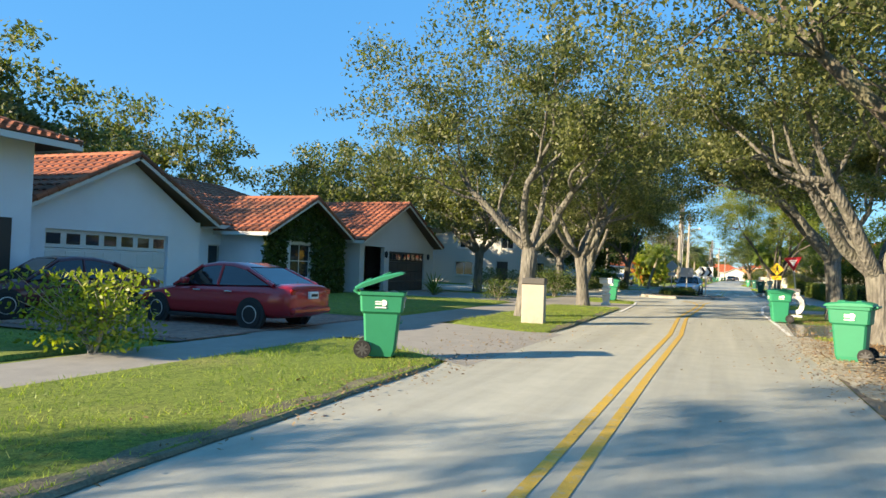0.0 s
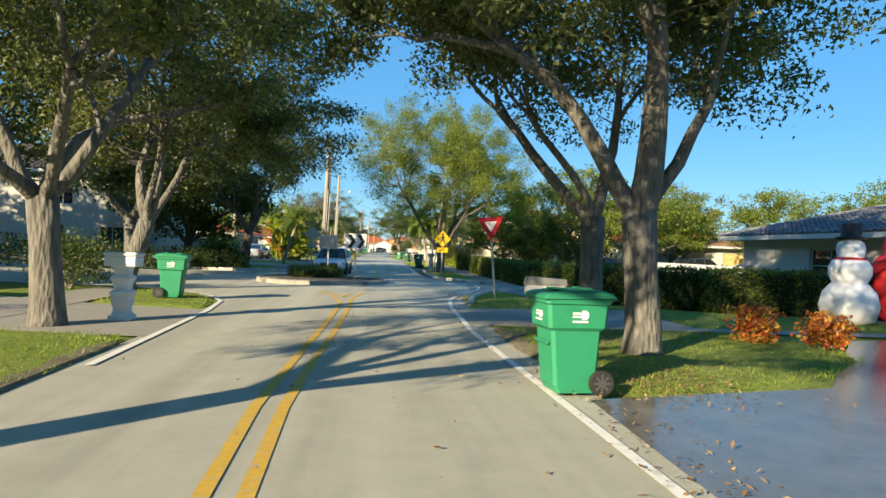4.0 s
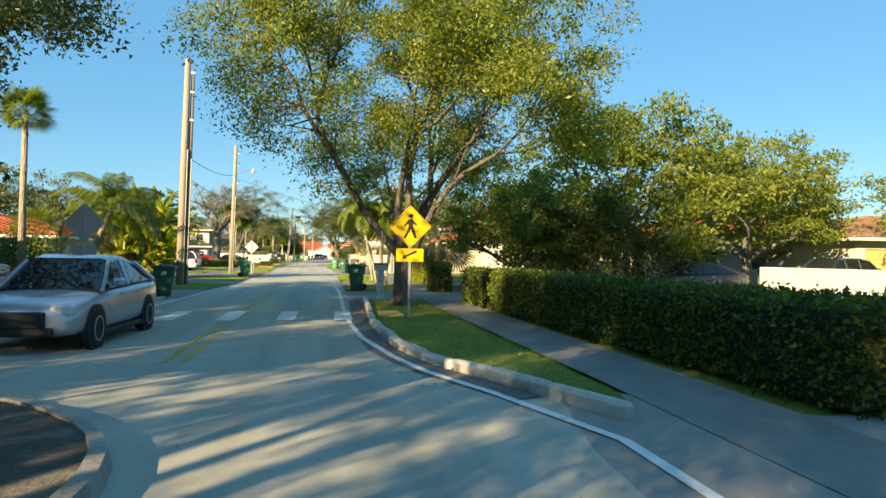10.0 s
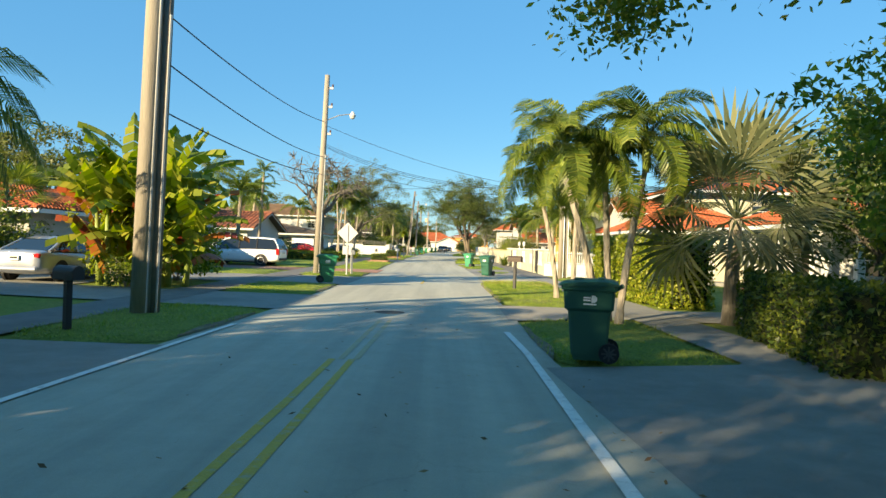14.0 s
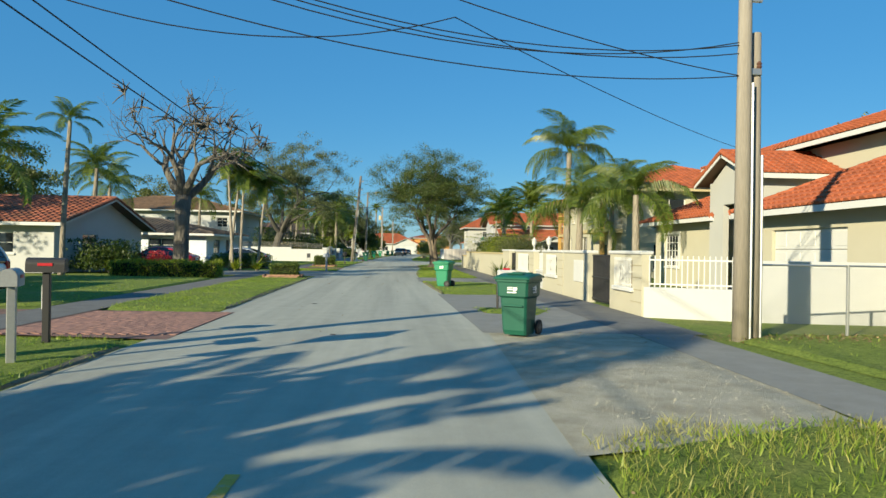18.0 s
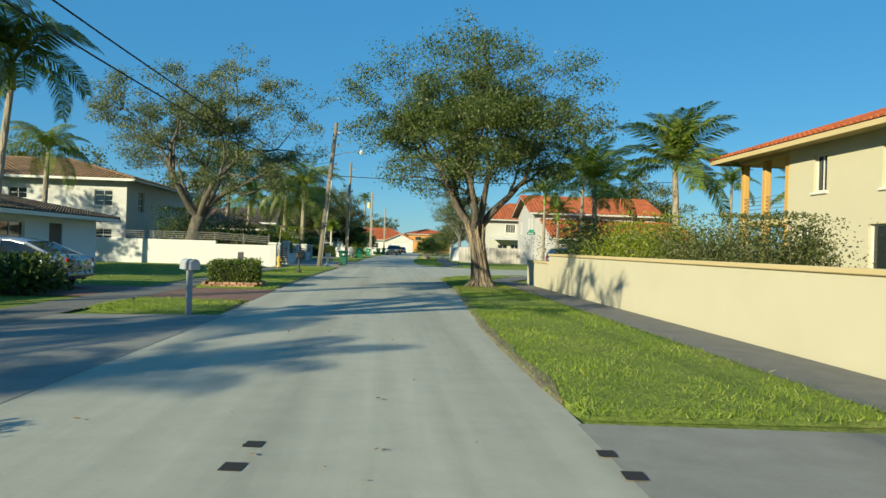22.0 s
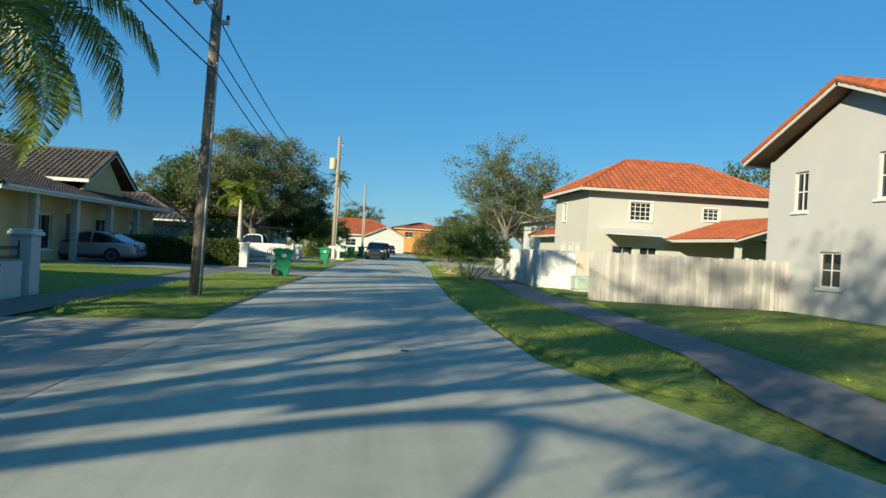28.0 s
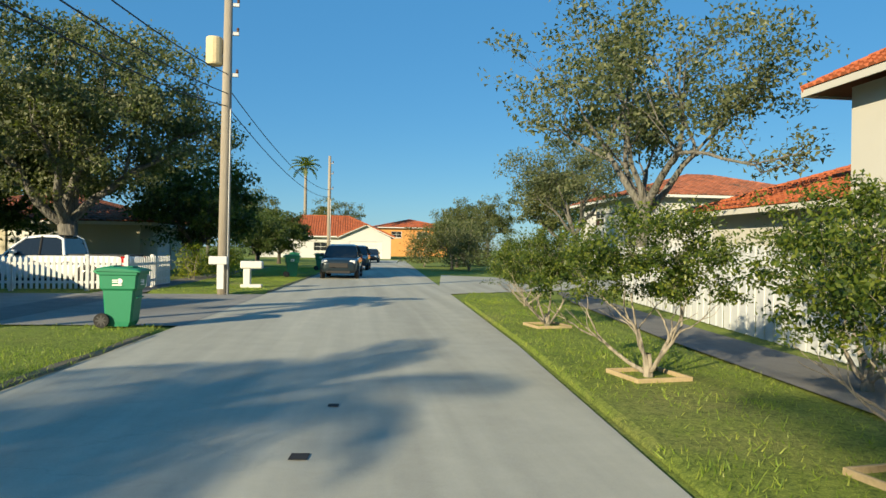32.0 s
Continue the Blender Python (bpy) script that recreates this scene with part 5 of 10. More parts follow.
# worn ground beside the kerbless verge near the start
ragged([(2.5, 7.0), (2.45, 9.5), (2.35, 12.5), (2.5, 15.0), (2.6, 17.0)], 0.25, 1.3, 5, "trodden bare soil strewn with dead leaves", DIRT, 0.014, 0.03)
ragged([(2.75, 23.0), (2.7, 26.0), (2.75, 29.2)], 0.12, 0.35, 6)
ragged([(3.0, 34.4), (3.45, 36.8), (4.0, 39.0), (4.9, 41.0)], 0.2, 0.1, 7, "sandy grit gathered along the kerb", DIRT, 0.02, 0.022)
GUTTER = [(4.72, 47.95), (4.3, 49.0), (4.0, 49.75), (3.76, 50.68), (3.55, 51.85), (3.45, 54.5), (3.45, 56.3), (3.64, 59.8), (3.81, 63.95)]
paint("gutter", dense(GUTTER, 0.5), 0.56, mat("stained dark gutter asphalt", (0.15, 0.142, 0.128), 0.95, 0.3, 60, 2.0, 0.4, stain=(0.25, 0.235, 0.205), world_xyz=True), "dark stained asphalt gutter beside the kerb", 0.014)

# ---- houses and walls ----
DARK_DOOR = mat("dark brown door", (0.05, 0.04, 0.035), 0.6, 0.15)


def house_base(label):
    return thing("house", label, "house")


# white house with the double garage
h = house_base("white stucco house with weathered red tile roof and double garage")
fr = block(h, -28, 10.3, -17.6, 17.2, 0, 2.85, STUCCO_BLUE, {"e": [(0.35, 5.1, 0, 2.25)]}, "x", 1.9)
garage_door(h, fr["e"], 0.35, 5.1, 2.25, TRIM_WHITE)
hip_roof(h, -28, 10.3, -17.6, 17.2, 2.85, 2.0, TILE_RED, 0.5, "x")
fr = block(h, -28, -4, -16.5, 9.6, 0, 4.5, STUCCO_BLUE, {"e": [(10.6, 12.8, 0, 2.4), (4, 6, 2.9, 4.0)]})
window(h, fr["e"], 4, 6, 2.9, 4.0)
part("door", Geo().box(-16.45, 6.8, 0, -16.4, 9.0, 2.4).box(-16.7, 6.8, 0, -16.62, 8.9, 2.35), DARK_DOOR, h)
hip_roof(h, -28, -4, -16.5, 9.6, 4.5, 2.2, TILE_RED, 0.8)
fr = block(h, -30, 17.4, -20, 34, 0, 2.9, STUCCO_BLUE, {"e": [(2.8, 4.9, 0.9, 2.15)]})
window(h, fr["e"], 2.8, 4.9, 0.9, 2.15, 3, 1, label="window behind white bars")
hip_roof(h, -32, 15, -20, 34, 3.0, 2.6, TILE_RED, 0.6)
# ivy covered gable
h = house_base("house gable wall overgrown with dark green ivy")
fr = block(h, -24, 21.2, -17.6, 27.6, 0, 2.75, STUCCO_BLUE, {"e": [(1.6, 3.3, 0.75, 2.35)]}, "x", 1.7)
window(h, fr["e"], 1.6, 3.3, 0.75, 2.35, 2, 2, surround=0.12)
hip_roof(h, -24, 21.2, -17.6, 27.6, 2.75, 1.8, TILE_RED, 0.5, "x")
rng = np.random.default_rng(8)
c = np.stack([np.full(24000, -17.57), rng.uniform(21.1, 27.7, 24000), rng.uniform(0, 4.4, 24000)], 1)
ok = (c[:, 2] < 2.75 + 1.7 * (1 - abs(c[:, 1] - 24.4) / 3.3)) & ~((c[:, 1] > 22.7) & (c[:, 1] < 24.7) & (c[:, 2] > 0.65) & (c[:, 2] < 2.5))
c = c[ok] + rng.normal(size=(ok.sum(), 3)) * [0.04, 0.02, 0.02]
tagged(part("ivy", quads_mesh("ivy", leaf_quads(rng, c, 0.15, 0.4, 0.8), LEAF_DEEP), None, h), "dense dark green ivy", kind="stuff")
# third house with the dark garage door
h = house_base("white gabled house with red tile roof and dark garage door")
fr = block(h, -26, 28.4, -17, 38.2, 0, 2.75, STUCCO_WHITE, {"e": [(3.2, 8.2, 0, 2.3), (0.3, 2.6, 0, 2.5)]}, "x", 2.3)
garage_door(h, fr["e"], 3.2, 8.2, 2.3, DARK_DOOR)
part("door", Geo().box(-18.4, 28.6, 0, -18.3, 31.4, 2.5), DARK_DOOR, h)
hip_roof(h, -26, 28.4, -17, 38.2, 2.75, 2.4, TILE_RED, 0.5, "x")
for y in (31.3, 37.2):
    part("wall_lamp", Geo().lathe([(0.03, 0), (0.08, 0.05), (0.1, 0.3), (0.03, 0.38)], 8, (-16.9, y, 1.9)), BLACK_METAL, h)
# bungalow behind the corner trees
h = house_base("pale bungalow with a brown gabled roof behind trees")
fr = block(h, -34, 76.4, -19.4, 85.4, 0, 2.6, STUCCO_PALE, {"e": [(1.2, 3.6, 0, 2.1), (5.6, 7.2, 0.9, 2.1)], "s": [(9.2, 11.0, 0.9, 2.1)]}, "x", 1.8)
garage_door(h, fr["e"], 1.2, 3.6, 2.1, TRIM_WHITE, False)
window(h, fr["e"], 5.6, 7.2, 0.9, 2.1, 2, 1)
window(h, fr["s"], 9.2, 11.0, 0.9, 2.1, 2, 1)
hip_roof(h, -34, 76.4, -19.4, 85.4, 2.65, 1.8, TILE_DARK, 0.7, "x")
# house beside the inflatable figures
h = house_base("single-storey white house with grey tile roof")
fr = block(h, 15.4, 30, 30, 42, 0, 2.6, STUCCO_WHITE, {"s": [(2, 4, 0.9, 2.1)], "w": [(4, 6, 0.9, 2.1)]})
window(h, fr["s"], 2, 4, 0.9, 2.1)
window(h, fr["w"], 4, 6, 0.9, 2.1)
hip_roof(h, 15.4, 30, 30, 42, 2.55, 1.9, mat("grey roof tile", (0.16, 0.17, 0.2), 0.9, 0.2, 25, 1, 0.2, island=0.2, world_xyz=True), 0.7)
# garden wall and low houses across the lawn
h = house_base("low beige house with brown tile roof and garage doors")
fr = block(h, 30.2, 72, 46, 84, 0, 2.8, STUCCO_PALE, {"s": [(0.6, 3.2, 0, 2.2), (4.2, 7.8, 0, 2.2)], "w": [(2, 4, 0.9, 2.1)]})
garage_door(h, fr["s"], 4.2, 7.8, 2.2, TRIM_WHITE, False)
garage_door(h, fr["s"], 0.6, 3.2, 2.2, mat("tan door", (0.55, 0.38, 0.16), 0.7), False)
window(h, fr["w"], 2, 4, 0.9, 2.1)
hip_roof(h, 30.2, 72, 46, 84, 2.8, 1.5, mat("brown roof tile", (0.22, 0.14, 0.085), 0.9, 0.2, 25, 1, 0.2, island=0.2, world_xyz=True), 0.8)
h = house_base("low house with red tile roof behind trees")
fr = block(h, 25, 84, 42, 96, 0, 3.0, STUCCO_PALE, {"s": [(3, 5, 1, 2.3), (9, 11, 1, 2.3)]})
window(h, fr["s"], 3, 5, 1, 2.3)
window(h, fr["s"], 9, 11, 1, 2.3)
hip_roof(h, 25, 84, 42, 96, 3.0, 1.8, TILE_ORANGE, 0.7)
# orange roofed bungalow with the white van
h = house_base("cream bungalow with low orange tile roof")
fr = block(h, -26, 88, -14.2, 106.5, 0, 2.45, STUCCO_PALE, {"e": [(11.2, 14.0, 0, 2.1), (16.0, 17.0, 1.0, 2.0)]})
garage_door(h, fr["e"], 11.2, 14.0, 2.1, TRIM_WHITE, False)
window(h, fr["e"], 16.0, 17.0, 1.0, 2.0)
hip_roof(h, -26, 88, -14.2, 106.5, 2.5, 1.5, TILE_ORANGE, 0.9)
# bungalow with dark red roof beyond
h = house_base("white bungalow with red tile roof behind palms")
fr = block(h, -28, 122, -15, 134, 0, 2.6, STUCCO_WHITE, {"e": [(3, 5, 1, 2.1)], "s": [(4, 6, 1, 2.1), (9, 11, 1, 2.1)]}, "x", 1.6)
window(h, fr["e"], 3, 5, 1, 2.1)
window(h, fr["s"], 4, 6, 1, 2.1)
window(h, fr["s"], 9, 11, 1, 2.1)
hip_roof(h, -28, 122, -15, 134, 2.6, 1.7, TILE_RED, 0.7, "x")
h = house_base("low blue grey house with dark flat roof")
fr = block(h, -26, 141, -12.5, 152, 0, 2.5, STUCCO_BLUE, {"s": [(9, 11, 1, 2.1)], "e": [(2, 4, 0.9, 2.1), (6, 7.2, 0, 2.1)]})
window(h, fr["s"], 9, 11, 1, 2.1)
window(h, fr["e"], 2, 4, 0.9, 2.1)
part("door", Geo().box(-12.6, 147.3, 0, -12.55, 148.4, 2.1), DARK_DOOR, h)
hip_roof(h, -26, 141, -12.5, 152, 2.5, 1.3, TILE_DARK, 0.8)
# white two-storey house behind the white wall
h = house_base("pale cream two-storey house with brown tile roof")
fr = block(h, -34, 164.6, -15.7, 178, 0, 5.5, STUCCO_WHITE, {"s": [(16.2, 17.4, 3.7, 4.8), (10.6, 11.8, 3.7, 4.8), (16.2, 17.4, 0.8, 2.2)], "e": [(2, 3.2, 3.4, 4.9), (2, 3.2, 0.8, 2.2)]})
for a in ((16.2, 17.4, 3.7, 4.8), (10.6, 11.8, 3.7, 4.8), (16.2, 17.4, 0.8, 2.2)):
    window(h, fr["s"], *a, 2, 3)
for a in ((2, 3.2, 3.4, 4.9), (2, 3.2, 0.8, 2.2)):
    window(h, fr["e"], *a, 2, 3)
hip_roof(h, -34, 164.6, -15.7, 178, 5.55, 1.9, mat("brown roof tile", (0.2, 0.13, 0.085)), 0.8)
# yellow villa with garage, tower and bay
h = house_base("pale yellow two-storey villa with orange tile roofs")
fr = block(h, 13.7, 98.6, 20, 106, 0, 2.75, STUCCO_CREAM, {"w": [(0.6, 4.0, 0, 2.25)]})
garage_door(h, fr["w"], 0.6, 4.0, 2.25, TRIM_WHITE, False)
hip_roof(h, 13.7, 98.6, 20, 106, 2.8, 1.8, TILE_ORANGE, 0.6)
fr = block(h, 15.5, 112.3, 22, 118.9, 0, 2.95, STUCCO_CREAM, {"w": [(0.9, 2.6, 0.9, 2.4)], "s": [(0.6, 1.8, 0.9, 2.4)]})
window(h, fr["w"], 0.9, 2.6, 0.9, 2.4, 5, 4, surround=0.14)
window(h, fr["s"], 0.6, 1.8, 0.9, 2.4, 4, 4, surround=0.14)
hip_roof(h, 15.5, 112.3, 22, 118.9, 3.0, 1.8, TILE_ORANGE, 0.6)
fr = block(h, 18, 104, 28, 117, 0, 5.5, STUCCO_CREAM, {"w": [(2.5, 4.2, 3.6, 4.8)], "s": [(4, 6, 3.6, 4.8)]})
window(h, fr["w"], 2.5, 4.2, 3.6, 4.8, 3, 3)
window(h, fr["s"], 4, 6, 3.6, 4.8, 3, 3)
hip_roof(h, 18, 104, 28, 117, 5.6, 2.0, TILE_ORANGE, 0.75)
fr = block(h, 15.0, 108.4, 18.2, 112.0, 0, 4.3, STUCCO_PALE, {"w": [(0.9, 2.4, 0, 3.4)]}, "x", 0.9)
part("arch_window", Geo().box(16.2, 108.9, 2.3, 16.25, 111.6, 3.9), GLASS, h)
hip_roof(h, 15.0, 108.4, 18.2, 112.0, 4.3, 1.0, TILE_ORANGE, 0.45, "x")
# yellow house with the balcony
h = house_base("yellow two-storey house with balcony and orange tile roof")
WINS = [(1.2, 1.9, 3.75, 5.0), (4.4, 5.1, 3.65, 4.95), (0.35, 1.15, 0.6, 2.6), (3.9, 5.4, 0.6, 2.6), (9.0, 11.4, 0.1, 2.1), (9.0, 11.4, 3.0, 5.0)]
fr = block(h, 16.3, 126.5, 27, 139.7, 0, 5.4, STUCCO_CREAM, {"w": WINS, "s": [(2, 4, 0.5, 2.1), (2, 4, 3.0, 4.9)], "n": [(3, 5, 3.2, 4.6), (8.4, 9.6, 0.1, 2.2), (8.4, 9.6, 3.0, 5.1)]})
for a in WINS:
    window(h, fr["w"], *a, 2, 1, depth=0.12)
for a in ((2, 4, 0.5, 2.1), (2, 4, 3.0, 4.9)):
    window(h, fr["s"], *a, 2, 1, depth=0.12)
for a in ((3, 5, 3.2, 4.6), (8.4, 9.6, 0.1, 2.2), (8.4, 9.6, 3.0, 5.1)):
    window(h, fr["n"], *a, 2, 1, depth=0.12)
hip_roof(h, 16.3, 126.5, 27, 143.1, 5.45, 2.1, TILE_ORANGE, 0.85, fascia=STUCCO_TAN)
part("soffit_board", Geo().box(15.5, 125.7, 5.36, 27.8, 143.9, 5.4, 0).box(16.3, 139.71, 5.2, 27, 143.1, 5.35, 0.02), STUCCO_TAN, h)


def balcony(parent, x0, y0, x1, y1, z, posts):
    b = new("balcony")
    b.parent = parent
    part("slab", Geo().box(x0, y0, z - 0.22, x1, y1, z, 0.02), STUCCO_TAN, b)
    for x, y in posts:
        part("post", Geo().box(x - 0.13, y - 0.13, 0, x + 0.13, y + 0.13, z - 0.22, 0.02).box(x - 0.12, y - 0.12, z, x + 0.12, y + 0.12, 5.19, 0.02), mat("ochre painted column", (0.5, 0.3, 0.1), 0.85, 0.1), b)
    for k in range(6):
        zz = z + 0.12 + k * 0.15
        part("rail", Geo().tube([(x0 + 0.05, y1 - 0.05, zz), (x0 + 0.05, y0 + 0.05, zz), (x1, y0 + 0.05, zz)], 0.014, 5), METAL, b)


balcony(h, 14.9, 126.2, 16.28, 131.6, 2.95, [(15.05, 126.4), (15.05, 131.4)])
balcony(h, 16.32, 139.72, 22, 143.1, 2.95, [(16.46, 142.95), (16.46, 141.4), (16.46, 139.9), (19.2, 142.95)])
# corner house with the big gable
h = house_base("beige two-storey corner house with orange tile roofs and porch")
fr = block(h, 16.2, 180.9, 28, 189.2, 0, 5.1, STUCCO_PINK, {"w": [(1.2, 1.9, 3.3, 4.6), (4.9, 5.5, 3.5, 4.8), (6.4, 7.2, 3.4, 4.8), (2.6, 3.6, 0.9, 2.0), (6.0, 6.6, 0.4, 2.0)], "s": [(9.8, 10.9, 4.0, 4.8)]}, "x", 1.75)
for a in ((1.2, 1.9, 3.3, 4.6), (4.9, 5.5, 3.5, 4.8), (6.4, 7.2, 3.4, 4.8), (2.6, 3.6, 0.9, 2.0), (6.0, 6.6, 0.4, 2.0)):
    window(h, fr["w"], *a, 2, 2)
window(h, fr["s"], 9.8, 10.9, 4.0, 4.8, 3, 2)
hip_roof(h, 16.2, 180.9, 28, 189.2, 5.15, 1.85, TILE_ORANGE, 0.65, "x", fascia=STUCCO_PALE)
fr = block(h, 17.4, 176.4, 29.5, 181.0, 0, 2.6, STUCCO_PINK, {"s": [(1.2, 2.4, 0.5, 2.1), (3.0, 3.6, 0.4, 2.1), (5.2, 6.3, 0, 2.1), (8.6, 11.2, 0, 2.2)]})
window(h, fr["s"], 1.2, 2.4, 0.5, 2.1)
window(h, fr["s"], 3.0, 3.6, 0.4, 2.1, 1, 3)
garage_door(h, fr["s"], 8.6, 11.2, 2.2, TRIM_WHITE, False)
part("door", Geo().box(22.6, 176.45, 0, 23.7, 176.5, 2.1), DARK_DOOR, h)
tl, sl = Geo(), Geo()
roof_plane(tl, sl, (16.6, 175.6, 2.7), (30.2, 175.6, 2.7), (30.2, 181.0, 4.55), (16.6, 181.0, 4.55))
rr_ = part("porch_roof", sl, ROOF_FLAT, h)
tagged(part("roof_tiles", tl, TILE_ORANGE, rr_), kind="stuff")
soffit(h, [(16.6, 175.6, 2.7), (30.2, 175.6, 2.7)], STUCCO_PALE)
soffit(h, [(16.6, 175.6, 2.7), (16.6, 181.0, 4.55)], STUCCO_PALE)
part("wall", Geo().add([(17.4, 176.5, 2.6), (17.4, 180.9, 2.6), (17.4, 180.9, 4.4), (17.5, 176.5, 2.6), (17.5, 180.9, 2.6), (17.5, 180.9, 4.4)], [(0, 1, 2), (5, 4, 3), (0, 2, 5, 3)]), STUCCO_PINK, h)
hip_roof(h, 21.5, 174.2, 25.0, 177.6, 2.75, 0.85, TILE_ORANGE, 0.4, "y", fascia=STUCCO_PALE)
part("porch_gable", Geo().prism([(21.5, 2.75), (25.0, 2.75), (23.25, 3.55)], -174.4, -174.25, Matrix.Rotation(radians(90), 4, "X")), STUCCO_PALE, h)
for x in (21.8, 24.7):
    part("column", Geo().lathe([(0.22, 0), (0.22, 0.12), (0.16, 0.18), (0.15, 2.5), (0.21, 2.58), (0.21, 2.74)], 14, (x, 174.6, 0)), STUCCO_PALE, h, smooth=False)
# cream house
h = house_base("cream two-storey house with orange hip roof and patio wing")
fr = block(h, 15.2, 206.0, 27, 213.0, 0, 5.45, STUCCO_PALE, {"s": [(2.6, 3.9, 3.75, 4.85), (7.2, 8.2, 4.0, 4.7), (1.6, 2.9, 0, 2.2), (3.3, 4.4, 0, 2.2)], "w": [(1.5, 2.3, 3.7, 4.9), (1.6, 2.2, 1.0, 2.2), (3.4, 4.0, 1.0, 2.2), (4.8, 5.3, 1.0, 2.2)]})
window(h, fr["s"], 2.6, 3.9, 3.75, 4.85, 4, 4, surround=0.12)
window(h, fr["s"], 7.2, 8.2, 4.0, 4.7, 3, 3, surround=0.1)
for a in ((1.6, 2.9, 0, 2.2), (3.3, 4.4, 0, 2.2)):
    window(h, fr["s"], *a, 2, 1, sill=False)
for a in ((1.5, 2.3, 3.7, 4.9), (1.6, 2.2, 1.0, 2.2), (3.4, 4.0, 1.0, 2.2), (4.8, 5.3, 1.0, 2.2)):
    window(h, fr["w"], *a, 2, 3, surround=0.08)
hip_roof(h, 15.2, 206.0, 27, 213.0, 5.5, 2.3, TILE_ORANGE, 0.75, fascia=STUCCO_PALE)
hip_roof(h, 20.5, 198.5, 26.5, 206.0, 2.7, 1.2, TILE_ORANGE, 0.5, "y", fascia=STUCCO_PALE)
part("patio_gable", Geo().prism([(20.5, 2.7), (26.5, 2.7), (23.5, 3.85)], -198.75, -198.55, Matrix.Rotation(radians(90), 4, "X")), STUCCO_PALE, h)
for x in (20.6, 23.5, 26.3):
    part("column", Geo().box(x - 0.14, 198.6, 0, x + 0.14, 198.88, 2.7, 0.02), STUCCO_PALE, h)
aw = Geo()
aw.add([(15.9, 206.0, 3.25), (19.2, 206.0, 3.25), (19.4, 204.3, 2.85), (15.7, 204.3, 2.85), (15.9, 206.0, 3.2), (19.2, 206.0, 3.2), (19.4, 204.3, 2.8), (15.7, 204.3, 2.8)],
       [(0, 1, 2, 3), (7, 6, 5, 4), (3, 2, 6, 7), (0, 3, 7, 4), (1, 5, 6, 2)])
part("awning", aw, mat("pale grey awning", (0.6, 0.59, 0.55), 0.8, 0.08), h, "pale grey scalloped awning")
fr = block(h, 16.2, 213.1, 27, 221.0, 0, 2.85, STUCCO_PALE, {"w": [(4.2, 6.0, 0.9, 2.1)]})
window(h, fr["w"], 4.2, 6.0, 0.9, 2.1, 2, 2)
hip_roof(h, 16.2, 213.1, 27, 221.0, 2.9, 1.7, TILE_ORANGE, 0.8, fascia=STUCCO_PALE)
# brown roofed house on the left
h = house_base("tan house with dark brown tile roofs and a porch")
fr = block(h, -25, 194, -12, 214, 0, 2.95, STUCCO_TAN, {"e": [(3.4, 5.2, 0.5, 2.1), (6.6, 7.8, 0, 2.2), (10.2, 12.0, 0.6, 2.1), (15.4, 16.4, 0.6, 2.2)]})
window(h, fr["e"], 3.4, 5.2, 0.5, 2.1, 2, 1)
window(h, fr["e"], 10.2, 12.0, 0.6, 2.1, 2, 1)
window(h, fr["e"], 15.4, 16.4, 0.6, 2.2, 1, 1)
part("door", Geo().box(-12.14, 200.83, 0.01, -12.07, 202.01, 2.19), DARK_DOOR, h)
hip_roof(h, -25, 194, -12, 214, 3.0, 2.5, TILE_DARK, 1.0)
hip_roof(h, -18.4, 202.6, -12.0, 208.8, 4.0, 1.75, TILE_DARK, 0.4, "x")
part("porch_gable", Geo().add([(-12.1, 202.8, 3.5), (-12.1, 208.6, 3.5), (-12.1, 205.7, 5.6), (-12.25, 202.8, 3.5), (-12.25, 208.6, 3.5), (-12.25, 205.7, 5.6)], [(0, 1, 2), (5, 4, 3), (0, 2, 5, 3), (1, 4, 5, 2), (0, 3, 4, 1)]), STUCCO_TAN, h)
for y in (196.2, 200.2, 204.4, 208.6):
    part("column", Geo().box(-11.5, y - 0.16, 0, -11.18, y + 0.16, 2.95, 0.02), STUCCO_PALE, h)
part("gutter", Geo().tube([(-10.94, 193.2, 2.98), (-10.94, 215.0, 2.98)], [0.07, 0.07], 6), TRIM_WHITE, h)
part("downpipe", Geo().tube([(-11.0, 204.4, 2.95), (-11.3, 204.4, 2.6), (-11.36, 204.2, 0.0)], [0.04, 0.04, 0.04], 6), TRIM_WHITE, h)
# grey garage house next to it
h = house_base("pale garage house with a grey tile roof")
fr = block(h, -23, 217.2, -11.2, 224, 0, 2.45, STUCCO_PALE, {"e": [(1.2, 4.4, 0, 2.1)]})
garage_door(h, fr["e"], 1.2, 4.4, 2.1, TRIM_WHITE, False)
hip_roof(h, -23, 217.2, -11.2, 224, 2.5, 1.9, TILE_DARK, 0.6)
# two-storey house behind the dark trees of the side street
h = house_base("pale two-storey stucco house with a brown hip roof")
fr = block(h, -28.1, 58.5, -13.3, 69, 0, 5.35, STUCCO_PALE, {"s": [(1.2, 2.6, 3.4, 4.7), (5.2, 6.4, 3.4, 4.7), (9.4, 10.6, 3.4, 4.7), (12.6, 13.5, 3.5, 4.7), (4.8, 6.6, 0.8, 2.1), (9.0, 10.1, 0, 2.2), (12.2, 13.6, 0.8, 2.2)], "e": [(2.0, 3.2, 3.4, 4.7)]})
for u0, u1, z0, z1 in ((1.2, 2.6, 3.4, 4.7), (5.2, 6.4, 3.4, 4.7), (9.4, 10.6, 3.4, 4.7), (12.6, 13.5, 3.5, 4.7), (4.8, 6.6, 0.8, 2.1), (12.2, 13.6, 0.8, 2.2)):
    window(h, fr["s"], u0, u1, z0, z1, 2, 1)
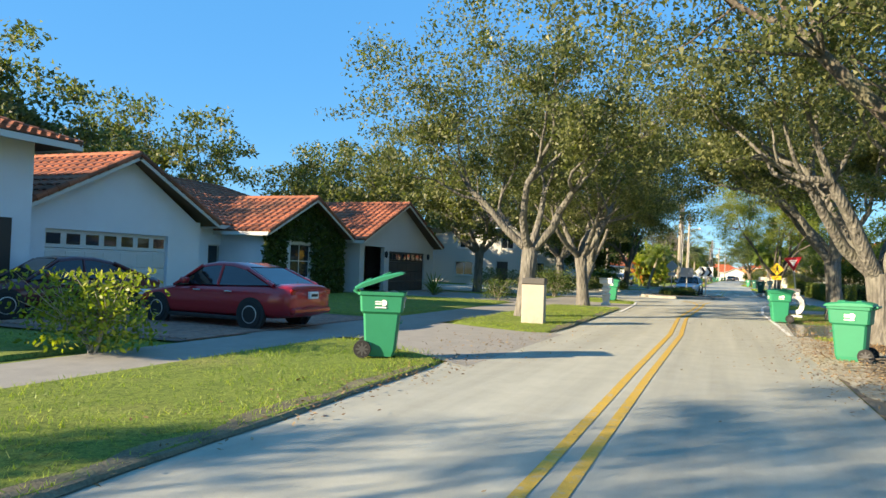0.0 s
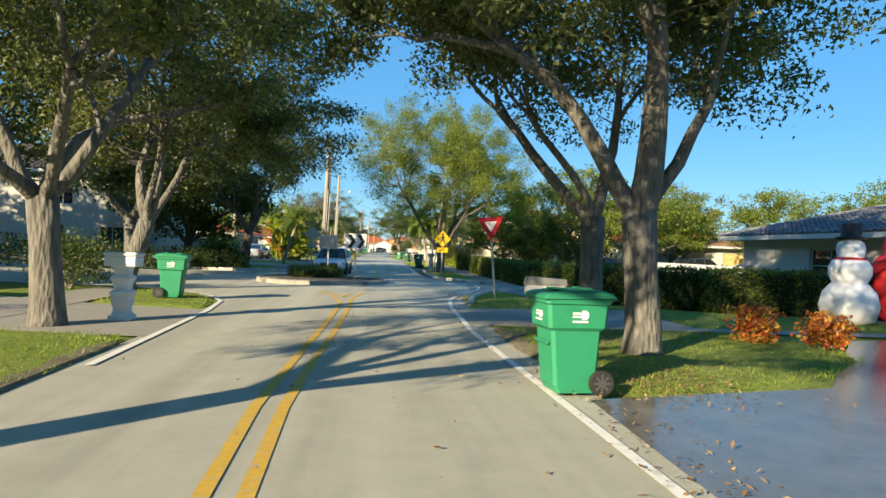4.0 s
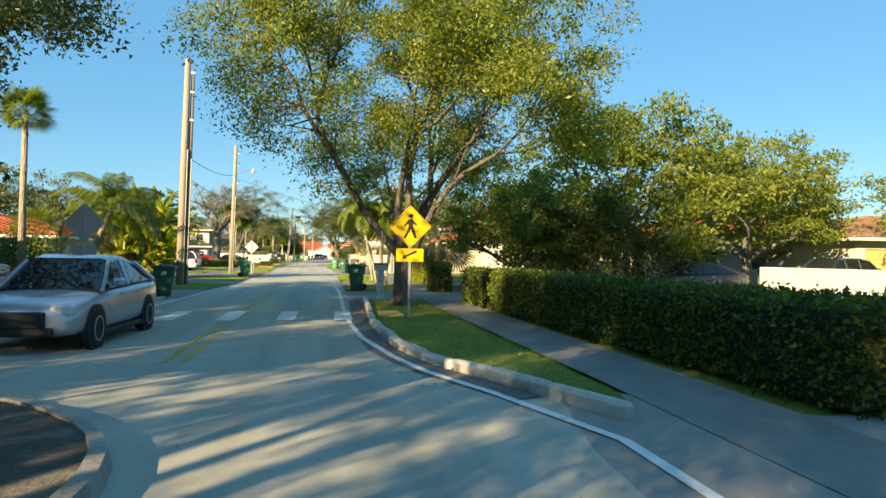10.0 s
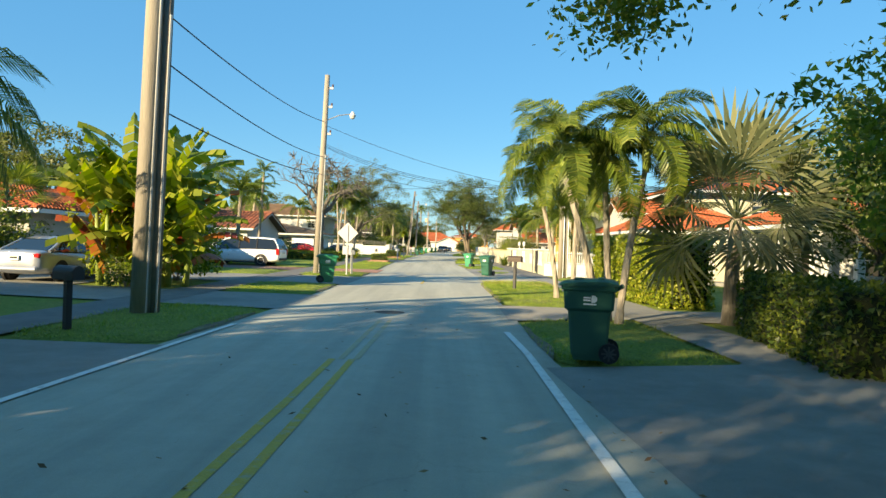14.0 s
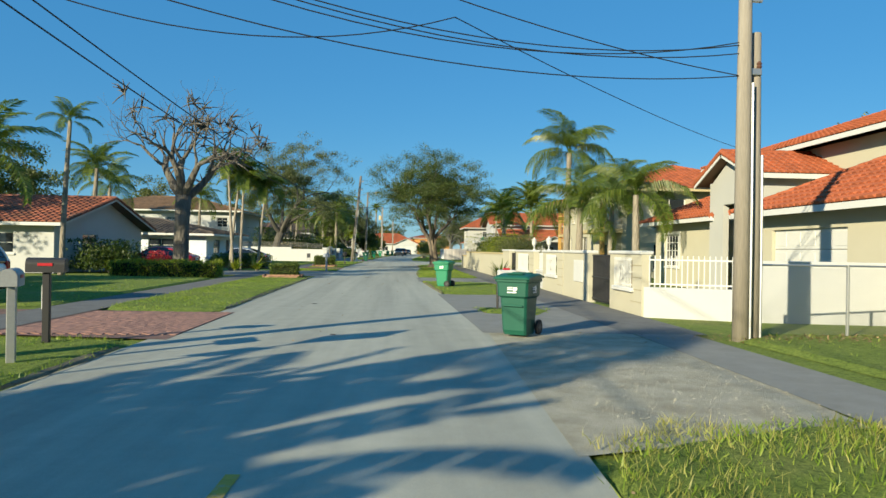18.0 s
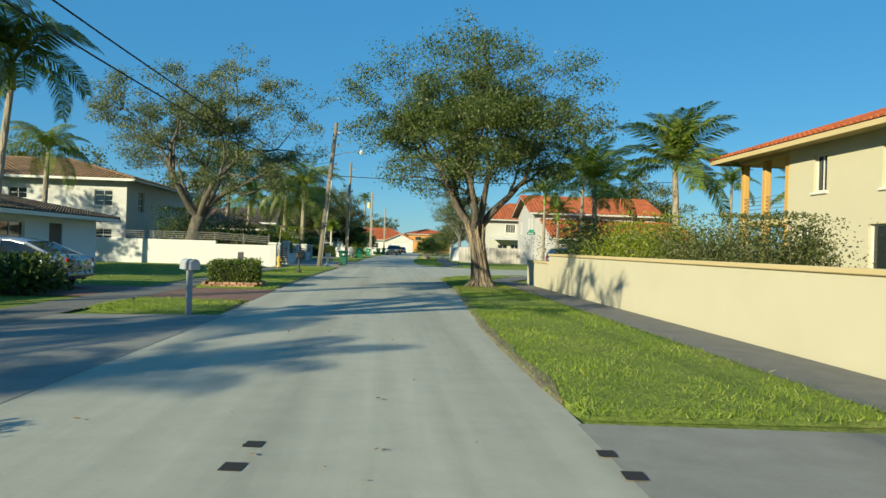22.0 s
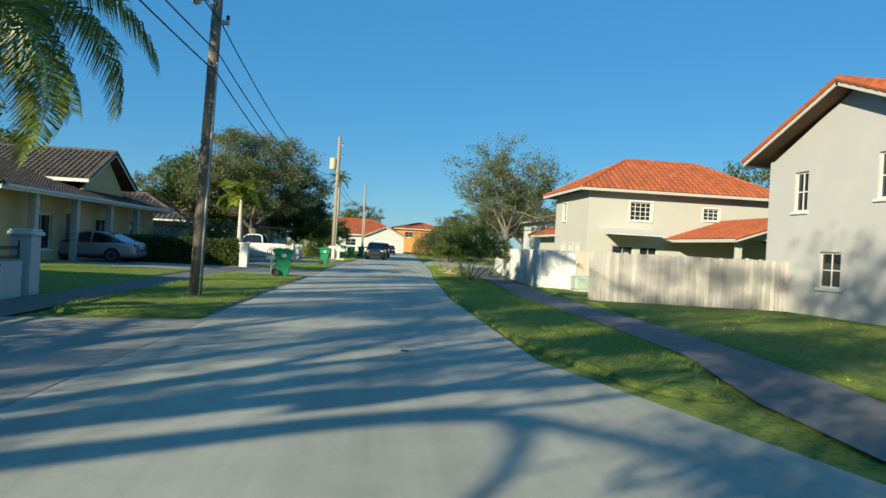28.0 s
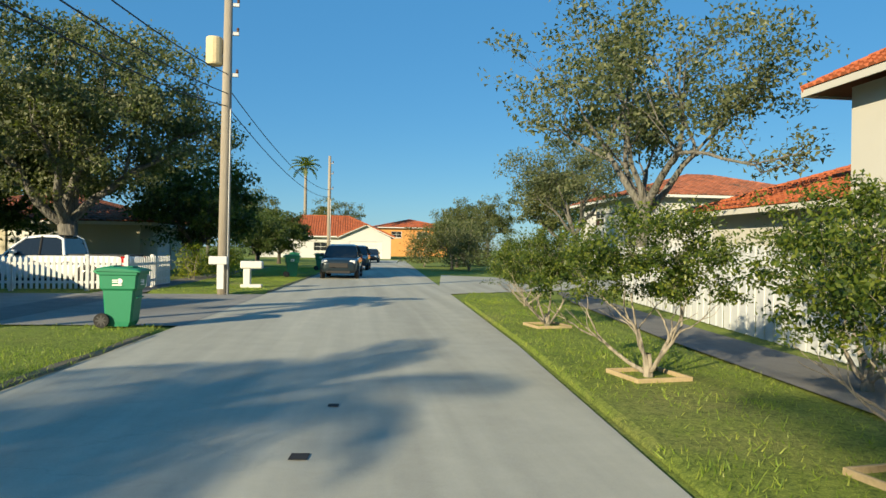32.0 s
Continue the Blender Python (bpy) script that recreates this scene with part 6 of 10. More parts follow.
window(h, fr["e"], 2.0, 3.2, 3.4, 4.7, 2, 1)
part("door", Geo().box(-19.08, 58.57, 0.01, -18.02, 58.64, 2.18), DARK_DOOR, h)
hip_roof(h, -28.1, 58.5, -13.3, 69, 5.4, 2.1, TILE_DARK, 0.7)
# yellow house further on
h = house_base("yellow bungalow with red tile roof and garage")
fr = block(h, -20, 236, -7.4, 250, 0, 2.7, STUCCO_CREAM, {"e": [(3, 6, 0, 2.2)], "s": [(6, 8.6, 0, 2.2)]})
garage_door(h, fr["e"], 3, 6, 2.2, TRIM_WHITE, False)
garage_door(h, fr["s"], 6, 8.6, 2.2, TRIM_WHITE, False)
hip_roof(h, -20, 236, -7.4, 250, 2.7, 1.9, TILE_RED, 0.7)
# house at the street's end
h = house_base("white house with orange tile roof at the end of the street")
fr = block(h, -10, 300, 9, 312, 0, 3.2, STUCCO_WHITE, {"s": [(3, 5, 1, 2.3), (8, 10, 1, 2.3)]})
window(h, fr["s"], 3, 5, 1, 2.3)
window(h, fr["s"], 8, 10, 1, 2.3)
hip_roof(h, -10, 300, 9, 312, 3.2, 3.2, TILE_ORANGE, 0.8)
fr = block(h, 2, 295, 9, 300.2, 0, 3.0, STUCCO_WHITE, {"s": [(1.2, 5.8, 0, 2.4)]}, "y", 1.7)
garage_door(h, fr["s"], 1.2, 5.8, 2.4, TRIM_WHITE, False)
hip_roof(h, 2, 295, 9, 300.2, 3.05, 1.8, TILE_ORANGE, 0.5, "y")
h = house_base("orange walled two-storey house far down the street")
fr = block(h, 8, 330, 22, 344, 0, 5.6, mat("orange stucco", (0.6, 0.27, 0.09), 0.9), {"s": [(3, 5, 3.6, 4.8), (8, 10, 3.6, 4.8)]})
window(h, fr["s"], 3, 5, 3.6, 4.8)
window(h, fr["s"], 8, 10, 3.6, 4.8)
hip_roof(h, 8, 330, 22, 344, 5.6, 1.8, TILE_ORANGE, 0.7)
h = house_base("white house with red roof beyond the far cross street")
fr = block(h, 22, 240, 36, 252, 0, 5.2, STUCCO_WHITE, {"s": [(3, 5, 3.4, 4.6), (8, 10, 3.4, 4.6)], "w": [(3, 5, 3.4, 4.6), (3, 5, 0.9, 2.2)]})
window(h, fr["s"], 3, 5, 3.4, 4.6)
window(h, fr["w"], 3, 5, 3.4, 4.6)
window(h, fr["w"], 3, 5, 0.9, 2.2)
hip_roof(h, 22, 240, 36, 252, 5.2, 2.0, TILE_RED, 0.7)
h = house_base("white house with a columned porch and red roof")
h.location.x = 1.55
fr = block(h, 16.6, 88.4, 22.5, 96.4, 0, 2.9, STUCCO_WHITE, {"w": [(2, 4, 0.9, 2.2), (5.4, 6.6, 0, 2.2)], "s": [(0.9, 2.3, 0.8, 2.2), (3.2, 4.2, 0, 2.2)]})
window(h, fr["w"], 2, 4, 0.9, 2.2)
window(h, fr["s"], 0.9, 2.3, 0.8, 2.2)
part("door", Geo().box(16.66, 90.0, 0, 16.72, 91.0, 2.2), DARK_DOOR, h)
part("door", Geo().box(19.8, 88.46, 0, 20.8, 88.52, 2.2), DARK_DOOR, h)
part("porch_slab", Geo().box(14.6, 86.2, 2.55, 22.5, 88.38, 2.85, 0.03).box(14.6, 88.39, 2.55, 16.58, 96.4, 2.85, 0.03), TRIM_WHITE, h)
part("porch_floor", Geo().box(14.5, 86.1, -0.02, 22.5, 88.39, 0.16, 0.02).box(14.5, 88.395, -0.02, 16.59, 96.4, 0.16, 0.02), CONCRETE, h)
for x, y in ((14.8, 86.4), (16.5, 86.4), (18.3, 86.4), (20.2, 86.4), (22.2, 86.4), (14.8, 88.9), (14.8, 91.4), (14.8, 93.9), (14.8, 96.2)):
    part("column", Geo().box(x - 0.15, y - 0.15, 0.16, x + 0.15, y + 0.15, 2.55, 0.02).box(x - 0.19, y - 0.19, 2.43, x + 0.19, y + 0.19, 2.55, 0.02), TRIM_WHITE, h)
for k in range(3):
    part("step", Geo().box(13.4 + 0.3 * k, 89.2, -0.02, 14.49, 90.7, 0.055 + 0.05 * k, 0.01), TILE_ORANGE, h)
hip_roof(h, 14.6, 86.2, 22.5, 96.4, 2.87, 1.35, TILE_ORANGE, 0.25)


# boundary walls
def garden_wall(p0, p1, h, material, cap=None, thick=0.22, label="", name="garden_wall", capw=0.05):
    t = thing(name, label, "wall")
    m, ln = oriented(p0, p1)
    part("wall", Geo().box(0, 0, -0.05, ln, thick, h, 0.01, m), material, t)
    if cap:
        part("coping", Geo().box(-0.02, -capw, h, ln + 0.02, thick + capw, h + 0.09, 0.015, m), cap, t)
    return t, m, ln


def pillar(x, y, s, h, material, cap, parent):
    part("pillar", Geo().box(x - s / 2, y - s / 2, -0.05, x + s / 2, y + s / 2, h, 0.012), material, parent)
    part("pillar_cap", Geo().box(x - s / 2 - 0.06, y - s / 2 - 0.06, h, x + s / 2 + 0.06, y + s / 2 + 0.06, h + 0.09, 0.02).box(x - s / 2 - 0.02, y - s / 2 - 0.02, h + 0.09, x + s / 2 + 0.02, y + s / 2 + 0.02, h + 0.15, 0.02), cap, parent)


def railing(parent, m, u0, u1, z0, z1, step=0.12, material=None, r=0.012):
    n = int((u1 - u0) / step)
    for k in range(n + 1):
        u = u0 + (u1 - u0) * k / n
        part("bar", Geo().box(u - r, 0.1 - r, z0, u + r, 0.1 + r, z1, 0, m), material or TRIM_WHITE, parent)
    for z in (z0 + 0.06, z1 - 0.12):
        part("rail", Geo().box(u0, 0.085, z, u1, 0.115, z + 0.035, 0, m), material or TRIM_WHITE, parent)


WX = 8.5
t, m, ln = garden_wall((WX, 147.2), (WX, 143.1), 1.0, STUCCO_CREAM, STUCCO_TAN, label="low end of the cream garden wall")
t, m, ln = garden_wall((WX, 143.1), (WX, 123.4), 1.32, STUCCO_CREAM, STUCCO_TAN, label="long cream garden wall with a tan coping")
t, m, ln = garden_wall((WX, 123.4), (WX, 121.1), 1.5, STUCCO_CREAM, TRIM_WHITE, 0.3, "cream wall pier beside the gateway with block courses")


def grille_wall(y0, y1, g0, g1):
    """A cream wall with a barred opening on a white ledge, seen from the street."""
    t = thing("garden_wall", "cream garden wall with a white barred opening and coping", "wall")
    m, ln = oriented((WX, y1), (WX, y0))
    u0, u1 = y1 - g1, y1 - g0
    part("wall", wall_geo(Geo(), m, ln, -0.05, 1.48, [(u0, u1, 0.62, 1.36)], 0.24), STUCCO_CREAM, t)
    part("coping", Geo().box(-0.03, -0.05, 1.48, ln + 0.03, 0.29, 1.57, 0.02, m), TRIM_WHITE, t)
    part("ledge", Geo().box(u0 - 0.1, -0.09, 0.53, u1 + 0.1, 0.02, 0.64, 0.02, m), TRIM_WHITE, t)
    grille = new("grille")
    grille.parent = t
    n = int((u1 - u0) / 0.115)
    for k in range(n + 1):
        u = u0 + 0.03 + (u1 - u0 - 0.06) * k / n
        part("bar", Geo().box(u - 0.012, -0.05, 0.64, u + 0.012, -0.026, 1.4, 0.003, m), TRIM_WHITE, grille)
    for z in (0.7, 1.02, 1.33):
        part("rail", Geo().box(u0, -0.025, z, u1, -0.005, z + 0.03, 0, m), TRIM_WHITE, grille)
    part("scroll", Geo().tube([m @ Vector(((u0 + u1) / 2 + 0.16 * math.cos(a * 0.6), -0.06, 1.02 + 0.2 * math.sin(a * 0.6))) for a in range(12)], 0.014, 5), TRIM_WHITE, grille)
    for k in range(1, 5):
        part("groove", Geo().box(ln - 0.75, -0.012, 0.3 * k, ln + 0.004, 0.0, 0.3 * k + 0.02, 0, m), mat("joint grey", (0.38, 0.335, 0.23), 0.9), t)
    return t


grille_wall(109.6, 112.9, 110.5, 112.1)
grille_wall(114.8, 119.2, 115.85, 118.3)
t, m, ln = garden_wall((WX + 0.14, 114.75), (WX + 0.14, 112.97), 0.65, STUCCO_WHITE, TRIM_WHITE, label="low white wall with a railing between the piers")
railing(t, m, 0.05, ln - 0.05, 0.74, 1.45)
sheet("gate_apron", [(WX - 0.3, 119.25), (WX - 0.3, 121.05), (WX + 6, 121.05), (WX + 6, 119.25)], 0.016, PAVER, "red brick path through the gateway", category="pavement")
for y in (112.4, 115.3):
    t = thing("wall_lantern", "white lantern standing on the wall coping", "lantern", (WX + 0.12, y, 1.57))
    part("stem", Geo().lathe([(0.07, 0), (0.07, 0.02), (0.025, 0.05), (0.025, 0.16), (0.06, 0.2)], 10), TRIM_WHITE, t)
    part("lamp_glass", Geo().lathe([(0.06, 0.2), (0.09, 0.26), (0.1, 0.38), (0.07, 0.42)], 8), mat("milky lamp glass", (0.6, 0.6, 0.56), 0.3), t)
    part("lamp_cap", Geo().lathe([(0.12, 0.42), (0.1, 0.45), (0.04, 0.5), (0.015, 0.56)], 8), TRIM_WHITE, t)
t = thing("entrance_gate", "dark iron gate with scrolls in the cream wall", "gate")
for k in range(13):
    part("bar", Geo().box(WX + 0.12, 119.28 + k * 0.145, 0.05, WX + 0.145, 119.305 + k * 0.145, 1.42), BLACK_METAL, t)
for z in (0.1, 0.75, 1.36):
    part("rail", Geo().box(WX + 0.147, 119.22, z, WX + 0.17, 121.08, z + 0.04), BLACK_METAL, t)
grille_wall(101.75, 104.2, 102.4, 103.7)
t, m, ln = garden_wall((WX, 109.5), (WX, 106.3), 1.48, STUCCO_CREAM, TRIM_WHITE, 0.24, "cream garden wall with a white relief panel")
part("relief", Geo().box(1.5, -0.03, 0.55, 2.6, 0.01, 1.25, 0.012, m), TRIM_WHITE, t)
t, m, ln = garden_wall((WX + 0.02, 101.65), (10.8, 100.6), 0.7, STUCCO_WHITE, None, 0.22, "low white wall topped by a white picket railing")
railing(t, m, 0.12, ln - 0.05, 0.7, 1.46)
t, m, ln = garden_wall((10.84, 100.59), (15.0, 99.9), 1.38, STUCCO_WHITE, None, 0.2, "white rendered boundary wall")
t = thing("entrance_gate", "dark iron gate in the cream wall", "gate")
for k in range(16):
    part("bar", Geo().box(WX + 0.1, 104.29 + k * 0.126, 0.05, WX + 0.13, 104.32 + k * 0.126, 1.45), BLACK_METAL, t)
for z in (0.1, 0.75, 1.4):
    part("rail", Geo().box(WX + 0.095, 104.22, z, WX + 0.135, 106.28, z + 0.04), BLACK_METAL, t)
# chain-link fence
t = thing("chain_link_fence", "galvanised chain link fence beside the utility pole", "fence")
for k in range(4):
    x = 8.95 + k * 2.1
    part("post", Geo().tube([(x, 97.9, -0.05), (x, 97.9, 1.35)], 0.03, 8), METAL, t)
part("top_rail", Geo().tube([(8.95, 97.9, 1.33), (15.3, 97.9, 1.33)], 0.022, 6), METAL, t)
wm = []
for k in range(0, 106):
    x = 8.95 + k * 0.06
    for sg in (1, -1):
        a, b = max(8.95, min(15.25, x)), max(8.95, min(15.25, x + sg * 1.25))
        z1 = abs(b - a)
        z0 = 0.04 if sg > 0 else 0.04
        if z1 > 0.05:
            wm.append([(a - 0.003, 97.9, z0), (a + 0.003, 97.9, z0), (b + 0.003, 97.9, z0 + z1), (b - 0.003, 97.9, z0 + z1)])
tagged(part("wire_mesh", quads_mesh("wire_mesh", np.array(wm), METAL), None, t), kind="stuff")
# white wall and gates on the left
t, m, ln = garden_wall((-17.5, 163.2), (-9.0, 161.8), 1.55, STUCCO_WHITE, None, 0.2, "white rendered boundary wall")
t, m, ln = garden_wall((-9.0, 161.8), (-5.45, 161.3), 1.35, STUCCO_WHITE, None, 0.2, "white rendered boundary wall")
t = thing("wall_railing", "thin dark horizontal rails on the white wall", "railing")
for k in range(4):
    part("rail", Geo().tube([(-17.4, 163.25, 1.68 + 0.13 * k), (-9.0, 161.9, 1.68 + 0.13 * k), (-5.5, 161.4, 1.5 + 0.13 * k)], 0.018, 6), mat("grey painted metal", (0.2, 0.2, 0.2), 0.5), t)
for x, y, z in ((-17.3, 163.25, 1.5), (-13.2, 162.6, 1.5), (-9.1, 161.92, 1.5), (-7.2, 161.65, 1.3), (-5.55, 161.4, 1.3)):
    part("post", Geo().box(x - 0.02, y - 0.02, z, x + 0.02, y + 0.02, 2.08, 0.004), mat("grey painted metal", (0.2, 0.2, 0.2)), t)
DARK_SLAT = mat("dark grey slat", (0.07, 0.065, 0.06), 0.5, 0.15)


def slat_panel(label, x, y0, y1, z0, z1, name="slat_fence"):
    t = thing(name, label, "fence" if name == "slat_fence" else "gate")
    n = int((z1 - z0) / 0.15)
    for k in range(n):
        z = z0 + k * (z1 - z0) / n
        part("slat", Geo().box(x - 0.02, y0, z, x + 0.02, y1, z + 0.07), DARK_SLAT, t)
    for y in (y0 + 0.02, (y0 + y1) / 2, y1 - 0.06):
        part("upright", Geo().box(x + 0.021, y, z0, x + 0.05, y + 0.04, z1), DARK_SLAT, t)


for x, y, hgt in ((-5.25, 161.35, 1.4), (-5.25, 162.9, 1.4), (-5.3, 167.4, 1.55), (-5.2, 172.2, 1.35), (-5.25, 178.2, 1.35), (-5.25, 182.7, 1.3)):
    pillar(x, y, 0.45, hgt, STUCCO_WHITE, TRIM_WHITE, thing("gate_pillar", "white square gate pillar with a stepped cap", "pillar"))
slat_panel("dark slatted metal driveway gate", -5.25, 163.2, 167.1, 0.12, 1.25, "driveway_gate")
for y0, y1 in ((161.6, 162.65), (167.7, 171.9), (178.5, 182.4)):
    garden_wall((-5.35, y1), (-5.35, y0), 0.75, STUCCO_WHITE, None, 0.2, "low white wall between gate pillars")
    slat_panel("dark slatted panel on the low white wall", -5.25, y0 + 0.03, y1 - 0.03, 0.8, 1.2)
slat_panel("dark slatted metal gate", -5.25, 172.6, 177.9, 0.12, 1.2, "driveway_gate")
# white wall across the lawn on the right
t, m, ln = garden_wall((21.4, 67.5), (22.2, 49), 1.25, STUCCO_WHITE, None, 0.2, "long white garden wall with small posts")
# board fences on the right


def board_fence(label, p0, p1, hgt, material, step=0.14, gap=0.008, jag=0.03, name="board_fence", wave=0.0):
    t = thing(name, label, "fence")
    m, ln = oriented(p0, p1)
    n = int(ln / step)
    rng = np.random.default_rng(int(ln * 100))
    for k in range(n):
        a, b = ln * k / n + gap / 2, ln * (k + 1) / n - gap / 2
        z = hgt + rng.normal() * jag * 0.4
        o = rng.normal() * 0.004 + (wave * (k % 2))
        part("board", Geo().box(a, o, 0.0, b, o + 0.022, z, 0.004, m), material, t)
    for z in (0.35, hgt - 0.35):
        part("rail", Geo().box(0, 0.04, z, ln, 0.09, z + 0.09, 0, m), material, t)
    return t


board_fence("weathered grey wooden board fence", (9.8, 189.1), (17.3, 187.6), 1.66, WOOD_GREY)
PINK_BOARD = mat("pinkish painted board", (0.56, 0.45, 0.38), 0.85, 0.1, 30, 2, 0.15, rand=0.06)
WHITE_BOARD = mat("white painted corrugated sheet", (0.54, 0.56, 0.57), 0.6, 0.06, 30, 2, 0.1, rand=0.04)
board_fence("faded pinkish board fence", (11.15, 194.75), (17, 194.2), 1.66, PINK_BOARD, 0.3, 0.004, 0.0)
board_fence("white corrugated fence panels", (9.7, 196.3), (11.1, 194.8), 1.66, WHITE_BOARD, 0.09, 0.0, 0.0, wave=0.025)
board_fence("white corrugated fence panels", (10.45, 206.5), (9.7, 196.35), 1.66, WHITE_BOARD, 0.09, 0.0, 0.0, wave=0.025)
board_fence("white corrugated fence panels", (12.3, 219.5), (10.45, 206.6), 1.66, WHITE_BOARD, 0.18, 0.0, 0.0, wave=0.025)


def picket_fence(label, p0, p1, hgt, step=0.16):
    t = thing("picket_fence", label, "fence")
    m, ln = oriented(p0, p1)
    n = int(ln / step)
    for k in range(n):
        u = ln * (k + 0.5) / n
        part("picket", Geo().prism([(u - 0.045, 0.08), (u + 0.045, 0.08), (u + 0.045, hgt - 0.07), (u, hgt), (u - 0.045, hgt - 0.07)], -0.02, 0.0, m @ Matrix.Rotation(radians(90), 4, "X")), TRIM_WHITE, t)
    for z in (0.25, hgt - 0.28):
        part("rail", Geo().box(0, 0.022, z, ln, 0.06, z + 0.08, 0, m), TRIM_WHITE, t)
    for k in range(int(ln / 2.2) + 1):
        u = min(ln, k * 2.2)
        part("post", Geo().box(u - 0.06, 0.062, 0, u + 0.06, 0.18, hgt + 0.06, 0.01, m), TRIM_WHITE, t)


picket_fence("white wooden picket fence", (-9.2, 221.2), (-3.6, 221.8), 1.12)
picket_fence("white wooden picket fence", (-3.5, 221.8), (-3.2, 225.5), 1.12)

# ---- trees and plants ----
def put(t, x, y, rz=0.0, s=1.0, z=0.0):
    t.matrix_basis = pose(x, y, z, 0, 0, rz) @ Matrix.Scale(s, 4)
    return t


def again(t, x, y, rz, s=1.0):
    c = copy_thing(t, pose(x, y, 0, 0, 0, rz))
    c.scale = (s, s, s)
    return c


oak = put(tree("oak_tree", "grey barked street tree with a spreading leafy crown", 11, 9.8, 2.0, 0.23, 5, (0.15, 0.1), (6.3, 3.4), 400, 110, 0.1, LEAF_OAK, BARK, clear=3.0, gap=0.0, twig_r=0.026), -5.2, 18.0, 20, 1.12)
again(oak, -5.15, 27.8, 130, 1.12)
oak2 = put(tree("oak_tree", "grey barked street tree forking low over the kerb", 23, 11.0, 1.7, 0.32, 6, (-0.1, 0.0), (6.4, 3.9), 400, 110, 0.1, LEAF_OAK, BARK, clear=3.6, gap=0.0, twig_r=0.026, flare=0.5), 4.2, 16.0, 0)
put(tree("oak_tree", "wide crowned street tree reaching over the junction", 31, 11.4, 2.05, 0.25, 5, (0.55, 0.0), (8.0, 3.4), 780, 130, 0.116, LEAF_OAK, BARK, clear=3.2, gap=0.02, twig_r=0.015,
         arms=((-0.35, 0.1, 0.95, 1.05, 0.62), (0.5, -0.15, 0.9, 1.15, 0.66), (0.1, 0.7, 0.75, 1.0, 0.5), (0.25, -0.4, 0.95, 1.1, 0.45))), -6.98, 36.9, 0)
# Unseen tree behind the start, added to cast shade on the road.
again(oak2, -8.8, -10.6, 80, 0.92)
put(tree("oak_tree", "tall grey street tree with a limb leaving its straight trunk", 29, 10.5, 2.2, 0.27, 3, (-0.12, 0.0), (5.2, 4.3), 400, 110, 0.115, LEAF_OAK, BARK, clear=4.2, gap=0.1, spread=0.45,
         arms=((-0.56, 0.1, 0.83, 1.15, 0.62), (-0.03, 0.0, 1.0, 1.2, 0.98), (0.6, 0.3, 0.75, 1.0, 0.5))), 4.5, 25.85, 0)
put(tree("oak_tree", "grey street tree splitting into two long limbs", 34, 9.6, 2.35, 0.25, 3, (0.0, 0.0), (5.0, 4.2), 320, 110, 0.115, LEAF_OAK, BARK, clear=4.2, gap=0.1, spread=0.5, twig_r=0.013,
         arms=((-0.66, 0.0, 0.75, 1.35, 0.56), (0.33, 0.1, 0.95, 1.15, 0.56), (-0.2, 0.1, 0.97, 1.1, 0.42))), 4.92, 29.7, 0)
put(tree("oak_tree", "thick dark street tree leaning over the road", 47, 10.4, 3.1, 0.21, 4, (-0.5, 0.0), (6.4, 4.2), 400, 110, 0.1, LEAF_OAK, BARK_DARK, clear=4.0, gap=0.0, twig_r=0.026,
         arms=((-0.4, 0.1, 0.9, 1.2, 0.66), (0.2, -0.2, 1.0, 1.1, 0.6), (0.65, 0.2, 0.75, 1.0, 0.55), (-0.1, 0.75, 0.8, 1.0, 0.42))), 3.85, 8.5, 0)
# Another unseen tree, added behind the start to shade the road.
again(oak2, 1.0, -11.5, 40, 1.0)
put(tree("oak_tree", "tall dark street tree on the junction corner", 37, 11.5, 2.3, 0.24, 5, (0.2, -0.1), (5.2, 4.0), 380, 120, 0.12, LEAF_OAK, BARK_DARK, clump=0.46, clear=3.6, gap=0.0, twig_r=0.026, hang=0.2), -6.85, 55.6, 0)
# This first one is out of view, added to shade the crossing; copies follow.
oak_far = put(tree("oak_tree", "leafy garden tree behind the houses", 12, 10.5, 2.6, 0.28, 5, (0.1, 0.1), (5.2, 3.0), 230, 60, 0.23, LEAF_OAK, BARK, clump=0.55, clear=2.6, gap=0.0), -14.0, 38.6, 20, 1.0)
dark_far = put(tree("shade_tree", "dense dark green garden tree", 14, 9, 1.6, 0.25, 6, (0.1, 0.1), (4.4, 1.4), 320, 60, 0.24, LEAF_DEEP, BARK_DARK, clump=0.55, clear=1.4, gap=0.5), -10.6, 57.6, 20, 0.95)
again(oak_far, -10.83, 48.8, 200, 1.0)
for x, y, rz, k in ((15.4, 80.5, 60, 0.72), (-31, 54, 200, 1.0), (-27.5, 53.2, 70, 0.7), (13.6, 68.2, 200, 0.5)):
    again(dark_far, x, y, rz, k)
for x, y, rz, k in ((-25, 44, 160, 1.2), (-34, 20, 160, 1.25), (-37, 34, 20, 1.3), (-38, 4, 60, 1.25), (-31, 46, 100, 1.1), (-44, 14, 10, 1.4), (-30, 116, 40, 1.1), (-34, 150, 90, 1.2), (-30, 184, 10, 1.1), (-26, 216, 60, 1.1), (40, 100, 0, 1.1), (36, 124, 60, 1.2), (42, 150, 60, 1.1), (36, 206, 60, 1.2), (40, 228, 160, 1.2), (-24, 262, 160, 1.1), (26, 270, 10, 1.1), (0, 346, 10, 1.2), (-16, 340, 100, 1.3), (30, 330, 100, 1.2), (-18, 305, 10, 1.0), (20, 300, 70, 0.9)):
    again(oak_far, x, y, rz, k)
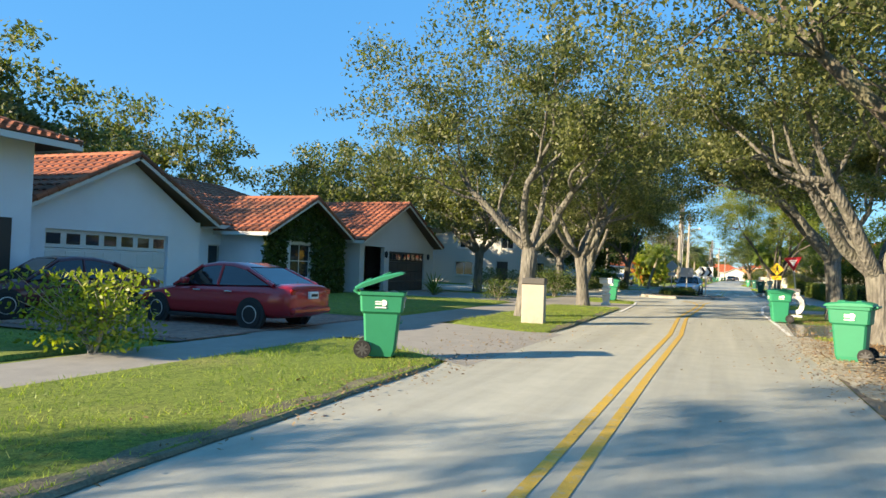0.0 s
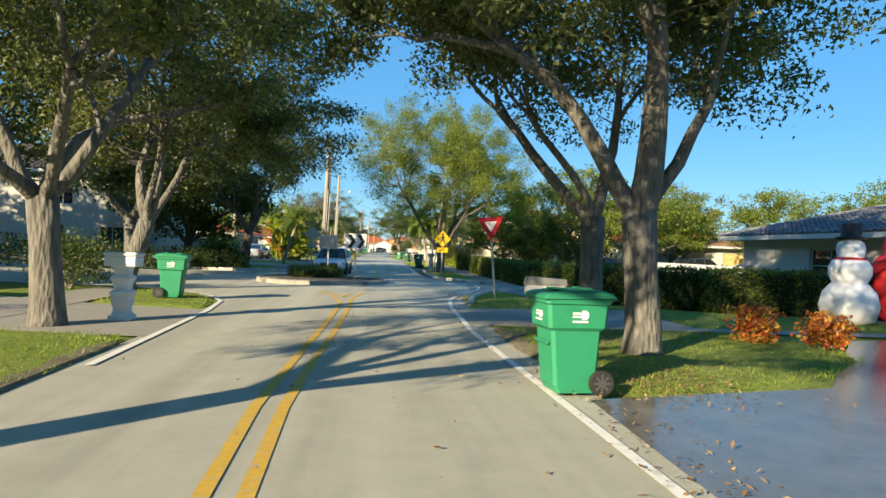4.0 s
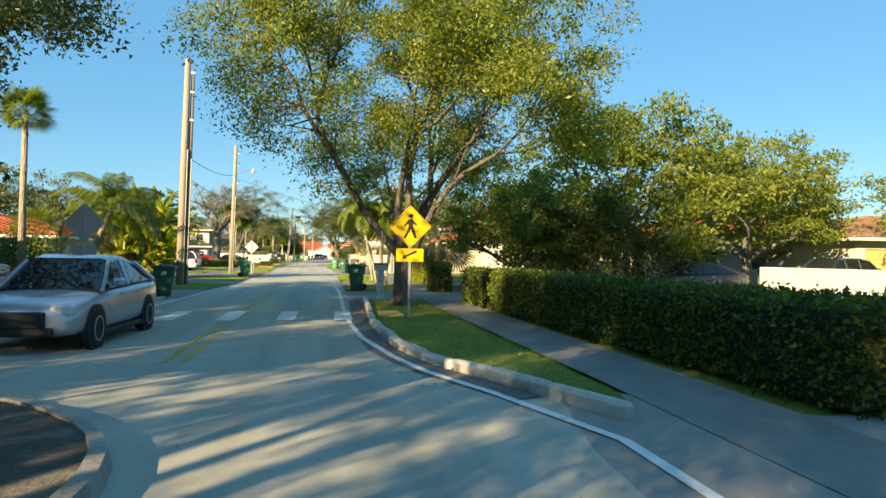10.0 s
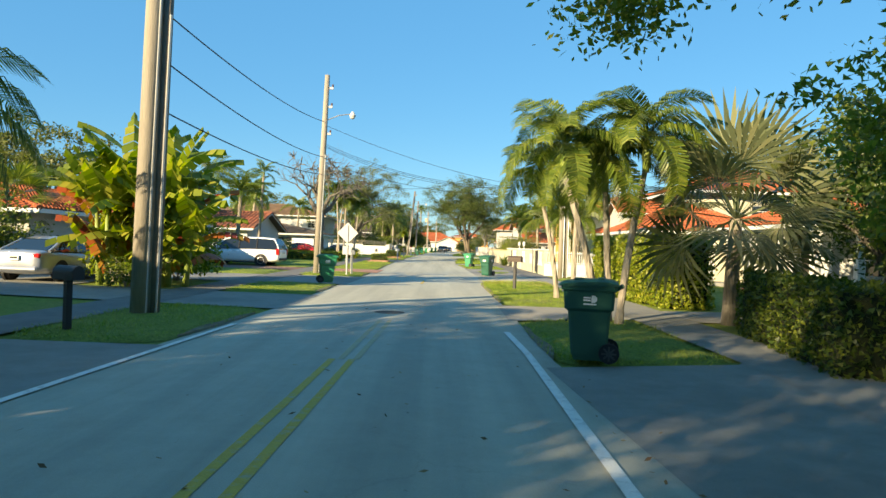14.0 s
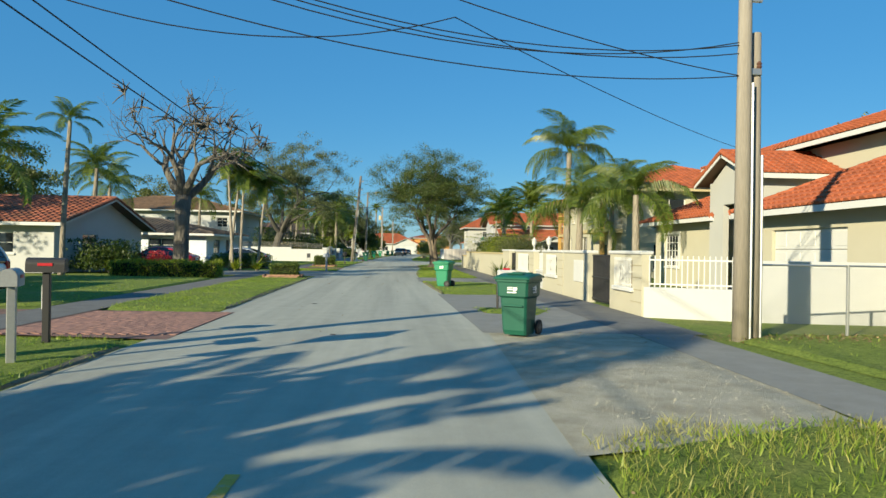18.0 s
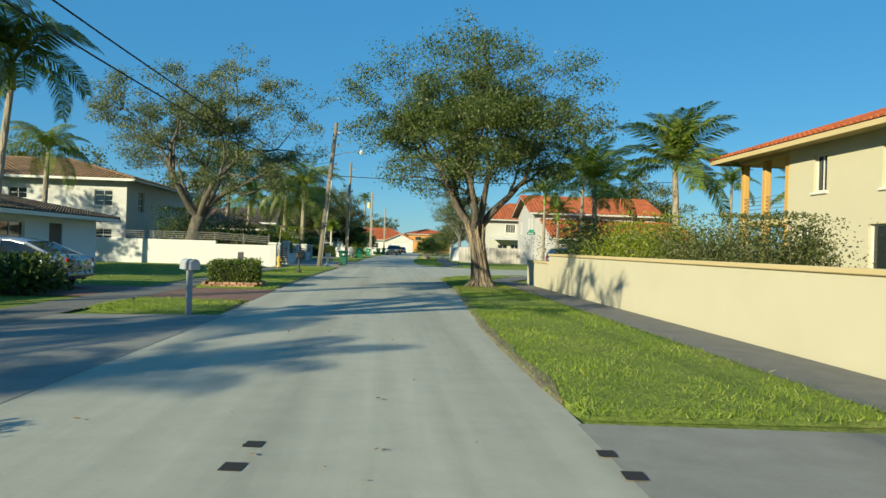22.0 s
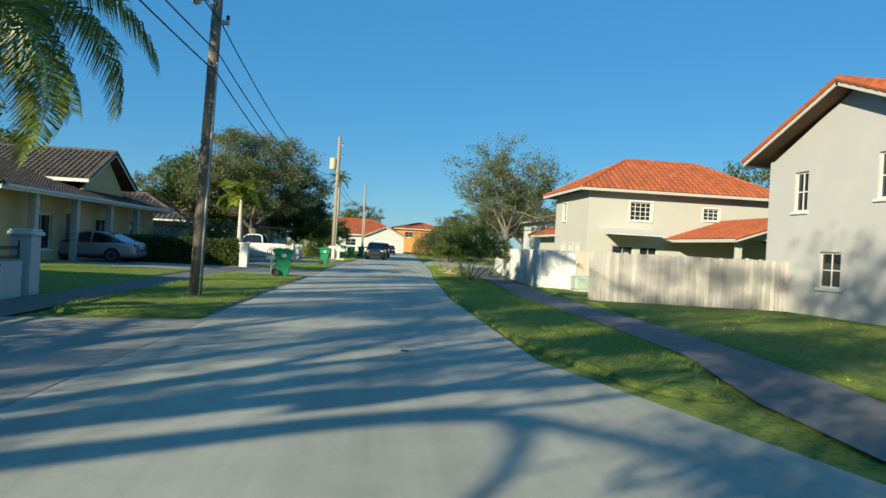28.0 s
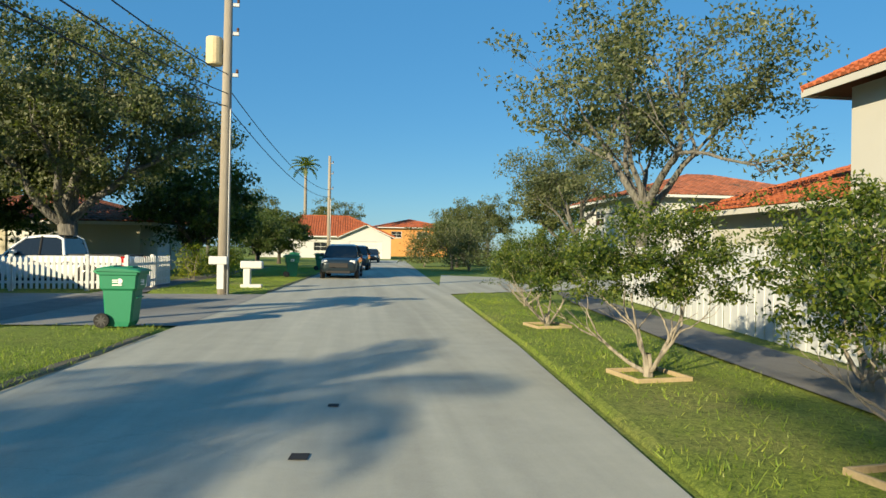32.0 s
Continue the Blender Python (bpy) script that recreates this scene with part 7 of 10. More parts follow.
big = put(tree("mahogany_tree", "large light green street tree with many upright limbs", 45, 12.4, 1.5, 0.27, 9, (0.05, 0.0), (6.9, 3.3), 800, 185, 0.108, LEAF_LIGHT, BARK_SHADED, clump=0.4, spread=0.5, lift=0.2, clear=3.0, flare=0.35, gap=-0.02, hang=0.2, arms=((-0.72, -0.2, 0.72, 1.25, 0.5), (-0.3, -0.5, 0.9, 1.15, 0.46), (0.15, 0.3, 1.0, 1.15, 0.5), (0.55, 0.1, 0.9, 1.05, 0.5), (0.45, -0.5, 0.85, 0.95, 0.42), (-0.3, 0.6, 0.85, 1.0, 0.42), (0.0, -0.1, 1.0, 1.2, 0.5)), near=True), 4.95, 61.15, 0)
big_far = put(tree("mahogany_tree", "light green spreading tree beyond the lawn", 43, 10, 2.0, 0.26, 6, (0.05, 0.0), (6.4, 2.8), 300, 62, 0.22, LEAF_LIGHT, BARK, clump=0.55, spread=0.6, lift=-0.1, clear=2.2), 24.5, 73.0, 0, 0.85)
for x, y, rz, k in ((17.5, 71, 120, 0.95), (33, 67.5, 70, 0.8), (40, 63, 170, 0.85), (50, 70, 10, 0.95), (29, 78, 10, 0.75), (46, 58, 10, 0.7), (56, 62, 100, 0.8), (11.0, 69.6, 210, 0.6), (64, 74, 0, 0.9)):
    again(big_far, x, y, rz, k)
ficus = put(tree("ficus_tree", "dark green street tree with a ropy trunk", 57, 10.2, 2.2, 0.27, 6, (-0.35, 0.0), (5.5, 3.5), 560, 190, 0.105, LEAF_FICUS, BARK_FICUS, clump=0.4, clear=3.2, flare=0.9, gap=-0.02, near=True), 5.87, 143.2, 0)
rr = np.random.default_rng(58)
for k in range(26):
    a, up, tw = rr.uniform(0, 6.28), rr.uniform(1.3, 2.5), rr.normal() * 0.5
    pts, rad = [], []
    for i in range(9):
        u = i / 8
        q = a + tw * u + 0.12 * math.sin(5 * u + k)
        w = (0.3 + 0.17 * (1 - u) ** 3 + 0.26 * max(0, 0.12 - u) / 0.12) * (0.97 + 0.05 * rr.uniform())
        pts.append((w * math.cos(q) - 0.3 * u * up / 2.2, w * math.sin(q), -0.03 + up * u))
        rad.append(0.014 + 0.03 * (1 - u) * rr.uniform(0.5, 1.2))
    part("aerial_root", Geo().tube(pts, rad, 6), BARK_FICUS, ficus, smooth=True)
great = put(tree("oak_tree", "tall grey green oak behind the white wall", 71, 14.4, 3.2, 0.42, 6, (0.85, -0.2), (8.6, 5.0), 430, 120, 0.128, LEAF_GREY, BARK_SHADED, clump=0.5, clear=4.8, gap=-0.08, gravity=0.01), -11.1, 162.7, 0)
put(tree("oak_tree", "dense spreading grey green oak over the red roof", 73, 12.0, 2.4, 0.36, 6, (0.2, 0.1), (6.6, 3.0), 520, 120, 0.16, LEAF_GREY, BARK, clump=0.58, clear=2.4, gap=0.2), -7.5, 227.5, 140)
again(dark_far, -13, 231, 20, 1.1)
again(dark_far, -4.5, 236, 120, 0.8)
thin = put(tree("oak_tree", "thin crowned grey tree behind the fence", 83, 11.0, 3.0, 0.24, 6, (0.1, 0.0), (5.8, 4.6), 360, 46, 0.16, LEAF_GREY, BARK, clump=0.5, clear=4.2, gap=0.1), 13.1, 219.9, 0, 0.96)
again(thin, 17, 238, 120, 0.85)
for x, y, rz, k in ((-3.0, 262, 20, 0.6), (-6, 270, 100, 0.7), (12.5, 256, 100, 0.5), (-3.5, 252, 60, 0.5)):
    again(dark_far, x, y, rz, k)
again(oak_far, 14.5, 264, 60, 0.55)
again(oak_far, 11.2, 250, 60, 0.42)
bare = put(tree("bare_tree", "pollarded pale tree with bare stubby branches", 91, 8.2, 3.0, 0.28, 5, (0.1, 0.0), (3, 3), 0, 0, 0.1, LEAF_OAK, BARK_BARE, top=5, spread=0.62, clear=3.0), -8.66, 122, 0, 1.38)
small = put(tree("small_tree", "small multi-stemmed tree in a wooden planting ring", 17, 2.75, 0.25, 0.06, 5, (0.0, 0.0), (1.5, 1.3), 170, 110, 0.07, LEAF_HEDGE, BARK_PALE, clump=0.14, spread=0.4, clear=1.4, lift=0.1, twig_r=0.008, gap=0.6, near=True), 7.05, 197.5, 0, 1.0)
again(small, 7.35, 202.3, 70, 0.72)
again(small, 7.15, 206.1, 140, 0.8)
again(small, 7.43, 211.3, 210, 0.74)
again(small, 9.35, 205.3, 30, 0.9)
again(small, 8.2, 216, 300, 0.7)

# palms
QUEEN = [frond_mesh(1, 3.4, 96, 0.85, (0.35, -1.35), 0.82, LEAF_PALM, width=0.016), frond_mesh(2, 3.2, 96, 0.85, (0.5, -1.2), 0.78, LEAF_PALM, width=0.016)]
COCO = [frond_mesh(3, 3.2, 56, 0.7, (0.4, -1.1), 0.55, LEAF_PALM, width=0.03), frond_mesh(4, 3.0, 56, 0.7, (0.5, -0.95), 0.5, LEAF_PALM, width=0.03)]
YOUNG = [frond_mesh(7, 1.9, 40, 0.5, (0.5, -1.3), 0.45, LEAF_BRIGHT, width=0.035), frond_mesh(8, 1.8, 40, 0.5, (0.6, -1.2), 0.4, LEAF_BRIGHT, width=0.035)]
XMAS = [frond_mesh(5, 2.1, 92, 0.52, (0.5, -1.5), 0.6, LEAF_PALM, width=0.015), frond_mesh(6, 2.0, 92, 0.52, (0.7, -1.4), 0.55, LEAF_PALM, width=0.015)]
palm("queen_palm", "tall queen palm with drooping feathery fronds", (12.9, 126.6, 0), 7.6, 0.2, (QUEEN, 18), (0.1, 0.0), 1, group="palms behind the cream wall")
palm("queen_palm", "queen palm with drooping feathery fronds", (12.2, 121.2, 0), 3.9, 0.19, (QUEEN, 16), (0.1, 0.1), 2, group="palms behind the cream wall")
palm("queen_palm", "queen palm with drooping feathery fronds", (15.0, 124.6, 0), 5.0, 0.17, (QUEEN, 15), (0.1, 0.1), 3, size=0.85, group="palms behind the cream wall")
palm("queen_palm", "queen palm with drooping feathery fronds", (13.3, 115.6, 0), 4.2, 0.17, (QUEEN, 15), (0.0, 0.1), 4, size=0.85, group="palms behind the cream wall")
palm("coconut_palm", "coconut palm with a pale bulging crown base", (14.4, 144.6, 0), 5.2, 0.16, (COCO, 20), (-0.1, 0.2), 5, tilt=(-0.45, 1.4), size=1.05, group="palms behind the cream wall")
palm("coconut_palm", "coconut palm with yellowing lower fronds", (13.2, 152.3, 0), 5.2, 0.15, (COCO, 18), (-0.1, 0.0), 6, tilt=(-0.6, 1.3), group="palms behind the cream wall")
palm("coconut_palm", "slim coconut palm with yellow flower stalks", (13.6, 156.5, 0), 6.1, 0.11, (COCO, 14), (0.1, 0.0), 7, size=0.9, group="palms behind the cream wall")
for i, (x, y, hh, lx, ly) in enumerate(((5.45, 74.9, 3.2, -0.8, 0.1), (5.75, 75.3, 3.0, -0.1, 0.2), (5.85, 74.8, 3.4, 0.55, 0.3), (5.8, 81.8, 3.4, -0.6, 0.1), (6.2, 81.4, 3.3, 0.1, 0.2))):
    palm("christmas_palm", "slender palm with pale trunk and yellow green crown shaft", (x, y, 0), hh, 0.075, (XMAS, 15), (lx, ly), 20 + i, bark=BARK_PALE, shaft=0.7, tilt=(-0.9, 0.9), size=0.9, group="slender palms on the verge")
palm("royal_palm", "shaggy queen palm with hanging fronds", (-5.9, 181.6, 0), 6.6, 0.2, (QUEEN, 20), (0.1, 0.0), 31, tilt=(-0.9, 1.2), size=1.32)
palm("queen_palm", "tall garden palm with hanging fronds", (-10.6, 171.5, 0), 7.2, 0.17, (QUEEN, 20), (0.2, 0.0), 30, tilt=(-0.8, 1.2), size=1.15)
palm("royal_palm", "shaggy queen palm with hanging fronds", (-8.0, 184.5, 0), 6.2, 0.2, (QUEEN, 15), (0.1, 0.0), 32, tilt=(-0.9, 1.2), size=1.1)
palm("queen_palm", "small palm with a white trunk", (-5.3, 208.3, 0), 3.9, 0.14, (YOUNG, 15), (0, 0), 33, bark=mat("whitewashed palm bark", (0.46, 0.44, 0.39), 0.9, 0.15, 20, 2, 0.2), size=1.0, tilt=(-0.5, 1.0))
palm("coconut_palm", "young palm with yellow green arching fronds", (15.6, 174.6, 0), 5.6, 0.13, (COCO, 12), (0, 0), 34, shaft=0.8, size=0.8)
palm("coconut_palm", "young palm with green arching fronds", (16.9, 174.9, 0), 4.3, 0.12, (COCO, 12), (0, 0), 35, shaft=0.6, size=0.7)
palm("queen_palm", "tall slim palm beyond the bungalow", (-13.2, 119, 0), 7.4, 0.12, (COCO, 10), (0.3, 0), 36, size=0.5)
palm("queen_palm", "palm leaning over the driveway", (-6.3, 69, 0), 3.2, 0.12, (QUEEN, 20), (0.9, 0.3), 37, tilt=(-0.9, 1.1), size=0.8)
palm("queen_palm", "tall thin palm at the end of the street", (-4.4, 316, 0), 15, 0.3, (COCO, 20), (0, 0), 39, size=0.9)
for i, (x, y, hh, lx, ly) in enumerate(((-8.0, 130.6, 6.4, -0.4, 0.2), (-8.3, 131.2, 5.8, 0.5, 0.2), (-7.6, 131.0, 5.4, 0.1, 0.3), (-6.7, 132.2, 4.9, 0.4, 0.0))):
    palm("christmas_palm", "slender palm with dark drooping crown", (x, y, 0), hh, 0.09, (XMAS, 11), (lx, ly), 40 + i, bark=BARK_PALE, shaft=0.5, tilt=(-0.5, 1.0), size=1.1, group="slender palms before the blue house")
for i, (x, y, hh) in enumerate(((-17, 131, 6.5), (-19, 138, 6), (-13, 112, 5), (-16, 114.5, 6.5), (-19, 112, 5.5), (-18, 158, 6.5), (33, 176, 8), (27, 196, 7.4), (31, 162, 6))):
    palm("queen_palm", "garden palm with drooping fronds", (x, y, 0), hh, 0.16, (QUEEN if i % 2 else COCO, 14), (0.2, 0.1), 60 + i, size=0.85)


def fan_palm(label, at, height, r, leaves, seed, size=1.0, material=None):
    rng = np.random.default_rng(seed)
    t = thing("fan_palm", label, "palm tree", at)
    part("trunk", Geo().tube([(0, 0, -0.1), (0, 0, height * 0.5), (0.05, 0, height)], [r * 1.4, r, r * 0.9], 10), PALM_BARK, t, smooth=True)
    q = []
    for k in range(22):
        a0, a1 = -1.9 + 3.8 * k / 22, -1.9 + 3.8 * (k + 0.8) / 22
        am = (a0 + a1) / 2
        ln = 0.95 * (0.75 + 0.25 * math.cos(am * 0.7))
        p = lambda a, d, z: (0.9 + math.cos(a) * d, math.sin(a) * d, z)
        q.append([p(am, 0.03, 0), p(a0, ln * 0.55, 0.02), p(am, ln, -0.1 - 0.1 * abs(am)), p(a1, ln * 0.55, 0.02)])
    q.append([(0, -0.02, 0), (0.92, -0.015, 0), (0.92, 0.015, 0), (0, 0.02, 0)])
    me = quads_mesh("fan_leaf", np.array(q), material or LEAF_PALM_GREY)
    for k in range(leaves):
        el = -0.7 + 2.0 * ((k + 0.5) / leaves)
        ob = part("fan_leaf", me, None, t)
        sc = size * rng.uniform(0.85, 1.1)
        ob.matrix_basis = Matrix.LocRotScale((0.05, 0, height), Euler((rng.normal() * 0.4, -el, k * 2.4)), (sc, sc, sc))
    return t


fan_palm("silvery fan palm beside the driveway", (8.65, 75.9, 0), 2.35, 0.15, 34, 3, 1.5)
fan_palm("tall fan palm with a dense round crown", (-11.7, 77.5, 0), 8.3, 0.15, 46, 6, 0.82, LEAF_PALM)
fan_palm("tall fan palm with a small round crown", (-15.5, 89, 0), 3.0, 0.16, 22, 4, 1.0, LEAF_PALM)

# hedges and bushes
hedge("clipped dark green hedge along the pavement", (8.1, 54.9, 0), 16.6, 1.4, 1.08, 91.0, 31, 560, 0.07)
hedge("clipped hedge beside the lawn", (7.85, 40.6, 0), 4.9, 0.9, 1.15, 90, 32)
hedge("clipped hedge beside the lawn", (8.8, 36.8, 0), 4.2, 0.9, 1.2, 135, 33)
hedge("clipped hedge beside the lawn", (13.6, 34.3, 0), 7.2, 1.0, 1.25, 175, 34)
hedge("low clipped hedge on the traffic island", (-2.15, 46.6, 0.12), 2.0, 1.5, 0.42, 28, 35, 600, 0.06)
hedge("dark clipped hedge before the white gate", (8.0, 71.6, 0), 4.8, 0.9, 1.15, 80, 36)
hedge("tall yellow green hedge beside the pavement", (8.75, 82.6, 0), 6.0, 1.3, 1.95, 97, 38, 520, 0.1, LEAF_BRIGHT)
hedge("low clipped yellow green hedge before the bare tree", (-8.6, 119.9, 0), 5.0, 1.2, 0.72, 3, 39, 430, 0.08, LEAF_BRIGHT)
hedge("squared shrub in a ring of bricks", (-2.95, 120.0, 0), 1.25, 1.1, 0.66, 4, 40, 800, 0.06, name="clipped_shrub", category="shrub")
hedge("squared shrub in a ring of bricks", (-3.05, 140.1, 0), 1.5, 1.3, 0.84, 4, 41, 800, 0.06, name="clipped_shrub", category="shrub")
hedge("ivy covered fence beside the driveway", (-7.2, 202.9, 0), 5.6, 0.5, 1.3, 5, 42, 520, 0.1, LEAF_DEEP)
bush("yellow green bush with bare stems", (-8.4, 4.7, 0), 1.25, 0.8, 1.15, 5, 2600, 0.1, LEAF_BRIGHT, 9)
for i, (x, y, rx, hh, lf) in enumerate(((11.3, 144.5, 1.6, 2.4, LEAF_DEEP), (11.2, 141.2, 1.6, 2.4, LEAF_BRIGHT), (11.3, 138.2, 1.7, 2.6, LEAF_BRIGHT), (11.2, 134.8, 1.6, 2.4, LEAF_OAK), (11.2, 131.5, 1.5, 2.3, LEAF_OAK), (11.4, 147.5, 1.7, 2.8, LEAF_DEEP),
                                        (-7.4, 85.6, 1.6, 2.6, LEAF_BRIGHT), (-14.6, 85.5, 1.8, 2.6, LEAF_HEDGE), (-7.2, 81.2, 0.9, 0.8, LEAF_HEDGE), (-10.2, 64, 1.4, 1.6, LEAF_LIGHT), (-9, 58.4, 1.6, 1.3, LEAF_HEDGE),
                                        (-8.6, 166, 2.2, 3.2, LEAF_DEEP), (-12, 165.5, 2.4, 3.4, LEAF_DEEP), (-7.6, 171.5, 1.8, 2.6, LEAF_HEDGE), (-7.4, 180.4, 1.8, 2.8, LEAF_BRIGHT),
                                        (-8, 213, 1.8, 2.4, LEAF_DEEP), (-2.4, 232, 1.2, 1.6, LEAF_BRIGHT), (12, 247, 2.0, 3.2, LEAF_GREY), (9.8, 257, 1.8, 3.0, LEAF_OAK), (7.4, 27.6, 0.4, 0.62, LEAF_CROTON), (8.6, 27.3, 0.4, 0.55, LEAF_CROTON), (9.2, 25.4, 0.45, 0.75, LEAF_BRIGHT), (-7.8, 135.5, 1.4, 0.9, LEAF_DEEP), (-9.8, 135.8, 1.2, 0.9, LEAF_HEDGE),
                                        (-10.3, 123.4, 0.7, 1.1, LEAF_RED), (-13, 124, 2.0, 1.6, LEAF_DEEP), (-9.4, 28.5, 0.9, 0.9, LEAF_DEEP), (13.5, 16.6, 1, 1.0, LEAF_HEDGE), (12.0, 68.5, 2.2, 3.4, LEAF_DEEP), (17.5, 69.5, 2.6, 3.2, LEAF_DEEP), (-8.5, 36.8, 1.2, 1.6, LEAF_DEEP))):
    bush("leafy green garden bush with thin woody stems", (x, y, 0), rx, rx * 0.9, hh, 100 + i, 13500 if i < 6 else (6000 if rx > 1.5 else (4200 if rx > 1 else 1500)), 0.088 if i < 6 else 0.16 if rx > 1.5 else (0.14 if rx > 1.3 else 0.1), lf, 9)


def spiky(label, at, n, ln, seed, material=None, name="agave", w=0.06):
    """A rosette of long arching leaves."""
    rng = np.random.default_rng(seed)
    t = thing(name, label, "plant", at)
    q = []
    for k in range(n):
        a, el = rng.uniform(0, 6.28), rng.uniform(0.25, 1.35)
        l2 = ln * rng.uniform(0.75, 1.1)
        d = np.array([math.cos(a) * math.cos(el), math.sin(a) * math.cos(el), math.sin(el)])
        s = np.array([-math.sin(a), math.cos(a), 0]) * w
        p1 = d * l2 * 0.55
        p2 = p1 + (d + [0, 0, -0.5]) / np.linalg.norm(d + [0, 0, -0.5]) * l2 * 0.5
        q += [[-s * 0.5, p1 - s, p1 + s, s * 0.5], [p1 - s, p2 - s * 0.1, p2 + s * 0.1, p1 + s]]
    part("leaf_rosette", quads_mesh("leaf_rosette", np.array(q), material or LEAF_PALM), None, t)
    part("stem", Geo().lathe([(0.1, -0.05), (0.09, 0.1), (0.03, 0.18)], 8), BARK, t)
    return t


spiky("spiky sago palm before the dark gateway", (7.9, 120.0, 0), 80, 1.15, 1, LEAF_PALM, "sago_plant", 0.045)
spiky("spiky sago palm on the front lawn", (-13.6, 30.5, 0), 60, 1.3, 2, LEAF_PALM, "sago_plant", 0.04)
spiky("spiky bromeliad plants in a rock bed", (-7.4, 128.8, 0.05), 45, 0.9, 3, LEAF_BRIGHT, "bromeliad", 0.06)
spiky("spiky bromeliad plants in a rock bed", (-6.2, 129.3, 0.05), 45, 0.9, 4, LEAF_BRIGHT, "bromeliad", 0.06)
spiky("spiky bromeliad plants in a rock bed", (-8.6, 129.2, 0.05), 45, 0.9, 5, LEAF_DEEP, "bromeliad", 0.06)


def banana(label, at, stems, height, seed, leaf=None):
    """Clump of stems with large torn paddle leaves."""
    r = np.random.default_rng(seed)
    t = thing("banana_plant", label, "plant", at)
    for k in range(stems):
        a = 6.28 * k / stems
        x, y, hh = math.cos(a) * 0.45 * (stems > 1), math.sin(a) * 0.4 * (stems > 1), height * r.uniform(0.5, 0.62)
        part("stem", Geo().tube([(x, y, -0.05), (x * 1.2, y * 1.2, hh * 0.6), (x * 1.4, y * 1.4, hh)], [0.11, 0.09, 0.05], 8), mat("green palm shaft", (0.2, 0.26, 0.06), 0.5, 0.15, 20, 3, 0.05), t, smooth=True)
        for j in range(13):
            b, el, ln = j * 2.4 + k, r.uniform(0.45, 1.35), height * r.uniform(0.38, 0.55)
            at_z = hh if j < 7 else hh * r.uniform(0.2, 0.8)
            d = np.array([math.cos(b) * math.cos(el), math.sin(b) * math.cos(el), math.sin(el)])
            sd = np.array([-math.sin(b), math.cos(b), 0.0])
            q, p = [], np.array([x * 1.4, y * 1.4, at_z])
            for i2 in range(9):
                w = 0.3 * math.sin(math.pi * min(1, (i2 + 0.6) / 9.3)) + 0.03
                n2 = p + d * ln / 9
                for sg in (1, -1):
                    dr = np.array([0, 0, -0.12 - 0.1 * r.uniform()])
                    q.append([p, n2 - d * 0.02, n2 - d * 0.02 + sd * w * sg + dr, p + d * 0.01 + sd * w * sg + dr])
                p = n2
                d = unit(d - np.array([0, 0, 0.13]))
            part("paddle_leaf", quads_mesh("paddle_leaf", np.array(q), LEAF_CROTON if j in (8, 11) else leaf or LEAF_BRIGHT), None, t)
    return t


banana("tall traveller palm with paddle leaves beside the pole", (-7.2, 82.6, 0), 3, 5.6, 1)
banana("yellow green banana clump beside the driveway", (-8.1, 82.3, 0), 4, 4.4, 2)
banana("yellow green banana clump beside the driveway", (-6.2, 82.0, 0), 3, 3.6, 3)
banana("tall banana clump behind the bushes", (-7.6, 84.2, 0), 3, 5.0, 4)

# grass
def inside(poly, p):
    x, y = p[:, 0], p[:, 1]
    r = np.zeros(len(p), bool)
    for (x0, y0), (x1, y1) in zip(poly, poly[1:] + poly[:1]):
        c = (y0 > y) != (y1 > y)
        with np.errstate(divide="ignore", invalid="ignore"):
            r ^= c & (x < (x1 - x0) * (y - y0) / (y1 - y0 + 1e-12) + x0)
    return r


rng = np.random.default_rng(77)
blades = []
for poly in LAWNS:
    pa = np.array(poly)
    lo, hi = pa.min(0), pa.max(0)
    near = abs(pa[:, 0].mean() - 1.5) < 7.2
    p = rng.uniform(lo - 0.06, hi + 0.06, (int((hi - lo + 0.12).prod() * ((700 if 84 < pa[:, 1].mean() < 93 or 132 < pa[:, 1].mean() < 150 else 350) if near else 24)), 2))
    p = p[inside(poly, p + rng.normal(size=p.shape) * 0.05)]
    patch = np.sin(p[:, 0] * 1.7 + 1.3) + np.sin(p[:, 1] * 1.1) + np.sin(p[:, 0] * 0.6 + p[:, 1] * 0.8) + 1.2 * np.sin(p[:, 0] * 7 + 2 * np.sin(p[:, 1] * 5))
    p = p[rng.uniform(-3.4, 2.2, len(p)) < patch]
    n = len(p)
    b = np.concatenate([p, np.full((n, 1), 0.03)], 1)
    a = rng.uniform(0, 6.28, n)
    s = np.stack([np.cos(a), np.sin(a), 0 * a], 1) * rng.uniform(0.004, 0.01, (n, 1)) * (1 if near else 2.2)
    tall = rng.uniform(0.03, 0.075, n) * (1 + 0.35 * np.sin(p[:, 0] * 2.3) * np.sin(p[:, 1] * 1.9))
    tall *= np.where((p[:, 1] > 86) & (p[:, 1] < 92) & (p[:, 0] > 3), 1.5, 1.0)
    tip = b + np.stack([rng.normal(size=n) * 0.045, rng.normal(size=n) * 0.04, tall], 1)
    blades.append(np.stack([b - s, b + s, tip], 1))
blades = np.concatenate(blades)
tagged(part("grass", quads_mesh("grass", blades, GRASS_BLADE, 3), None), "short uneven grass blades on the lawns", "grass", kind="stuff")


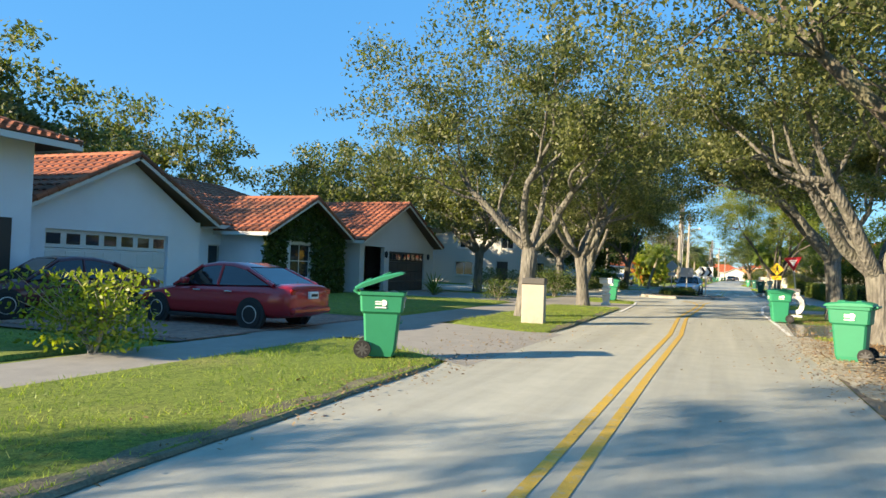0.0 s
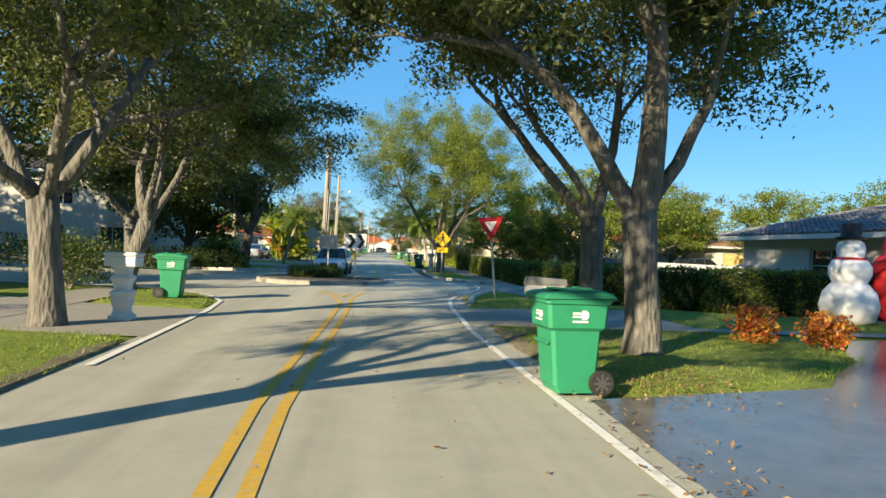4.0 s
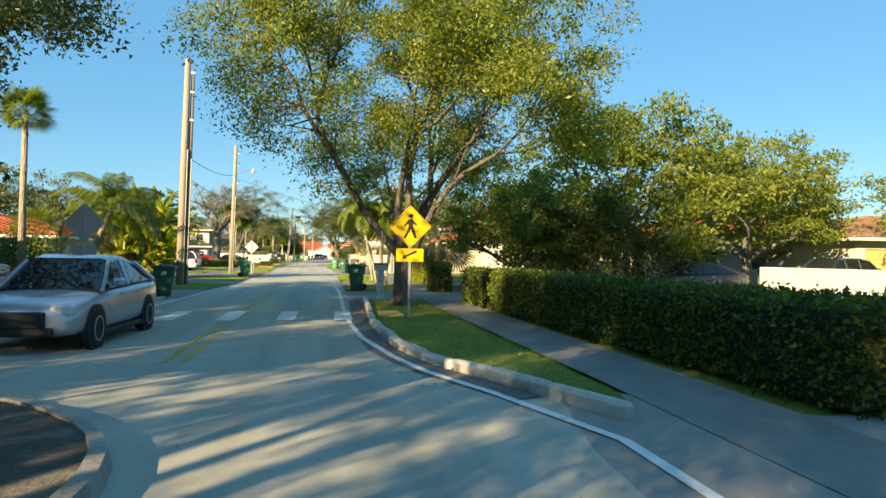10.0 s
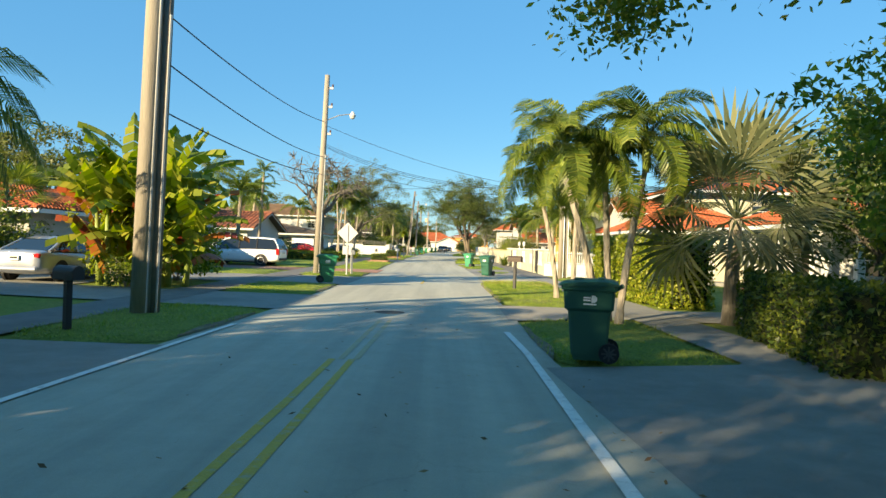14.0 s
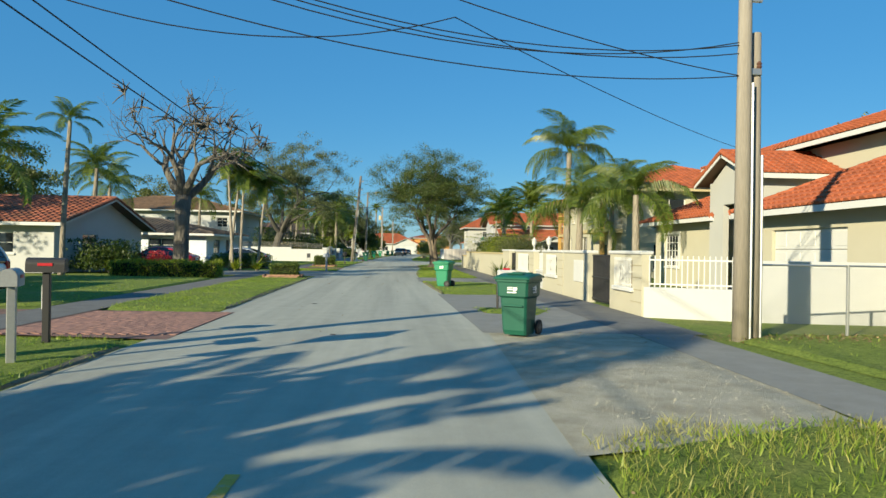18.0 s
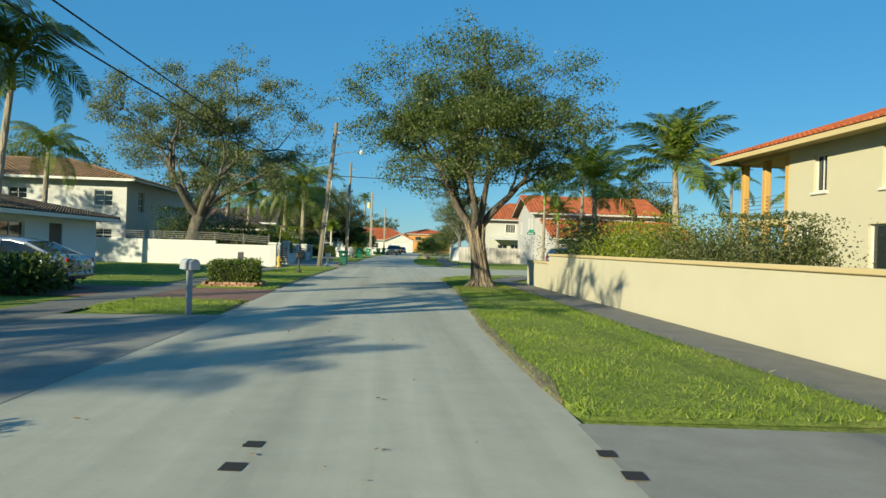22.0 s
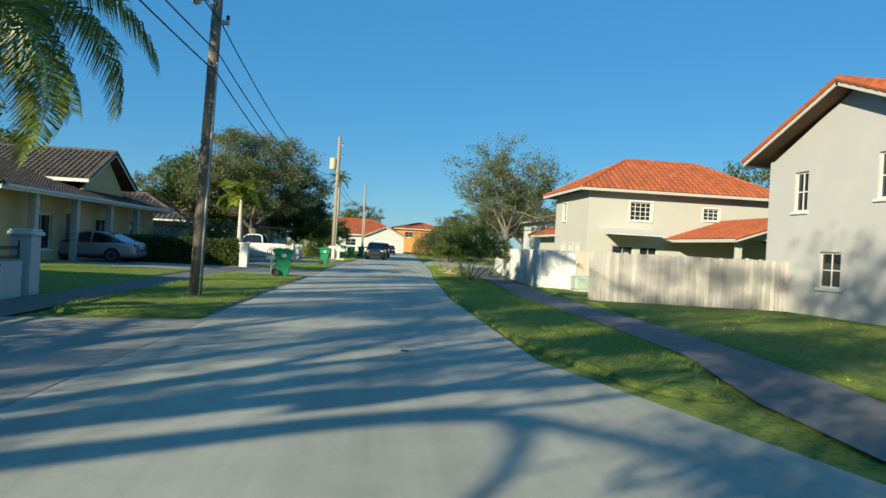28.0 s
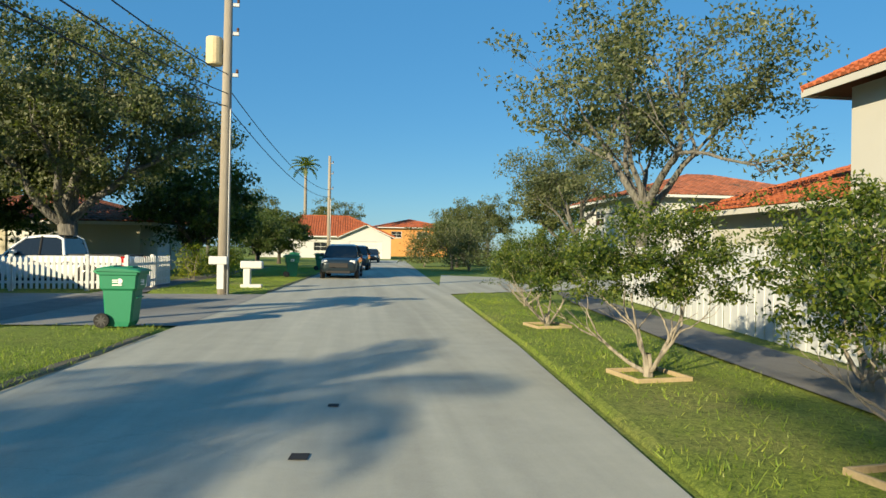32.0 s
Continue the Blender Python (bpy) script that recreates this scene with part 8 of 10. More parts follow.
# taller dry grass at the edge of the gravel
rd = np.random.default_rng(44)
n = 5200
p = np.stack([rd.uniform(4.1, 7.0, n), rd.uniform(88.2, 91.6, n)], 1)
keep = rd.uniform(-1.5, 1.2, n) < np.sin(p[:, 0] * 3.1) + np.sin(p[:, 1] * 2.3 + p[:, 0])
p = p[keep & (p[:, 1] < 91.3 + 0.3 * np.sin(p[:, 0] * 4))]
n = len(p)
b = np.concatenate([p, np.full((n, 1), 0.02)], 1)
a = rd.uniform(0, 6.28, n)
s = np.stack([np.cos(a), np.sin(a), 0 * a], 1) * rd.uniform(0.003, 0.007, (n, 1))
tip = b + np.stack([rd.normal(size=n) * 0.06, rd.normal(size=n) * 0.06, rd.uniform(0.05, 0.13, n)], 1)
tagged(part("dry_grass", quads_mesh("dry_grass", np.stack([b - s, b + s, tip], 1), GRASS_DRY, 3), None), "dry straw coloured grass beside the gravel", "grass", kind="stuff")


# fallen leaves and cut branches
def litter(name, label, patches, seed):
    """Dry leaves lying on the ground in loose patches: centre, spread, count, height."""
    r = np.random.default_rng(seed)
    out = []
    for x, y, sx, sy, n, z in patches:
        c = np.stack([x + r.normal(size=n) * sx, y + r.normal(size=n) * sy, z + r.uniform(0.002, 0.03, n)], 1)
        d = unit(r.normal(size=(n, 3)) * [1, 1, 0.25])
        sd = unit(np.cross(d, [0, 0, 1.0])) + r.normal(size=(n, 3)) * [0, 0, 0.3]
        ln = r.uniform(0.035, 0.08, (n, 1))
        out.append(np.stack([c, c + d * ln * 0.5 + sd * ln * 0.22, c + d * ln, c + d * ln * 0.5 - sd * ln * 0.22], 1))
    return tagged(part(name, quads_mesh(name, np.concatenate(out), LITTER), None), label, "leaves", kind="stuff")


litter("fallen_leaves", "dry brown leaves strewn over the verge and gutter",
       [(3.6, 14.6, 0.6, 1.0, 3200, 0.02), (2.9, 12.6, 0.5, 1.2, 1600, 0.02), (3.3, 9.0, 0.7, 1.6, 3000, 0.025), (2.6, 18.5, 0.3, 2.5, 500, 0.014), (3.6, 23.5, 0.7, 0.7, 800, 0.055), (4.2, 28.0, 0.8, 1.0, 900, 0.055),
        (-3.5, 5.0, 0.35, 2.2, 700, 0.03), (-3.6, 11.0, 0.8, 1.6, 350, 0.01), (-3.7, 15.2, 0.6, 1.0, 250, 0.02), (3.4, 38.2, 0.35, 1.3, 500, 0.016), (3.7, 57, 0.15, 4.0, 700, 0.016), (5.0, 60.5, 0.6, 1.2, 500, 0.055),
        (5.6, 142.0, 0.9, 2.0, 900, 0.055), (4.5, 146.0, 0.4, 3.0, 400, 0.015), (0.3, 20.0, 1.6, 9.0, 160, 0.014), (1.6, 66, 1.6, 8, 120, 0.014), (1.8, 118, 1.5, 12, 120, 0.014)], 3)
pile = thing("branch_pile", "heap of cut brown branches beside the bin", "branches", (3.35, 9.7, 0.02))
rp = np.random.default_rng(8)
for k in range(34):
    a = rp.uniform(0, 6.28)
    c = Vector((rp.normal() * 0.3, rp.normal() * 0.3, 0.03 + abs(rp.normal()) * 0.12))
    d = Vector((math.cos(a), math.sin(a), rp.normal() * 0.2)) * rp.uniform(0.25, 0.6)
    part("cut_branch", Geo().tube([c - d, c + Vector((0, 0, 0.05)), c + d + Vector((rp.normal() * 0.1, rp.normal() * 0.1, 0))], [0.016, 0.012, 0.005], 5), BARK_DARK, pile)
litter("weeds", "dry brown weeds along the foot of the fence", [(10.6, 97.3, 1.6, 0.3, 1200, 0.03), (13.6, 97.4, 1.6, 0.3, 900, 0.03)], 5)
rg2 = np.random.default_rng(12)
stones = []
for x, y in np.stack([rg2.uniform(4.5, 6.9, 700), rg2.uniform(91.6, 97.0, 700)], 1):
    k = rg2.uniform(0.005, 0.014)
    p = [np.array([x, y, 0.012]) + k * np.array(v) for v in ((-1, -0.8, 0), (1, -0.9, 0), (0.9, 1, 0), (-0.8, 0.9, 0), (0.1, 0.1, 0.8))]
    stones += [[p[0], p[1], p[4]], [p[1], p[2], p[4]], [p[2], p[3], p[4]], [p[3], p[0], p[4]]]
tagged(part("gravel", quads_mesh("gravel", np.array(stones), DIRT, 3), None), "loose pale gravel on the bare shoulder", "gravel", kind="stuff")

# dark planting along the side street
for i, (x, y, rx, h) in enumerate(((-7.3, 54.9, 0.9, 0.9), (-8.6, 54.0, 1.0, 1.0), (-9.9, 52.9, 1.0, 1.05), (-11.2, 51.7, 1.1, 1.1), (-12.8, 51.0, 1.2, 1.2), (-14.6, 50.3, 1.3, 1.3), (-16.6, 49.6, 1.3, 1.4))):
    bush("dark shaggy shrub along the side street", (x, y, 0), rx, 0.8, h, 300 + i, 1500, 0.13, LEAF_DEEP, group="shrubs along the side street")
bush("bright yellow green clump of garden palms", (-8.6, 83.4, 0), 0.9, 0.9, 2.4, 321, 1800, 0.2, LEAF_BRIGHT)
bush("clipped green shrub behind the ivy fence", (-9.4, 208.2, 0), 1.6, 1.0, 1.75, 322, 2400, 0.1, LEAF_HEDGE)
bush("straw coloured shrub before the tan house", (-9.8, 212.5, 0), 0.9, 0.8, 3.3, 323, 900, 0.13, LITTER, low=0.6)
bush("low yellowing bush beside the picket fence", (-3.4, 230.0, 0), 0.8, 0.7, 1.45, 324, 1400, 0.11, LEAF_BRIGHT)
frangi = tree("frangipani_tree", "bare stubby frangipani before the pale wall", 95, 2.6, 0.5, 0.07, 4, (0.0, 0.0), (1, 1), 0, 0, 0.1, LEAF_OAK, BARK_PALE, top=3, spread=0.7, clear=0.5)
put(frangi, -8.6, 211.5, 0)

# ropy aerial roots grown round the ficus trunk
ROOT = bark_mat("brown aerial root", (0.09, 0.065, 0.045), (0.36, 0.28, 0.2), (0.27, 0.23, 0.15))
rr = np.random.default_rng(15)
for k in range(22):
    a = 6.283 * k / 22 + rr.normal() * 0.1
    tw = rr.normal() * 0.35
    pts = []
    for z, rad in ((-0.06, 0.66), (0.05, 0.52), (0.22, 0.37), (0.6, 0.3), (1.2, 0.27), (1.8, 0.27), (2.5, 0.32 + rr.uniform(0, 0.1))):
        b = a + tw * z * 0.4 + rr.normal() * 0.04
        pts.append((math.cos(b) * rad - 0.14 * z, math.sin(b) * rad, z))
    w = rr.uniform(0.035, 0.075)
    part("aerial_root", Geo().tube(pts, [w * 0.5, w * 1.2, w * 1.15, w, w * 0.9, w * 0.8, w * 0.4], 6), ROOT, ficus, smooth=True)

palm("queen_palm", "garden palm with drooping fronds", (-12.6, 189.6, 0), 6.2, 0.17, (QUEEN, 20), (0.2, 0.1), 81, tilt=(-0.8, 1.2), size=0.95)

# a low leafy branch of the ficus reaching over the verge
br = Geo().tube([(0.1, 0.3, 3.3), (-0.2, 1.8, 3.75), (-0.7, 3.2, 3.6), (-1.1, 4.3, 3.25)], [0.06, 0.04, 0.02, 0.006], 6)
rb = np.random.default_rng(19)
tips = []
for k in range(26):
    u = rb.uniform(0.35, 1)
    p = np.array([-0.1 - 1.05 * u * u, 0.4 + 4.0 * u, 3.75 - 0.45 * u * u])
    q = p + [rb.normal() * 0.4, rb.normal() * 0.3, -abs(rb.normal()) * 0.3]
    br.tube([tuple(p), tuple(q)], [0.008, 0.003], 4)
    tips.append((p, q))
part("hanging_branch", br, BARK_SHADED, ficus, smooth=True)
tips = np.array(tips)
pk = rb.integers(0, 26, 620)
uu = rb.uniform(0.2, 1.15, (620, 1))
cc = tips[pk, 0] * (1 - uu) + tips[pk, 1] * uu + rb.normal(size=(620, 3)) * 0.07
tagged(part("leaf_spray", quads_mesh("leaf_spray", leaf_quads(rb, cc, 0.12, width=0.5), LEAF_DEEP), None, ficus), kind="stuff")

again(dark_far, -17.2, 110.2, 220, 0.65)

# ---- things ----
WHITE_PLASTIC = mat("white plastic", (0.75, 0.75, 0.72), 0.5, 0.05)


def bin_thing():
    """A wheeled refuse cart, handle and wheels at the back (+y), front to -y."""
    t = thing("wheelie_bin", "bright green wheeled refuse bin at the kerb", "bin", group="green refuse bins")
    body = Geo()
    ring = []
    for z, wx, wy, oy in ((0.02, 0.225, 0.24, 0.02), (0.1, 0.237, 0.262, 0.0), (0.64, 0.262, 0.312, -0.01), (0.675, 0.298, 0.358, -0.012), (0.9, 0.31, 0.378, -0.015), (0.915, 0.335, 0.405, -0.015), (0.965, 0.338, 0.408, -0.015)):
        c = 0.038
        ring.append([(sx * (wx - (c if k else 0)), sy * (wy - (0 if k else c)) + oy, z) for sx, sy, ks in ((-1, -1, (0, 1)), (1, -1, (1, 0)), (1, 1, (0, 1)), (-1, 1, (1, 0))) for k in ks])
    for r in ring:
        body.v += r
    for i in range(len(ring) - 1):
        body.f += [(8 * i + k, 8 * i + (k + 1) % 8, 8 * i + 8 + (k + 1) % 8, 8 * i + 8 + k) for k in range(8)]
    body.f += [tuple(reversed(range(8)))]
    part("body", body, BIN_GREEN, t)
    lid = Geo()
    prof = [(-0.455, 0.958), (-0.46, 0.985), (-0.4, 1.012), (-0.1, 1.045), (0.25, 1.05), (0.4, 1.02), (0.42, 0.975)]
    for x in (-0.36, -0.31, 0.31, 0.36):
        e = 0.025 if abs(x) > 0.33 else 0.0
        lid.v += [(x, y, z - (e if 0.98 < z else 0)) for y, z in prof]
    n = len(prof)
    for i in range(3):
        lid.f += [(i * n + k, (i + 1) * n + k, (i + 1) * n + k + 1, i * n + k + 1) for k in range(n - 1)] + [(i * n + n - 1, (i + 1) * n + n - 1, (i + 1) * n, i * n)]
    lid.f += [tuple(range(n)), tuple(reversed(range(3 * n, 4 * n)))]
    lid.box(-0.16, -0.25, 1.035, 0.16, -0.1, 1.058, 0.01).box(-0.2, 0.1, 1.045, 0.2, 0.2, 1.066, 0.01)
    part("lid", lid, BIN_GREEN, t)
    part("handle", Geo().tube([(-0.24, 0.39, 0.93), (-0.24, 0.47, 0.97), (0.24, 0.47, 0.97), (0.24, 0.39, 0.93)], 0.018, 8), BIN_GREEN, t)
    part("axle", Geo().tube([(-0.3, 0.27, 0.13), (0.3, 0.27, 0.13)], 0.015, 6), BLACK_METAL, t)
    for s in (-1, 1):
        rot = Matrix.Translation((s * 0.285, 0.27, 0.14)) @ Matrix.Rotation(radians(90), 4, "Y")
        w = part("wheel", Geo().lathe([(0.07, -0.03), (0.135, -0.03), (0.14, 0.0), (0.135, 0.03), (0.07, 0.03)], 18, m=rot), BLACK_RUBBER, t, smooth=False)
        star = [(r * math.cos(k * math.pi / 4 + d), r * math.sin(k * math.pi / 4 + d)) for k in range(8) for r, d in ((0.1, -0.12), (0.1, 0.12), (0.034, math.pi / 8))]
        sp = Geo().prism(star, -0.034, 0.034, rot)
        part("wheel_spider", sp, mat("dark grey plastic", (0.06, 0.06, 0.062), 0.6), w)
    part("catch_bar", Geo().box(-0.2, -0.36, 0.5, 0.2, -0.325, 0.53, 0.01), BIN_GREEN, t)
    for turn, off in ((0, 0.384), (90, 0.31), (-90, 0.31)):
        g = Geo()
        mm = Matrix.Rotation(radians(turn), 4, "Z") @ Matrix.Translation((0.02, -off, 0.8)) @ Matrix.Rotation(radians(86), 4, "X") @ Matrix.Scale(0.82, 4)
        g.prism([(0.0, -0.05), (0.06, -0.05), (0.1, -0.02), (0.1, 0.03), (0.06, 0.06), (0.0, 0.06)], -0.006, 0.004, mm)
        lab = part("printed_mark", g, WHITE_PLASTIC, t, "white printed mark")
        for k, (w0, z) in enumerate(((0.16, 0.025), (0.16, -0.015), (0.2, -0.075))):
            part("bar", Geo().box(-0.14, z - 0.012, -0.006, -0.14 + w0 * (0.8 if k < 2 else 1.15), z + 0.012, 0.004, 0, mm), WHITE_PLASTIC, lab)
    tall = Matrix.Diagonal((0.97, 0.92, 1.08, 1))
    for c in t.children_recursive:
        if not c.name.startswith(("wheel", "axle")):
            c.data.transform(tall)
    return t


first_bin = bin_thing()
first_bin.matrix_basis = pose(-4.45, 6.75, 0.05, 0, 0, 113)
BINS = [(-4.75, 33.7, 0.05, 93, 1), (2.88, 11.75, 0.0, -108, 1.0), (2.45, 22.95, 0.02, -84, 1.0), (4.15, 69.95, 0.05, -104, 0.97), (-2.65, 65.6, 0.02, 96, 0.95), (-2.0, 86.0, 0.05, 104, 0.93), (4.78, 97.7, 0.02, -32, 0.97),
        (4.52, 113.3, 0.02, -118, 0.93), (-1.05, 166.5, 0.02, 89, 0.95), (-1.05, 194.5, 0.05, 104, 0.97), (-0.42, 211.3, 0.05, 89, 0.95), (0.72, 232.5, 0.05, 100, 0.97), (1.6, 243, 0.05, 96, 0.97), (-12.6, 100.5, 0.0, 104, 0.95), (-0.6, 190.0 + 60, 0.05, 93, 0.95)]
DARK_BINS = {(4.78, 97.7), (4.15, 69.95), (-2.65, 65.6), (-1.05, 166.5)}
dark_mesh = {}
for x, y, z, rz, s in BINS:
    b = copy_thing(first_bin, pose(x, y, z, 0, 0, rz))
    b.scale = (s, s, s)
    if (x, y) in DARK_BINS:
        tagged(b, "dark green wheeled refuse bin beside the driveway", "bin", "green refuse bins")
        for c in b.children:
            if c.data and c.data.materials[0] == BIN_GREEN:
                if c.data.name not in dark_mesh:
                    dark_mesh[c.data.name] = c.data.copy()
                    dark_mesh[c.data.name].materials[0] = BIN_DARK
                c.data = dark_mesh[c.data.name]


# the first bin stands with its lid propped up by rubbish
for c in first_bin.children:
    if c.name.startswith("lid"):
        c.matrix_basis = Matrix.Translation((0, 0.41, 0.97)) @ Matrix.Rotation(radians(-21), 4, "X") @ Matrix.Translation((0, -0.41, -0.97))
tagged(first_bin, "bright green wheeled refuse bin with its lid propped open", "bin", "green refuse bins")
brng = np.random.default_rng(2)
for q in range(7):
    bag = Geo().lathe([(0.02, -0.1), (0.1, -0.06), (0.12, 0.0), (0.08, 0.06), (0.02, 0.08)], 7, (brng.uniform(-0.2, 0.2), brng.uniform(-0.3, 0.1), 0.93 + brng.uniform(0, 0.07)))
    part("rubbish_bag", bag, mat("crumpled grey plastic bag", (0.3, 0.31, 0.29), 0.5, 0.3, 30, 6, 0.6), first_bin, "crumpled grey rubbish bag")


# utility poles and cables
def utility_pole(label, at, hgt, r, lean=(0, 0), material=None, arm=None, lamp=None, tank=None, dress=True):
    t = thing("utility_pole", label, "utility pole", at)
    tp = Vector((lean[0], lean[1], hgt))
    part("pole", Geo().tube([(0, 0, -0.3), tp * 0.5, tp], [r * 1.15, r, r * 0.78], 12), material or WOOD_POLE, t, smooth=True)
    for z in ((hgt - 0.6, hgt - 1.5, hgt - 2.8) if dress else ()):
        q = tp * (z / hgt)
        part("bracket", Geo().box(q.x - 0.04, q.y - 0.03, z - 0.08, q.x + r + 0.18, q.y + 0.03, z + 0.04, 0.01), METAL, t)
        part("insulator", Geo().lathe([(0.03, 0), (0.05, 0.03), (0.035, 0.06), (0.05, 0.09), (0.02, 0.13)], 10, (q.x + r + 0.14, q.y, z + 0.04)), mat("brown porcelain", (0.12, 0.06, 0.04), 0.3), t)
    part("conduit", Geo().tube([(r * 0.9, -0.1, 0), tp * 0.3 + Vector((r * 0.9, -0.1, 0)), tp * 0.6 + Vector((r * 0.9, -0.08, 0))], 0.025, 6), METAL, t)
    if lamp:
        z, dx, dy = lamp
        q = tp * (z / hgt)
        part("lamp_arm", Geo().tube([q, q + Vector((dx * 0.5, dy * 0.5, 0.3)), q + Vector((dx, dy, 0.42))], 0.025, 8), METAL, t)
        e = q + Vector((dx, dy, 0.42))
        part("lamp_head", Geo().lathe([(0.05, 0.1), (0.09, 0.02), (0.16, -0.08), (0.15, -0.12), (0.1, -0.22), (0.03, -0.26)], 12, e), mat("pale grey lamp", (0.55, 0.55, 0.53), 0.5), t)
    if tank:
        z = tank
        q = tp * (z / hgt)
        part("transformer", Geo().lathe([(0.05, -0.45), (0.24, -0.43), (0.26, -0.38), (0.26, 0.35), (0.24, 0.42), (0.06, 0.46)], 16, (q.x - r - 0.24, q.y, z)), mat("rusty cream paint", (0.62, 0.5, 0.3), 0.7, 0.2, 20, 3, 0.1, stain=(0.3, 0.14, 0.06)), t, smooth=False)
        part("transformer_bracket", Geo().box(q.x - r - 0.1, q.y - 0.06, z - 0.2, q.x, q.y + 0.06, z - 0.12), METAL, t)
    return t


def cable(p0, p1, sag=0.5, r=0.014, label="thin black overhead cable sagging between poles"):
    p0, p1 = Vector(p0), Vector(p1)
    pts = []
    n = 20
    for i in range(n + 1):
        u = i / n
        q = p0.lerp(p1, u)
        q.z -= sag * 4 * u * (1 - u)
        pts.append(q)
    tagged(part("overhead_cable", Geo().tube(pts, r, 5), CABLE), label, "cable")


utility_pole("pale twin wooden utility pole beside the driveway", (-3.72, 74.1, 0), 10.5, 0.17, (0.2, 0))
utility_pole("pale wooden utility pole strapped to its neighbour", (-3.5, 74.2, 0), 9.8, 0.1, (0.2, 0), WOOD_POLE_DARK, dress=False)
utility_pole("weathered utility pole with two street lamps", (-3.75, 93.7, 0), 9.6, 0.15, (0.25, 0), lamp=(7.4, 1.3, 0.2))
utility_pole("pale double utility pole at the gravel shoulder", (8.72, 97.4, 0), 7.6, 0.13)
utility_pole("pale short utility pole beside the taller one", (8.98, 97.5, 0), 5.5, 0.11, dress=False)
utility_pole("dark leaning utility pole with a street lamp", (-2.35, 162.0, 0), 9.6, 0.16, (0.85, 0.3), WOOD_POLE_DARK, lamp=(7.4, 1.9, 0.3))
utility_pole("dark utility pole with a small lamp", (-1.88, 184.0, 0), 9.6, 0.14, (0.25, 0), WOOD_POLE_DARK, lamp=(7.0, -0.5, 0.0))
utility_pole("weathered utility pole with a rusty transformer", (-0.35, 220.5, 0), 9.7, 0.16, (0.05, 0), WOOD_POLE, tank=7.6)
utility_pole("distant weathered wooden utility pole", (1.6, 258, 0), 9.4, 0.15)
def spans(pts, levels, r):
    """Cables from pole to pole: for every gap the heights at both ends and the sag."""
    for (x0, y0), (x1, y1), lv in zip(pts, pts[1:], levels):
        for z0, z1, sag in lv:
            cable((x0, y0, z0), (x1, y1, z1), sag, r)


spans([(-3.5, 74.1), (-3.6, 93.7), (-1.75, 162.1), (-1.6, 184), (-0.3, 220.5), (1.6, 258)],
      [((6.0, 7.36, 0.3), (5.05, 5.66, 0.3), (4.05, 4.82, 0.25)), ((5.4, 5.6, 1.1), (5.75, 5.9, 1.0)), ((5.4, 5.5, 0.2), (5.6, 6.0, 0.2), (6.9, 6.8, 0.2)),
       ((5.5, 5.9, 1.35), (6.0, 6.3, 1.25), (6.8, 6.9, 1.35)), ((5.9, 5.9, 0.8), (6.5, 6.5, 0.8))], 0.016)
for z0, z1, sag in ((6.3, 5.25, 0.95), (6.15, 5.3, 1.05), (6.2, 5.1, 0.9), (5.4, 4.7, 0.7), (7.2, 4.7, 0.5)):
    cable((-3.55, 93.7, z0), (8.65, 97.4, z1), sag, 0.01)
cable((-3.55, 93.7, 5.2), (3.4, 95.8, 5.0), 0.75, 0.009)
cable((3.4, 95.8, 5.0), (16, 110, 5.2), 0.2, 0.009)
cable((-1.75, 162.2, 6.1), (26, 172, 7.6), 0.35, 0.024)
cable((-1.75, 162.2, 7.0), (-22, 170, 5.4), 0.4, 0.012)


def text_part(name, body, size, m, material, parent):
    cu = bpy.data.curves.new(name, "FONT")
    cu.body, cu.size, cu.align_x, cu.align_y, cu.extrude = body, size, "CENTER", "CENTER", 0.001
    tmp = bpy.data.objects.new(name, cu)
    scene.collection.objects.link(tmp)
    bpy.context.view_layer.update()
    me = bpy.data.meshes.new_from_object(tmp)
    bpy.data.objects.remove(tmp)
    bpy.data.curves.remove(cu)
    me.transform(m)
    me.materials.append(material)
    return part(name, me, material, parent)


# signs
SIGN_RED, SIGN_YELLOW = mat("red sign sheet", (0.5, 0.02, 0.03), 0.4, 0.05), mat("yellow sign sheet", (0.58, 0.38, 0.02), 0.4, 0.05)
SIGN_WHITE, SIGN_BLACK = mat("white sign sheet", (0.78, 0.78, 0.76), 0.4, 0.04), mat("black sign sheet", (0.015, 0.015, 0.016), 0.5, 0.05)
SIGN_BACK = mat("bare aluminium sign back", (0.42, 0.43, 0.44), 0.5, 0.08, 30, 2, 0.03, metal=0.4)


def post_sign(name, label, at, rz, hgt):
    t = thing(name, label, "road sign", at, rz)
    part("post", Geo().box(-0.035, -0.005, -0.1, 0.035, 0.03, hgt, 0.006), METAL, t)
    return t


def tri(s, z):
    return [(-s / 2, z), (0, z - s * 0.866), (s / 2, z)]


RX = Matrix.Rotation(radians(90), 4, "X")
t = post_sign("yield_sign", "red and white triangular yield sign on a leaning metal post", (4.3, 37.28, 0), -4, 2.5)
t.matrix_world = pose(4.3, 37.28, 0, 0, -5.5, -4)
part("plate", Geo().prism(fillet(tri(0.87, 2.66), 3, 0.05), 0.01, 0.016, RX), SIGN_RED, t)
part("white_field", Geo().prism(fillet(tri(0.4, 2.52), 3, 0.02), 0.0165, 0.019, RX), SIGN_WHITE, t)
text_part("lettering", "YIELD", 0.105, Matrix.Translation((0, -0.0205, 2.445)) @ RX, SIGN_RED, t)
t = post_sign("crossing_sign", "yellow diamond pedestrian crossing sign with an arrow plate", (4.66, 57.3, 0), -3, 2.6)
